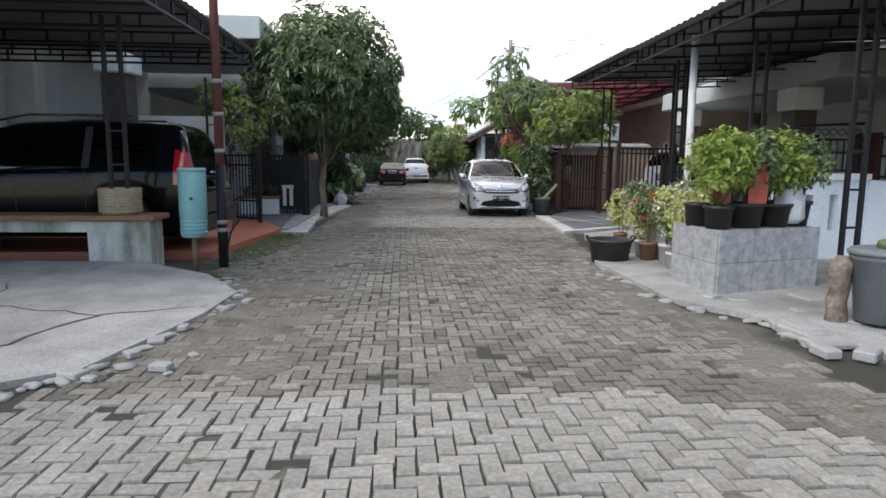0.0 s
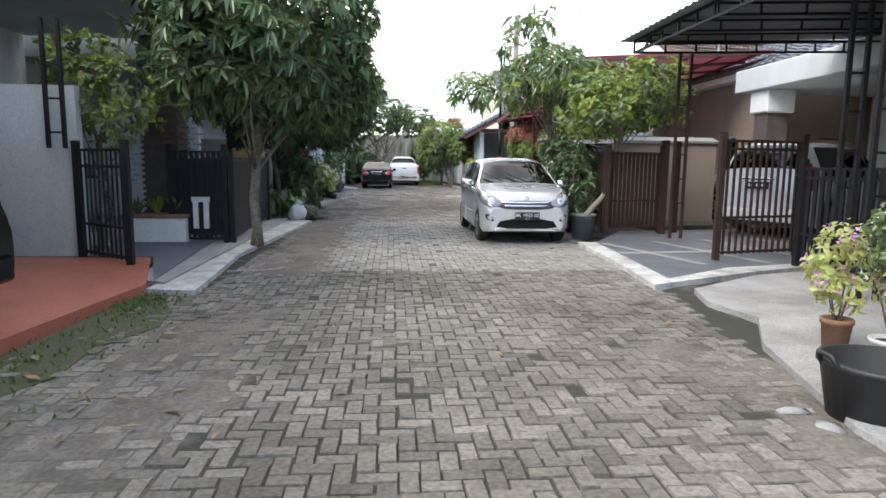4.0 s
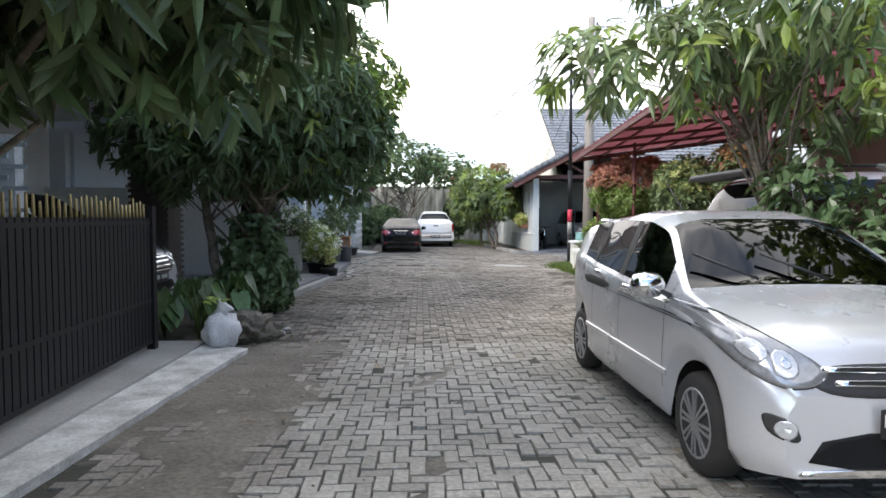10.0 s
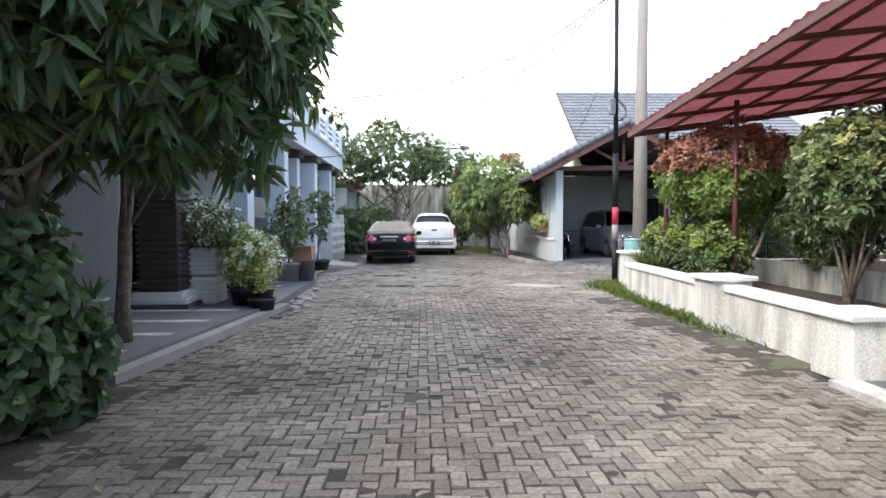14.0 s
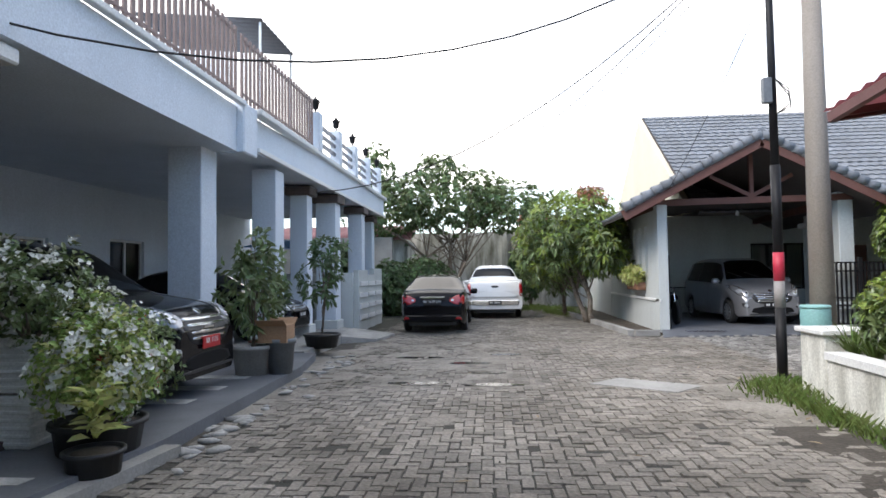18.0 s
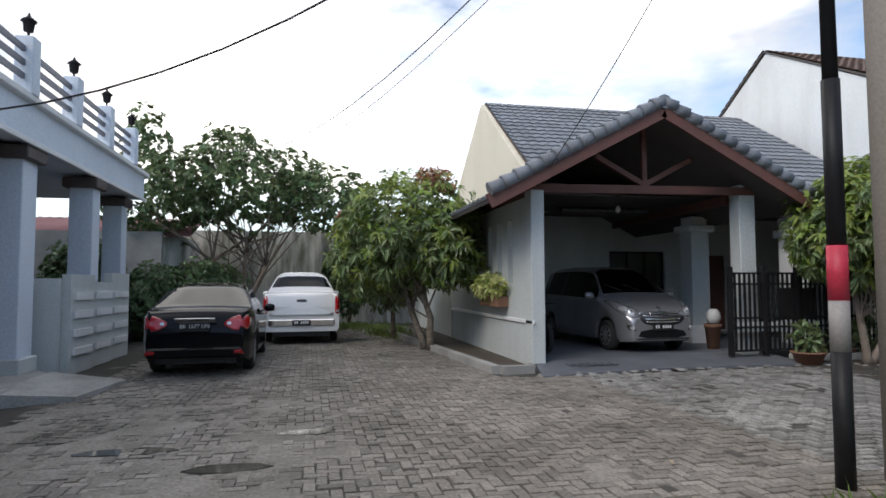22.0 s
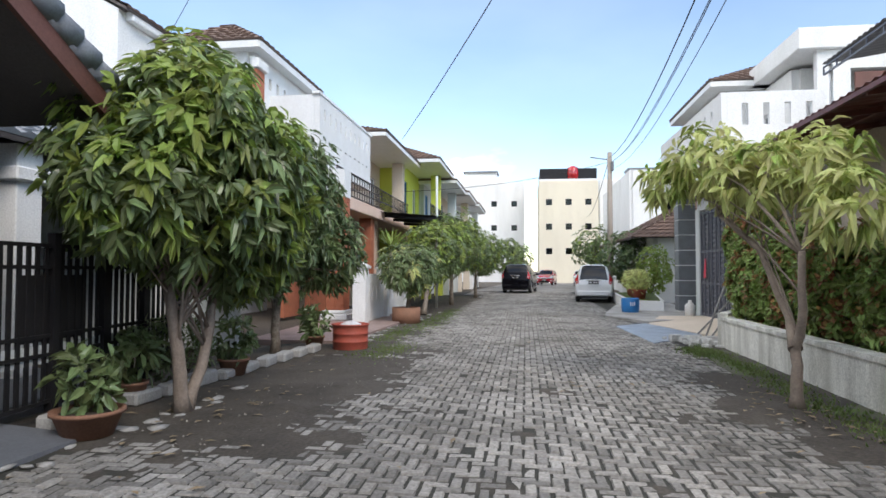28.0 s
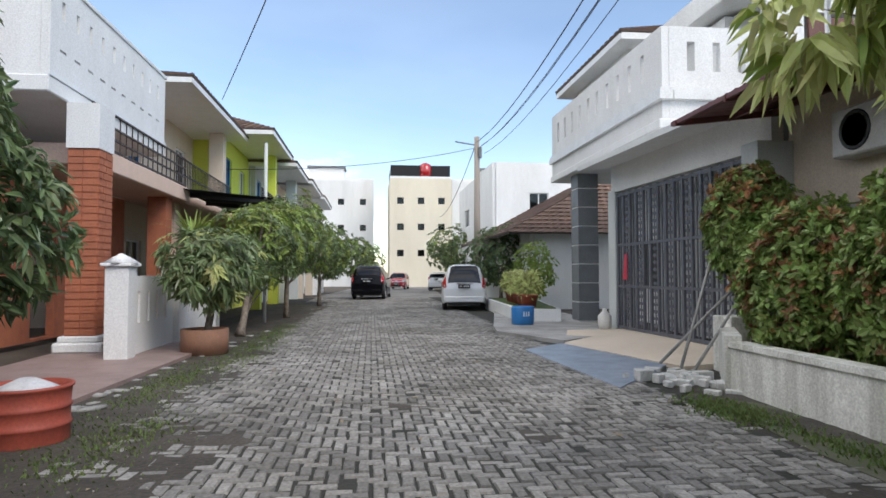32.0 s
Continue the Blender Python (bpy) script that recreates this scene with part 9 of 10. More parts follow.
tb = thing("rubber_tub", (2.05, 7.0, 0), "black rubber tub on the road edge", "tub")
b = B(); lathe(b, [(0.24, 0), (0.29, 0.29), (0.31, 0.3), (0.31, 0.33), (0.28, 0.33), (0.24, 0.05), (0.02, 0.04)], (2.05, 7.0, 0.0), 24); part("tub_wall", b, M["black_plastic"], tb)
for s in (-1, 1):
    b = B(); tube(b, [(2.05 + s * 0.29, 6.93, 0.3), (2.05 + s * 0.33, 6.95, 0.37), (2.05 + s * 0.33, 7.05, 0.37), (2.05 + s * 0.29, 7.07, 0.3)], 0.014, 6); part("handle", b, M["black_plastic"], tb)
bn = thing("rubbish_bin", (3.12, 3.38, 0), "grey plastic rubbish bin overflowing with litter", "rubbish bin")
b = B(); lathe(b, [(0.2, 0.05), (0.25, 0.55), (0.27, 0.56), (0.27, 0.61), (0.25, 0.61)], (3.12, 3.38, 0.03), 20); part("bin_body", b, M["grey_plastic"], bn)
b = B(); lathe(b, [(0.285, 0), (0.29, 0.03), (0.26, 0.05), (0.1, 0.07)], (3.12, 3.38, 0.63), 20); part("bin_lid", b, M["grey_plastic"], bn)
for k in range(6):
    b = B(); lathe(b, [(0.03, 0), (0.06, 0.03), (0.05, 0.07), (0.01, 0.09)], (3.02 + 0.04 * k, 3.31 + 0.03 * (k % 3), 0.68), 6); part("litter", b, M["bag" if k % 2 else "leaf_mid"], bn)
lg = thing("tree_stump", (2.85, 3.55, 0), "gnarled wooden stump beside the bin", "stump")
b = B(); tube(b, [(2.85, 3.55, 0), (2.86, 3.56, 0.1), (2.84, 3.56, 0.2), (2.86, 3.55, 0.32), (2.83, 3.54, 0.44), (2.86, 3.54, 0.54), (2.84, 3.53, 0.6)], [0.1, 0.085, 0.08, 0.075, 0.095, 0.09, 0.04], 10)
for v in b.verts:
    v.co += Vector((1, 0.6, 0.3)) * 0.05 * noise.noise(v.co * 9)
part("stump_body", b, M["bark"], lg)
for k in range(34):
    x, y = 2.0 + 1.5 * fr.random(), 2.1 + 2.6 * fr.random()
    s = 0.05 + 0.12 * fr.random()
    rb_ = thing("rubble_stone", (x, y, 0.0), "loose piece of broken cement", "stone", rz=fr.random() * 180, group="rubble by the bin")
    b = B(); box(b, -s, -s * 0.7, 0, s, s * 0.7, 0.03 + 0.05 * fr.random(), 0.012); part("chunk", b, M["concrete"], rb_, world_space=False)
for k in range(26):
    x, y = -2.6 - 0.5 * fr.random() + (0.35 if k % 2 else 0), 2.3 + 3.3 * fr.random()
    s = 0.03 + 0.06 * fr.random()
    rb_ = thing("rubble_stone", (x, y, 0.0), "broken edge piece of the cement apron", "stone", rz=fr.random() * 180, group="broken apron edge")
    b = B(); box(b, -s, -s * 0.7, 0, s, s * 0.7, 0.02 + 0.03 * fr.random(), 0.008); part("chunk", b, M["concrete"], rb_, world_space=False)
for x, y in ((5.3, 5.6), (5.9, 4.4)):
    hb = thing("hanging_plant", (x, y, 2.0), "fern hanging on wires under the canopy", "hanging plant")
    for a in range(3):
        b = B(); tube(b, [(x + 0.12 * math.cos(a * 2.1), y + 0.12 * math.sin(a * 2.1), 2.25), (x, y, 2.95)], 0.004, 4); part("wire", b, M["cable"], hb)
    b = B(); lathe(b, [(0.06, 0), (0.12, 0.14)], (x, y, 2.1), 12); part("basket", b, M["black_plastic"], hb)
    blades("x", (x, y, 2.22), "", 40, 0.38, 0.02, M["grass"], seed=7, spread=1.3, arch=1.0, parent=hb)
dh = thing("satellite_dish", (4.6, 14.9, 2.6), "small white satellite dish on the fence post", "satellite dish")
b = B(); lathe(b, [(0.02, 0), (0.15, 0.02), (0.25, 0.07), (0.26, 0.075), (0.15, 0.035), (0.02, 0.012)], (0, 0, 0), 18); b.transform(Matrix.Translation((3.6, 15.6, 2.35)) @ Matrix.Rotation(radians(65), 4, "Y")); part("dish", b, M["white_plastic"], dh)
b = B(); tube(b, [(3.6, 15.6, 1.6), (3.6, 15.6, 2.35)], 0.015, 6); part("mast", b, M["grey_steel"], dh)
gb = thing("plastic_tub", (2.93, 15.2, 0), "grey plastic tub holding the crooked tree", "tub")
b = B(); lathe(b, [(0.18, 0), (0.22, 0.42), (0.245, 0.43), (0.245, 0.47), (0.22, 0.47), (0.21, 0.43)], (2.93, 15.2, 0), 18); part("tub_wall", b, M["grey_plastic"], gb)
b = B(); lathe(b, [(0.205, 0.42), (0.1, 0.44)], (2.93, 15.2, 0), 14); part("tub_soil", b, M["soil"], gb)

# sacks, elephant ears, rocks by the mango tree
def lump(bm, at, radii, rough, seed, size=2.2, fine=3):
    """A rough rounded mass: a ball pushed in and out by noise, flat where it meets the ground."""
    bmesh.ops.create_icosphere(bm, subdivisions=fine, radius=1.0)
    for v in bm.verts:
        d = v.co.normalized()
        k = 1 + rough * noise.noise(d * size + Vector((seed, 0, 0))) + rough * 0.5 * noise.noise(d * size * 2.7 + Vector((0, seed, 0)))
        v.co = Vector((at[0] + d.x * radii[0] * k, at[1] + d.y * radii[1] * k, max(at[2], at[2] + radii[2] * 0.75 + d.z * radii[2] * k)))
    for f in bm.faces:
        f.smooth = True


sb = thing("sack", (-2.76, 18.4, 0.03), "white woven sack with a plant in it", "sack")
b = B(); lump(b, (-2.76, 18.4, 0.03), (0.2, 0.18, 0.22), 0.35, 3.1); part("sack_body", b, M["bag"], sb)
b = B(); tube(b, [(-2.76, 18.4, 0.36), (-2.74, 18.39, 0.43), (-2.7, 18.4, 0.49)], [0.1, 0.06, 0.1], 9); part("sack_neck", b, M["bag"], sb)
leaf_mesh("yellow_leaf", np.array([[-2.8, 18.4, 0.48]]), np.array([[0, 0, 1.0]]), M["leaf_light"], sb, np.random.RandomState(5), 0.2, 0.08, 5, 0.3)
bl = thing("boulder", (-2.5, 18.95, 0), "rough brown mound of old cement at the tree's foot", "rock")
b = B(); lump(b, (-2.62, 18.85, -0.02), (0.3, 0.26, 0.2), 0.6, 7.7, 3.0, 4); part("rock_body", b, M["dirt"], bl)
for k in range(9):
    x, y, q = -2.2 - 0.8 * fr.random(), 18.3 + 1.6 * fr.random(), 0.025 + 0.05 * fr.random()
    st_ = thing("rubble_stone", (x, y, 0.0), "small stone in the dark dirt", "stone", group="stones under the mango tree")
    b = B(); lump(b, (x, y, 0.0), (q, q * 0.8, q * 0.5), 0.5, k * 1.7, fine=2); part("chunk", b, M["slab"], st_)
for k, (x, y) in enumerate(((-3.2, 19.0), (-3.4, 19.5), (-3.0, 19.6), (-3.65, 19.1), (-3.1, 20.0))):
    e = thing("elephant_ear_plant", (x, y, 0), "elephant ear plant with broad heart-shaped leaves", "plant")
    rr = np.random.RandomState(200 + k)
    for j in range(8):
        a, h, L = rr.rand() * 6.28, 0.3 + 0.35 * rr.rand(), 0.16 + 0.08 * rr.rand()
        d = Vector((math.cos(a), math.sin(a), 0))
        top = Vector((x, y, h)) + d * 0.2
        b = B(); tube(b, [(x, y, 0), Vector((x, y, h * 0.65)) + d * 0.07, top], [0.012, 0.009, 0.005], 5); part("stalk", b, M["grass"], e)
        s = Vector((-d.y, d.x, 0))
        ax = (d * 0.45 + Vector((0, 0, -0.9))).normalized()
        up = ax.cross(s)
        b = B()
        out = [(-0.12, 0.0), (-0.3, 0.3), (-0.12, 0.5), (0.2, 0.52), (0.6, 0.34), (0.88, 0.12), (1.0, 0.0)]
        rows = []
        for f, w in out:
            ff = max(f, -0.12)
            rows.append([b.verts.new(top + ax * L * 1.5 * (f if g else ff) + s * L * w * g * 1.1 + up * L * (0.12 * abs(g) - 0.1 * f * f + 0.04 * math.sin(5 * f + 2 * g))) for g in ((-1, -0.5, 0, 0.5, 1) if w else (0,))])
        for r0, r1 in zip(rows, rows[1:]):
            if len(r0) == 1:
                for q in range(4):
                    b.faces.new((r0[0], r1[q], r1[q + 1])).smooth = True
            elif len(r1) == 1:
                for q in range(4):
                    b.faces.new((r0[q], r1[0], r0[q + 1])).smooth = True
            else:
                for q in range(4):
                    b.faces.new((r0[q], r1[q], r1[q + 1], r0[q + 1])).smooth = True
        part("leaf", b, M["ear_leaf"], e)
hc = thing("hose_coil", (-5.2, 13.5, 0.1), "coil of white garden hose on the driveway", "hose")
pts = [(-5.1 + 0.32 * math.cos(a * 0.45) * (1 - 0.004 * a), 13.45 + 0.26 * math.sin(a * 0.45), 0.11 + 0.0025 * a) for a in range(70)]
b = B(); tube(b, pts, 0.014, 6); part("hose", b, M["white_plastic"], hc)
for k in range(3):
    blades("bed_plant", (-4.6 + 0.3 * k, 14.12, 0.53), "leafy green plant in the white planter", 26, 0.34, 0.05, M["leaf_light" if k % 2 else "leaf_mid"], seed=300 + k, spread=0.8, arch=0.5)

def rubble_line(points, n, size, spread, label, group, material, z=0.0):
    """Broken flat pieces strewn along a worn edge."""
    total = [Vector(p) for p in points]
    for k in range(n):
        a = fr.randrange(len(total) - 1)
        p = total[a].lerp(total[a + 1], fr.random()) + Vector((fr.gauss(0, spread), fr.gauss(0, spread)))
        q = size * (0.4 + 0.9 * fr.random())
        st_ = thing("rubble_stone", (p.x, p.y, z), label, "stone", group=group)
        b = B(); lump(b, (p.x, p.y, z - 0.01), (q, q * (0.5 + 0.4 * fr.random()), 0.012 + q * 0.1), 0.8, k * 1.31, 2.0, 1)
        b.transform(Matrix.Translation((p.x, p.y, 0)) @ Matrix.Rotation(fr.random() * 3.14, 4, "Z") @ Matrix.Translation((-p.x, -p.y, 0)))
        part("chunk", b, M[material], st_)


rubble_line([(1.75, 7.2), (1.72, 4.5), (2.25, 3.5), (2.5, 2.2)], 46, 0.085, 0.06, "broken piece of the cement verge", "broken verge edge", "concrete")
rubble_line([(-3.3, 2.1), (-2.75, 2.6), (-2.45, 4.0), (-2.42, 5.0), (-3.0, 5.95)], 44, 0.075, 0.07, "broken edge piece of the cement apron", "broken apron edge", "concrete")
rubble_line([(4.0, 36.25), (6.2, 36.45), (8.8, 36.35)], 34, 0.1, 0.08, "flake of broken cement along the ramp", "broken ramp edge", "concrete")
rubble_line([(9.0, 36.3), (11.5, 36.2)], 16, 0.1, 0.1, "stone round the foot of the street tree", "stones by the street tree", "concrete")
rubble_line([(3.3, 23.0), (3.45, 26.0), (3.6, 28.6)], 22, 0.08, 0.05, "stone at the foot of the garden wall", "stones along the garden wall", "concrete")
rubble_line([(-2.5, 26.6), (-2.45, 28.5), (-2.6, 30.8), (-2.5, 33.0)], 60, 0.12, 0.14, "broken flake of cement along the forecourt", "broken forecourt edge", "slab")
rubble_line([(15.6, 36.15), (20.0, 35.95), (25.0, 35.7)], 26, 0.13, 0.08, "pale edging stone beside the street", "edging stones", "slab")

# pots before the forecourt
wpot = thing("square_planter", (-3.75, 26.8, 0.13), "two stacked white ribbed square planters", "planter")
for j in range(2):
    b = B(); z = 0.13 + 0.44 * j
    box(b, -3.98, 26.55, z, -3.52, 27.05, z + 0.42, 0.015); part("planter_box", b, M["white_plastic"], wpot)
    for q in range(6):
        b = B(); box(b, -3.995, 26.535, z + 0.03 + q * 0.062, -3.505, 27.065, z + 0.06 + q * 0.062, 0.006); part("rib", b, M["white_plastic"], wpot)
shrub((-3.75, 26.8, 0.98), "white-flowering shrub spilling from the square planter", [(-3.7, 26.75, 1.35, 0.5, 0.5, 0.4)], 260, "leaf_mid", 0.07, 0.035, 6, 0.2, seed=401, flowers="petal_white", flower_count=110, shell=0.2, name="flowering_shrub")
bp_ = thing("plant_tub", (-2.98, 26.6, 0.13), "black tub of flowering shrub with pale flowers", "plant tub")
pot((-2.98, 26.6, 0.1), 0.34, 0.27, M["black_plastic"], "", 0.85, parent=bp_)
shrub((-2.98, 26.6, 0.32), "bushy flowering shrub with pale yellow leaves", [(-2.98, 26.6, 0.78, 0.45, 0.5, 0.4), (-3.2, 26.9, 1.05, 0.35, 0.4, 0.3)], 520, "leaf_hedge", 0.06, 0.03, 6, 0.2, tips="leaf_yellow", tip_share=0.25, seed=402, flowers="petal_white", flower_count=170, shell=0.2, name="flowering_shrub", high=False)
b2 = thing("plant_tub", (-2.72, 26.2, 0.05), "black pot with a yellow-edged plant", "plant tub")
pot((-2.72, 26.15, 0.06), 0.2, 0.2, M["black_plastic"], "", 0.85, parent=b2)
leaf_mesh("foliage", np.array([[-2.72, 26.15, 0.35 + 0.06 * k] for k in range(6)]), np.tile([0, 0, 1.0], (6, 1)), M["leaf_yellow"], b2, np.random.RandomState(6), 0.2, 0.06, 7, 0.3)
shrub((-3.35, 27.5, 0.13), "red-flowering bush at the forecourt edge", [(-3.3, 27.5, 0.75, 0.45, 0.5, 0.45)], 320, "leaf_mid", 0.06, 0.03, 6, 0.2, seed=403, flowers="petal_red", flower_count=14, shell=0.2, name="flowering_shrub")
av = thing("potted_agave", (-4.75, 25.3, 0.13), "spiky green plant in a white pot", "potted plant")
pot((-4.75, 25.3, 0.12), 0.2, 0.26, M["white_plastic"], "", 0.8, parent=av)
blades("x", (-4.75, 25.3, 0.36), "", 26, 0.42, 0.06, M["leaf_mid"], seed=9, spread=0.9, arch=0.3, parent=av)
for k, (x, y, r, h, mt, hh, lbl) in enumerate(((-3.22, 30.3, 0.27, 0.4, "concrete", 1.75, "small fruit tree in a worn cement pot"), (-2.85, 30.4, 0.2, 0.48, "grey_plastic", 0.0, "grey plastic pot with a cardboard box in it"), (-3.12, 33.45, 0.34, 0.26, "black_plastic", 1.9, "young mango plant in a wide black tub"), (-3.7, 31.9, 0.2, 0.3, "clay", 1.3, "tall leafy plant in a clay pot"))):
    t = pot((x, y, 0.13), r, h, M[mt], lbl, 0.8, name="potted_tree")
    if hh:
        rr = np.random.RandomState(410 + k)
        b = B(); tube(b, [(x, y, 0.4), (x + 0.05, y, 0.9), (x, y + 0.04, hh)], [0.025, 0.02, 0.01], 6); part("stem", b, M["bark"], t)
        pp, oo = crown_points([(x, y, hh * 0.75, 0.4, 0.4, 0.5), (x + 0.1, y, hh, 0.3, 0.3, 0.35)], 85, rr, 0.2, 0.35)
        leaf_mesh("foliage", pp, oo, M["leaf_dark" if k else "leaf_mid"], t, rr, 0.16, 0.045, 7, 0.5)
        for j in range(8):
            e = Vector(pp[rr.randint(len(pp))]); b = B(); tube(b, [(x, y, 0.7 + 0.08 * j), e], [0.01, 0.004], 4); part("twig", b, M["bark"], t)
cb = thing("cardboard_box", (-3.0, 30.35, 0.58), "open brown cardboard box in the pot", "cardboard box")
b = B(); box(b, -3.1, 30.2, 0.56, -2.7, 30.55, 0.8); part("box_body", b, M["card"], cb)
for s in (-1, 1):
    b = B(); plate(b, [(-3.1, 30.375 + s * 0.175, 0.8), (-2.7, 30.375 + s * 0.175, 0.8), (-2.7, 30.375 + s * 0.3, 0.88), (-3.1, 30.375 + s * 0.3, 0.88)], 0.006); part("flap", b, M["card"], cb)
ln = thing("hanging_lantern", (-5.1, 27.6, 2.6), "dark hanging lantern under the balcony", "lantern")
b = B(); tube(b, [(-5.1, 27.6, 2.95), (-5.1, 27.6, 3.42)], 0.01, 5); part("chain", b, M["black"], ln)
b = B(); lathe(b, [(0.02, 0), (0.07, 0.03), (0.09, 0.22), (0.16, 0.25), (0.05, 0.32), (0.02, 0.36)], (-5.1, 27.6, 2.6), 8); part("lantern_body", b, M["black"], ln)

# poles and wires
cp = thing("utility_pole", (4.72, 31.2, 0), "tapered concrete utility pole", "utility pole")
b = B(); tube(b, [(4.55, 30.75, -0.1), (4.6, 30.85, 4.0), (4.66, 30.95, 7.6)], [0.165, 0.135, 0.1], 14); part("pole_shaft", b, M["pole_conc"], cp)
b = B(); bar(b, (4.3, 30.9, 7.2), (4.62, 30.93, 6.95), 0.06, 0.06); part("bracket", b, M["red_sheet"], cp)
for z in (7.35, 7.15, 6.95):
    b = B(); lathe(b, [(0.03, 0), (0.045, 0.03), (0.03, 0.06), (0.045, 0.09), (0.02, 0.11)], (4.82, 30.9, z), 8); part("insulator", b, M["grey_plastic"], cp)
sp = thing("street_pole", (4.0, 30.76, 0), "slim black steel pole with a red painted band", "pole")
b = B(); tube(b, [(4.0, 30.76, -0.05), (4.0, 30.76, 0.95)], 0.068, 10); part("pole_base", b, M["black"], sp)
b = B(); tube(b, [(4.0, 30.76, 0.95), (4.0, 30.76, 1.31)], 0.07, 10); part("grey_sleeve", b, M["grey_tape"], sp)
b = B(); tube(b, [(4.0, 30.76, 1.31), (4.0, 30.76, 1.7)], 0.071, 10); part("red_band", b, M["red_tape"], sp)
b = B(); tube(b, [(4.0, 30.76, 1.7), (4.0, 30.76, 2.9)], 0.065, 10); part("pole_shaft", b, M["black"], sp)
b = B(); tube(b, [(4.0, 30.76, 2.9), (4.0, 30.77, 6.3)], [0.055, 0.045], 10); part("pole_top", b, M["black"], sp)
b = B(); box(b, 3.84, 30.66, 3.75, 3.96, 30.76, 4.1, 0.01); part("junction_box", b, M["grey_plastic"], sp)
for k in range(3):
    b = B(); tube(b, [(4.03, 30.74, 4.1), (4.2, 30.72, 3.95 - 0.05 * k), (4.22, 30.72, 3.75 - 0.04 * k), (4.05, 30.74, 3.62)], 0.008, 5); part("wire_loop", b, M["cable"], sp)
p2 = thing("utility_pole", (38.0, 28.4, 0), "concrete utility pole down the street", "utility pole")
b = B(); tube(b, [(38.0, 28.4, -0.1), (38.0, 28.4, 7.7)], [0.17, 0.12], 12); part("pole_shaft", b, M["pole_conc"], p2)
b = B(); box(b, 37.8, 28.2, 6.7, 38.1, 28.35, 7.2, 0.02); part("lamp_box", b, M["grey_plastic"], p2)
b = B(); bar(b, (38, 28.4, 7.3), (38.2, 29.4, 7.5), 0.05); part("lamp_arm", b, M["grey_steel"], p2)


def wire(a, c, sag, r=0.012, name="overhead_cable"):
    a, c = Vector(a), Vector(c)
    b = B()
    tube(b, [a.lerp(c, k / 14) - Vector((0, 0, sag * 4 * (k / 14) * (1 - k / 14))) for k in range(15)], r, 5)
    t = thing(name, tuple(a), "black overhead cable strung between pole and houses", "cable", group="overhead cables")
    part("cable", b, M["cable"], t)


TOP = (4.8, 30.9, 7.3)
wire(TOP, (-4.1, 26.4, 3.6), 1.4, 0.011)
wire(TOP, (-3.4, 34.1, 3.15), 1.1, 0.011)
wire((4.8, 30.9, 7.1), (-3.2, 58.0, 7.2), 1.6, 0.007)
wire(TOP, (-3.2, 58.0, 8.0), 1.65, 0.012)
wire((4.8, 30.5, 7.2), (38.0, 28.5, 7.4), 1.2, 0.014)
wire((4.8, 30.3, 7.0), (38.0, 28.3, 7.2), 1.1, 0.01)
wire((4.8, 30.2, 7.3), (38.0, 28.2, 7.3), 1.2, 0.01)
wire((4.8, 30.1, 6.9), (38.0, 28.1, 6.9), 1.1, 0.009)
wire((4.8, 29.3, 7.65), (31.3, 38.3, 7.27), 0.25, 0.014)
wire((4.8, 30.9, 7.2), (4.1, 37.0, 3.1), 0.25, 0.007)
wire((4.8, 30.9, 7.0), (17.2, 41.0, 6.6), 0.4, 0.007)
wire((4.0, 30.7, 6.2), (8.6, 14.0, 6.0), 0.35, 0.01)
wire((4.7, 30.9, 7.2), (9.5, 13.0, 6.4), 0.5, 0.012)
wire((38.0, 28.4, 7.5), (76, 26.0, 7.5), 0.8, 0.02)
wire((38.0, 28.4, 7.2), (32.0, 38.3, 5.0), 0.3, 0.012)

# carport clutter
mb = thing("motorcycle", (4.8, 38.9, 0.12), "motorcycle parked against the carport wall", "motorcycle")
for y in (38.3, 39.5):
    b = B(); lathe(b, [(0.2, -0.04), (0.28, -0.045), (0.29, 0), (0.28, 0.045), (0.2, 0.04)], (0, 0, 0), 20); b.transform(Matrix.Translation((4.75, y, 0.41)) @ Matrix.Rotation(radians(90), 4, "Y")); w = part("wheel", b, M["tyre"], mb)
    b = B(); lathe(b, [(0.2, -0.02), (0.2, 0.02)], (0, 0, 0), 20); b.transform(Matrix.Translation((4.75, y, 0.41)) @ Matrix.Rotation(radians(90), 4, "Y")); part("rim", b, M["alloy"], w)
b = B(); tube(b, [(4.75, 38.3, 0.42), (4.75, 38.45, 0.8), (4.75, 38.5, 1.05)], 0.03, 8); part("fork", b, M["chrome"], mb)
b = B(); tube(b, [(4.75, 38.45, 0.8), (4.75, 38.8, 0.55), (4.75, 39.2, 0.6), (4.75, 39.7, 0.85)], [0.1, 0.09, 0.13, 0.08], 8); part("fairing", b, M["car_black"], mb)
b = B(); box(b, 4.62, 38.95, 0.82, 4.88, 39.65, 0.92, 0.03); part("seat", b, M["black_plastic"], mb)
b = B(); tube(b, [(4.42, 38.55, 1.05), (5.08, 38.55, 1.05)], 0.015, 6); part("handlebar", b, M["black"], mb)
bu = thing("ceiling_bulb", (6.45, 38.6, 2.9), "white bulb hanging in the carport", "lamp")
b = B(); tube(b, [(6.45, 38.6, 3.02), (6.45, 38.6, 3.3)], 0.012, 6); part("socket", b, M["black_plastic"], bu)
b = B(); lathe(b, [(0.02, 0.14), (0.045, 0.1), (0.05, 0.04), (0.02, 0.0)][::-1], (6.45, 38.6, 2.88), 12); part("bulb", b, M["white_plastic"], bu)
gp = thing("potted_plant", (8.25, 38.2, 0.12), "clutter of jars and pots beside the gate", "potted plant")
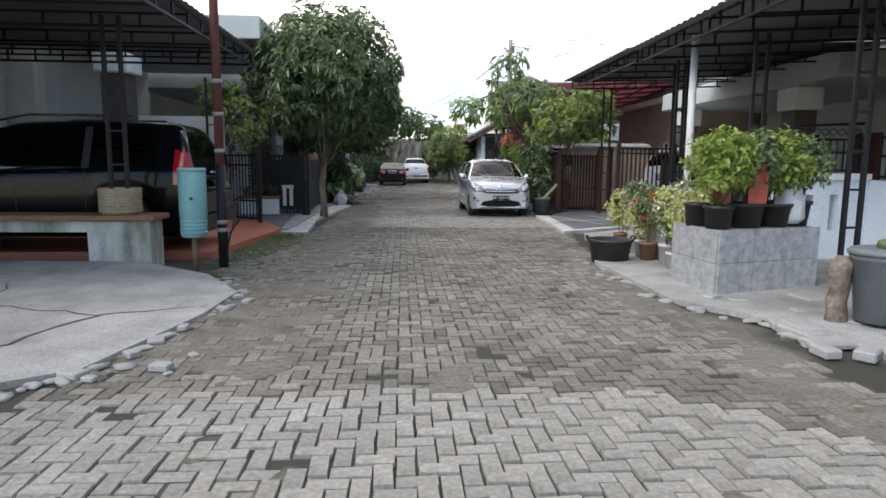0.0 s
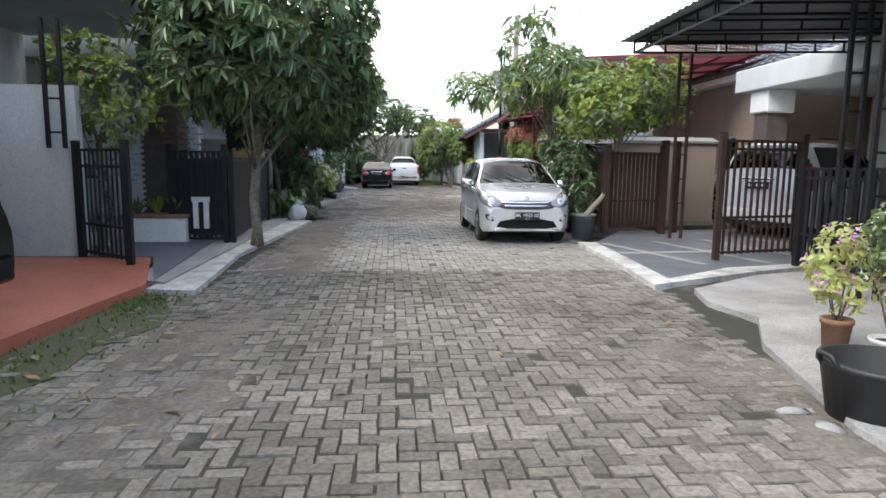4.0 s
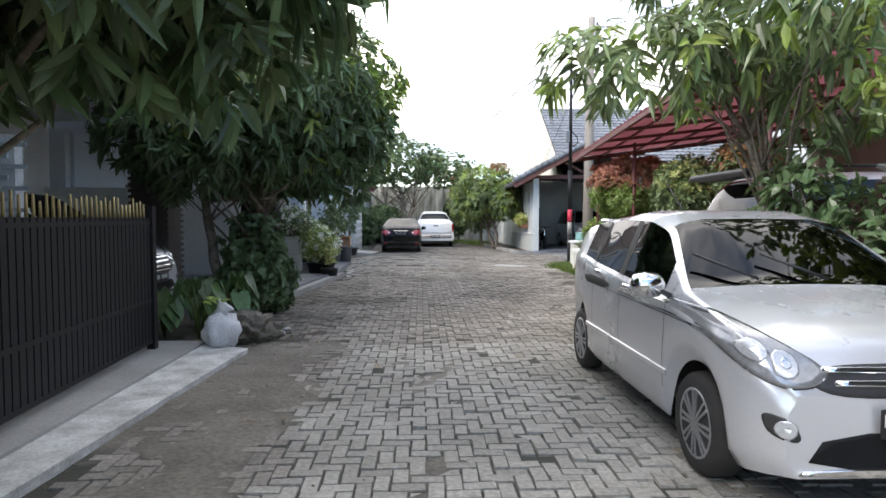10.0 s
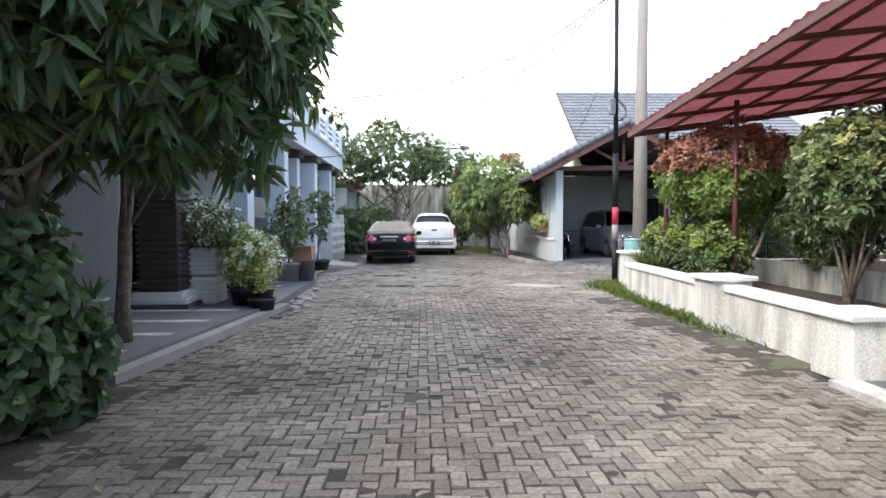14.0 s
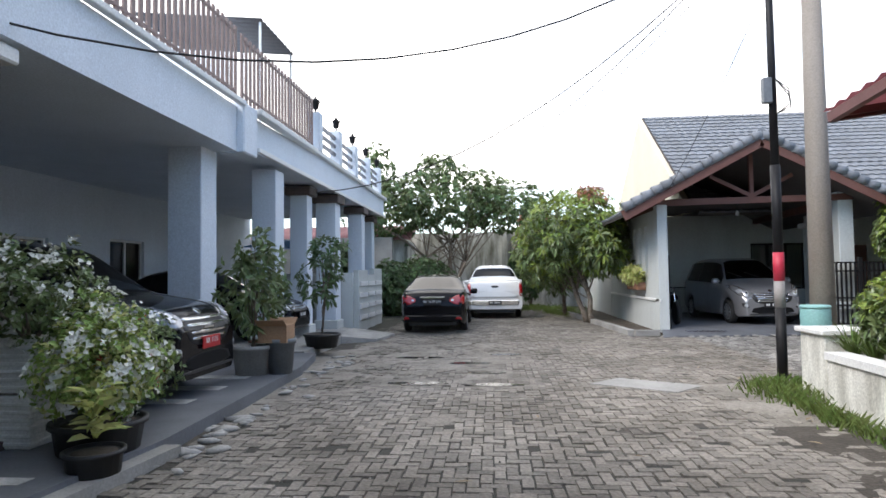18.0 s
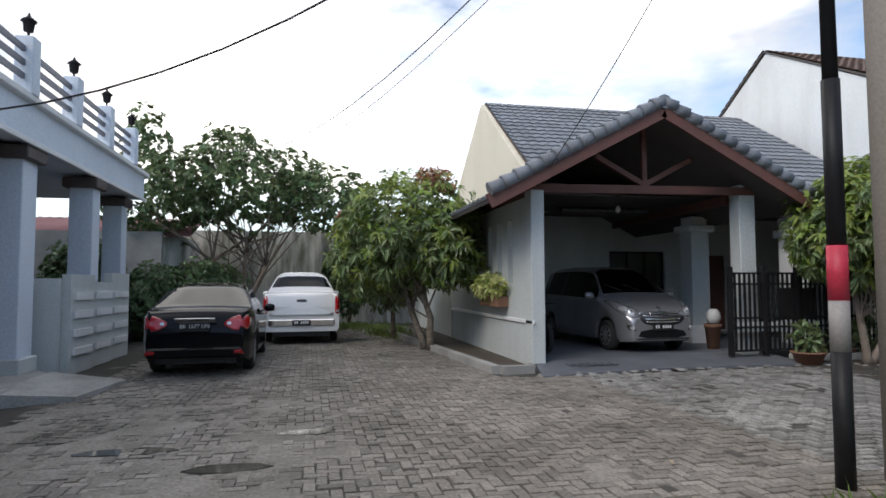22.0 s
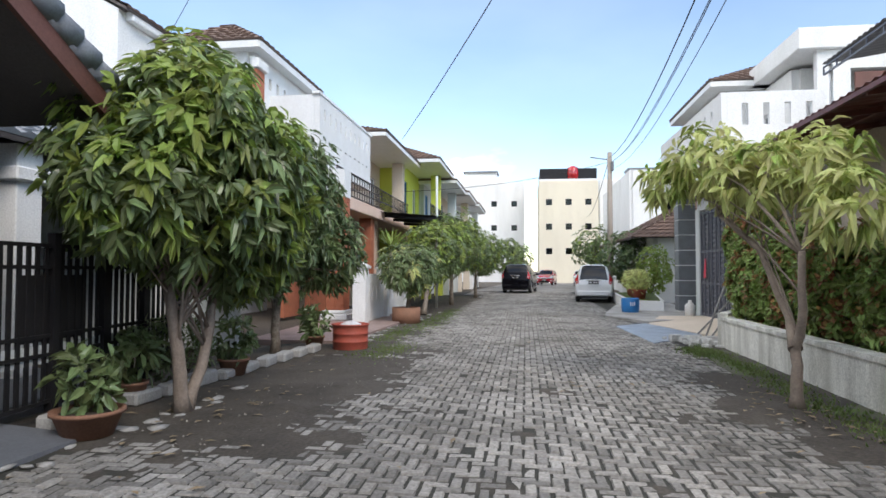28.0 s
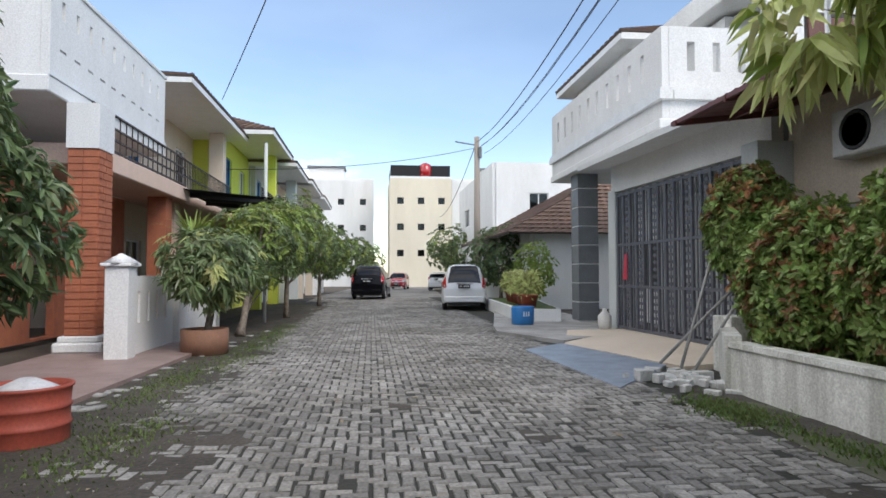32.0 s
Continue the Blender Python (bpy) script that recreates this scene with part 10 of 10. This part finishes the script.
pot((8.3, 38.25, 0.12), 0.16, 0.5, M["clay"], "", 0.7, parent=gp)
b = B(); lathe(b, [(0.1, 0), (0.14, 0.12), (0.13, 0.22), (0.07, 0.3)], (8.32, 38.25, 0.62), 12); part("jar", b, M["white_plastic"], gp)
wb = thing("wall_flower_box", (3.95, 39.0, 1.05), "long box of yellow-green foliage on the side wall", "flower box")
b = B(); box(b, 3.8, 38.4, 1.0, 4.03, 39.6, 1.2, 0.01); part("trough", b, M["clay"], wb)

# street edge on the far side
for k in range(11):
    x = 9.2 + k * 0.52
    ks = thing("kerb_stone", (x, 36.95 - 0.05 * k, 0), "rough whitewashed kerb stone along the bed", "kerb stone", rz=-4 + fr.random() * 10, group="kerb stones")
    b = B(); box(b, -0.22, -0.09, 0, 0.22, 0.09, 0.12 + 0.05 * fr.random(), 0.025); part("stone", b, M["slab"], ks, world_space=False)
rp = thing("drum_planter", (14.95, 35.95, 0), "cut red-painted drum with a white bag in it", "planter")
b = B(); lathe(b, [(0.3, 0), (0.31, 0.02), (0.31, 0.13), (0.325, 0.14), (0.31, 0.16), (0.31, 0.27), (0.325, 0.28), (0.31, 0.3), (0.32, 0.42), (0.335, 0.43), (0.335, 0.45), (0.3, 0.45), (0.29, 0.4)], (14.95, 35.95, 0), 24); part("drum", b, M["terracotta"], rp)
b = B(); lathe(b, [(0.27, 0.4), (0.15, 0.46), (0.06, 0.5)], (14.95, 35.95, 0), 9); part("bag", b, M["bag"], rp)
for x, y, r in ((8.95, 36.5, 0.28), (10.2, 36.95, 0.16), (14.9, 36.6, 0.18), (12.0, 36.7, 0.2)):
    t = pot((x, y, 0.01), r, 0.22, M["clay"], "brown clay pot on the soil strip", 0.7, name="clay_pot")
    rr = np.random.RandomState(int(x * 10))
    pp, oo = crown_points([(x, y, 0.5, 0.22, 0.22, 0.25)], 40, rr, 0.1, 0.2)
    leaf_mesh("foliage", pp, oo, M["leaf_mid"], t, rr, 0.16, 0.05, 5, 0.3)
blades("agave_plant", (15.3, 36.7, 0.0), "spiky agave on the soil strip", 24, 0.5, 0.06, M["leaf_mid"], seed=12, spread=0.8, arch=0.2)
ct = thing("concrete_ring", (20.4, 36.0, 0), "brown clay tub round the young tree", "planter")
b = B(); lathe(b, [(0.38, 0), (0.38, 0.42), (0.33, 0.42), (0.32, 0.3), (0.05, 0.3)], (20.45, 36.0, 0), 20); part("ring", b, M["clay"], ct)
dr = thing("dracaena_plant", (24.2, 37.2, 0), "tall dracaena with a tuft of sword leaves", "plant")
b = B(); tube(b, [(24.0, 37.2, 0), (24.1, 37.2, 1.2), (24.0, 37.2, 2.2)], [0.06, 0.05, 0.04], 8); part("stem", b, M["bark_pale"], dr)
blades("x", (24.0, 37.2, 2.1), "", 70, 0.9, 0.06, M["leaf_light"], seed=13, spread=1.2, arch=0.55, parent=dr)
bb = thing("plastic_bucket", (24.9, 29.45, 0.0), "blue plastic barrel cut open at the kerb", "barrel")
b = B(); lathe(b, [(0.26, 0), (0.28, 0.2), (0.285, 0.5), (0.27, 0.52), (0.25, 0.5)], (24.9, 29.5, 0), 18); part("barrel_wall", b, M["blue_plastic"], bb)
for k in range(3):
    b = B(); box(b, 24.62, 29.4 + 0.06 * k, 0.28, 24.64, 29.43 + 0.06 * k, 0.4); part("mark", b, M["white_paint"], bb)
for k in range(5):
    x, y = 26.4 + k * 0.85, 28.95 - 0.08 * k
    t = pot((x, y, 0.42), 0.24, 0.34, M["terracotta"], "terracotta pot with yellow-green foliage on the raised bed", 0.75, name="potted_plant")
    rr = np.random.RandomState(500 + k)
    pp, oo = crown_points([(x, y, 1.05, 0.3, 0.3, 0.32)], 60, rr, 0.15, 0.1)
    leaf_mesh("foliage", pp, oo, M["leaf_yellow"], t, rr, 0.2, 0.05, 6, 0.2)
for k in range(40):
    x, y = 16.9 + fr.gauss(0, 0.4), 29.55 + fr.gauss(0, 0.22)
    s = 0.04 + 0.08 * fr.random()
    rk = thing("rubble_stone", (x, y, 0.0), "broken whitish brick in a small heap", "rubble", rz=fr.random() * 180, group="rubble heap")
    b = B(); box(b, -s, -s * 0.5, 0, s, s * 0.5, 0.04 + 0.12 * fr.random() * max(0, 1 - abs(x - 16.9)), 0.008); part("chunk", b, M["kerb"], rk, world_space=False)
for k, (x0, x1) in enumerate(((17.5, 17.9), (17.2, 17.3), (18.1, 17.6))):
    pk = thing("timber_stick", (x0, 28.7, 0), "pale stick leaning on the wall end", "stick")
    b = B(); tube(b, [(x0, 29.2, 0.05), (x1, 28.4, 1.1 + 0.8 * (k == 0))], 0.022, 6); part("stick", b, M["slab"], pk)
rc = thing("hanging_cloth", (22.4, 27.9, 1.3), "small red cloth hung on the gate", "cloth")
b = B(); plate(b, [(22.35, 27.86, 1.2), (22.55, 27.87, 1.2), (22.5, 27.84, 1.75), (22.4, 27.84, 1.75)], 0.008); part("cloth", b, M["red_tape"], rc)
gj = thing("water_jug", (22.9, 28.1, 0.1), "white plastic jug by the gate pier", "jug")
b = B(); lathe(b, [(0.13, 0), (0.15, 0.1), (0.15, 0.3), (0.05, 0.4), (0.05, 0.46)], (22.9, 28.15, 0.1), 12); part("jug_body", b, M["white_plastic"], gj)

# grass, litter and wet hollows
def grass_patch(name, spots, n, h, seed, label):
    rs_ = np.random.RandomState(seed)
    V, Fc = [], []
    for k in range(n):
        x0, y0, rx, ry = spots[rs_.randint(len(spots))]
        x, y = x0 + rs_.normal() * rx, y0 + rs_.normal() * ry
        a, L = rs_.rand() * 6.283, h * (0.4 + 0.8 * rs_.rand())
        dx, dy, w = math.cos(a) * L * 0.7, math.sin(a) * L * 0.7, 0.009
        i = len(V)
        V += [(x - dy * w / L * 2, y + dx * w / L * 2, 0.0), (x + dy * w / L * 2, y - dx * w / L * 2, 0.0), (x + dx * 0.4, y + dy * 0.4, L * 0.65), (x + dx, y + dy, L)]
        Fc += [(i, i + 1, i + 2), (i + 1, i + 3, i + 2)]
    me = bpy.data.meshes.new(name)
    me.from_pydata(V, [], Fc)
    me.materials.append(M["grass"])
    return tagged(new(name, me), label, "grass", "", "stuff")


grass_patch("grass", [(3.45, 29.4, 0.18, 0.3), (3.75, 30.0, 0.22, 0.2), (3.35, 28.2, 0.08, 0.5), (3.3, 26.0, 0.06, 0.9)], 1500, 0.14, 1, "tufts of green grass along the garden wall")
grass_patch("grass", [(10.5, 29.8, 1.2, 0.15), (13.5, 29.7, 1.3, 0.12), (15.3, 29.85, 0.3, 0.15)], 4200, 0.05, 2, "low weeds along the white wall")
grass_patch("grass", [(14.8, 35.3, 0.6, 0.25), (17.5, 35.7, 1.0, 0.2), (20.5, 35.4, 1.3, 0.25), (24, 35.4, 1.5, 0.2)], 5200, 0.035, 3, "low weeds along the soil strip")
grass_patch("grass", [(-2.95, 8.4, 0.25, 1.2), (-3.0, 10.0, 0.15, 0.3), (-2.75, 19.2, 0.25, 0.3)], 900, 0.06, 4, "sparse weeds at the drain edge")
grass_patch("grass", [(1.5, 48.0, 0.8, 0.8), (2.6, 45.5, 0.3, 1.0)], 1600, 0.18, 5, "grass at the dead end")
V, Fc = [], []
rl = np.random.RandomState(31)
for k in range(420):
    spot = [(-2.9, 20.6, 0.6, 1.0), (9.8, 35.7, 1.2, 0.35), (10.8, 30.2, 0.9, 0.3), (3.2, 25.5, 0.25, 2.0), (0, 15, 2.2, 9.0), (12, 33, 6, 1.5), (-2.6, 9, 0.6, 1.6)][rl.randint(7)]
    x, y, a, L = spot[0] + rl.normal() * spot[2], spot[1] + rl.normal() * spot[3], rl.rand() * 6.28, 0.03 + 0.045 * rl.rand()
    if abs(x) > 2.8 and y < 28 and x > 0:
        continue
    c, s = math.cos(a) * L, math.sin(a) * L
    i = len(V)
    z = 0.022
    V += [(x - c, y - s, z), (x + s * 0.35, y - c * 0.35, z + 0.012), (x + c, y + s, z + 0.008), (x - s * 0.35, y + c * 0.35, z + 0.01)]
    Fc.append((i, i + 1, i + 2, i + 3))
me = bpy.data.meshes.new("fallen_leaves")
me.from_pydata(V, [], Fc)
me.materials.append(M["dry_leaf"])
tagged(new("fallen_leaves", me), "dry fallen leaves on the ground", "leaves", "", "stuff")
V, Fc = [], []
rg_ = np.random.RandomState(57)
px, py = rg_.rand(90000) * 7.0 - 3.4, rg_.rand(90000) * 37.0 - 1.0
qx, qy = rg_.rand(40000) * 16.0 + 4.5, rg_.rand(40000) * 7.0 + 29.4
px, py = np.concatenate([px, qx]), np.concatenate([py, qy])
chance = 0.004 + 0.05 * np.clip(dirt_amount(px, py), 0, 1)
hit = (rg_.rand(len(px)) < chance) & ~((px > 1.7) & (py < 18.5)) & ~((px < -2.5) & (py < 18.5)) & ~((px < -2.4) & (py > 22))
for x, y in zip(px[hit], py[hit]):
    r, a = 0.005 + 0.012 * rg_.rand() ** 2, rg_.rand() * 6.28
    z, i = max(float(dirt_height(np.array([x]), np.array([y]))[0]), 0.0), len(V)
    V += [(x + r * math.cos(a + k * 1.2566) * (0.7 + 0.5 * rg_.rand()), y + r * math.sin(a + k * 1.2566) * (0.7 + 0.5 * rg_.rand()), z - 0.002) for k in range(5)]
    V.append((x, y, z + r * 0.9))
    Fc += [(i + k, i + (k + 1) % 5, i + 5) for k in range(5)]
me = bpy.data.meshes.new("gravel")
me.from_pydata(V, [], Fc)
me.materials.append(M["crumbs"])
tagged(new("gravel", me), "loose pebbles and cement crumbs on the dirt", "gravel", "", "stuff")
M["puddle"] = mat("shallow_puddle", (0.05, 0.047, 0.042), 0.08, other=(0.09, 0.085, 0.075), scale=3, amount=0.6, bump=0)
for k, (x, y, rx, ry) in enumerate(((-0.9, 30.3, 0.4, 0.13), (0.1, 30.2, 0.38, 0.1), (-0.3, 32.2, 0.35, 0.12), (0.3, 33.3, 0.3, 0.12), (-1.2, 32.9, 0.45, 0.12), (0.0, 31.2, 0.28, 0.1))):
    poly = [(x + rx * math.cos(a * 0.393) * (0.75 + 0.4 * fr.random()), y + ry * math.sin(a * 0.393) * (0.75 + 0.4 * fr.random())) for a in range(16)]
    b = B(); prism(b, poly, -0.02, 0.0085); structure("puddle", b, M["puddle"], "shallow dirty puddle in a worn hollow", "puddle")

# ---- pavers ----
def zone(X, Y):
    """0 new, 1 old, 2 worn, 3 dark, by stretches of the streets."""
    w = 0.25 * waves(X, Y, 21, 2.2)
    z = np.full(X.shape, 2)
    z = np.where(Y < 11.8, 1, z)
    z = np.where(Y + 0.5 * w + 0.9 * np.maximum(0, X - 0.65) < 2.15, 0, z)
    z = np.where((Y >= 11.8) & (Y + w < 18.6) & (X + 0.4 * w > -1.45), 0, z)
    z = np.where((X > 4.5) & (Y > 28), 3, z)
    return z


def lay(x0, y0, x1, y1, length=0.19, turn=0):
    """Herringbone: centres, and whether a paver lies along x."""
    u = length / 2
    i, j = np.meshgrid(np.arange(int(x0 / u) - 2, int(x1 / u) + 2), np.arange(int(y0 / u) - 2, int(y1 / u) + 2))
    k = (i - j) % 4
    hor, ver = k == 0, k == 2
    cx = np.concatenate([(i[hor] + 1.0) * u, (i[ver] + 0.5) * u])
    cy = np.concatenate([(j[hor] + 0.5) * u, (j[ver] + 0.0) * u])
    along = np.concatenate([np.ones(hor.sum(), bool), np.zeros(ver.sum(), bool)])
    keep = (cx > x0) & (cx < x1) & (cy > y0) & (cy < y1)
    return cx[keep], cy[keep], along[keep], u


def paver_solid(cx, cy, along, u, rs):
    """Eight corners of each paver: a raised top with a worn, slanting edge."""
    n = len(cx)
    gap = np.where(cx > 4.5, 0.0065, 0.0035) * (0.5 + rs.rand(n))
    hx = np.where(along, u, u / 2) - gap
    hy = np.where(along, u / 2, u) - gap
    worn = 0.7 + 0.6 * rs.rand(n)
    top = rs.normal(0, 0.0042, n)
    tilt = rs.normal(0, 0.014, (n, 2))
    spin = rs.normal(0, 0.024, n)
    jit = rs.normal(0, 0.0035, (n, 2))
    out = np.zeros((n, 8, 3))
    for q, (sx, sy) in enumerate(((-1, -1), (1, -1), (1, 1), (-1, 1))):
        for lv in (0, 1):
            inset = (0.0045 + 0.005 * (cx > 4.5)) * worn if lv else 0
            x, y = sx * (hx - inset), sy * (hy - inset)
            out[:, q + 4 * lv, 0] = cx + jit[:, 0] + x - y * spin
            out[:, q + 4 * lv, 1] = cy + jit[:, 1] + y + x * spin
            out[:, q + 4 * lv, 2] = (top + x * tilt[:, 0] + y * tilt[:, 1]) if lv else -0.02
    return out


QUADS = np.array([[4, 5, 6, 7], [0, 1, 5, 4], [1, 2, 6, 5], [2, 3, 7, 6], [3, 0, 4, 7]])
ROADS = [bpy.data.objects[k] for k in ("road", "road.001", "road.002", "road.003", "road.004")]
KINDS = ("new", "old", "brown", "dark")
rs = np.random.RandomState(4)
fields = [lay(-3.2, -5.5, 3.4, 18.75), lay(-3.2, 18.75, 3.4, 36.6), lay(3.4, 30.0, 46.0, 36.3), lay(-3.2, 36.6, 3.2, 48.5)]
for (cx, cy, along, u), road in zip(fields, [ROADS[k] for k in (0, 1, 3, 4)]):
    lost = (rs.rand(len(cx)) < np.where(cy < 2.4, 0.003, 0.012)) | (dirt_amount(cx, cy) > 0.97)
    right = np.interp(cy, [-6, 4, 7, 10.4, 14.4, 18.5, 22, 29, 37, 49], [2.6, 1.85, 1.85, 2.4, 2.75, 3.2, 3.1, 3.4, 3.4, 2.4])
    left = np.interp(cy, [-6, 2.3, 4.9, 6.5, 10.2, 10.5, 18.5, 20, 26.5, 30, 37, 49], [-3.2, -2.9, -2.5, -3.1, -3.1, -2.6, -2.4, -3.1, -2.5, -2.6, -2.7, -3.0])
    off = (cx > right) & (cy < 28) | (cx < left)
    ok = ~(lost | off)
    cx, cy, along = cx[ok], cy[ok], along[ok]
    zz = zone(cx, cy)
    solid = paver_solid(cx, cy, along, u, rs)
    # the stretch right under the walk's start is laid paver by paver
    near = (cx > -1.35) & (cx < 1.35) & (cy > 0.2) & (cy < 2.6)
    pick = np.flatnonzero(near)[:295]
    single = np.zeros(len(cx), bool)
    single[pick] = True
    shared = {}
    for i in pick:
        key = (bool(along[i]), int(zz[i]), int(i) % 3)
        if key not in shared:
            me = bpy.data.meshes.new("paver")
            me.from_pydata((solid[i] - [cx[i], cy[i], 0]).tolist(), [], QUADS.tolist())
            me.materials.append(M["piece_" + KINDS[key[1]]])
            shared[key] = me
        ob = new("paver", shared[key])
        ob.parent = road
        ob.location = (cx[i], cy[i], 0)
    for kind in range(4):
        sel = np.flatnonzero((zz == kind) & ~single)
        if len(sel):
            me = bpy.data.meshes.new("pavers")
            me.from_pydata(solid[sel].reshape(-1, 3).tolist(), [], (QUADS[None] + 8 * np.arange(len(sel))[:, None, None]).reshape(-1, 4).tolist())
            me.materials.append(M["paver_" + KINDS[kind]])
            ob = tagged(new("pavers", me), "grey concrete pavers in herringbone", "", "", "stuff")
            ob.parent = road
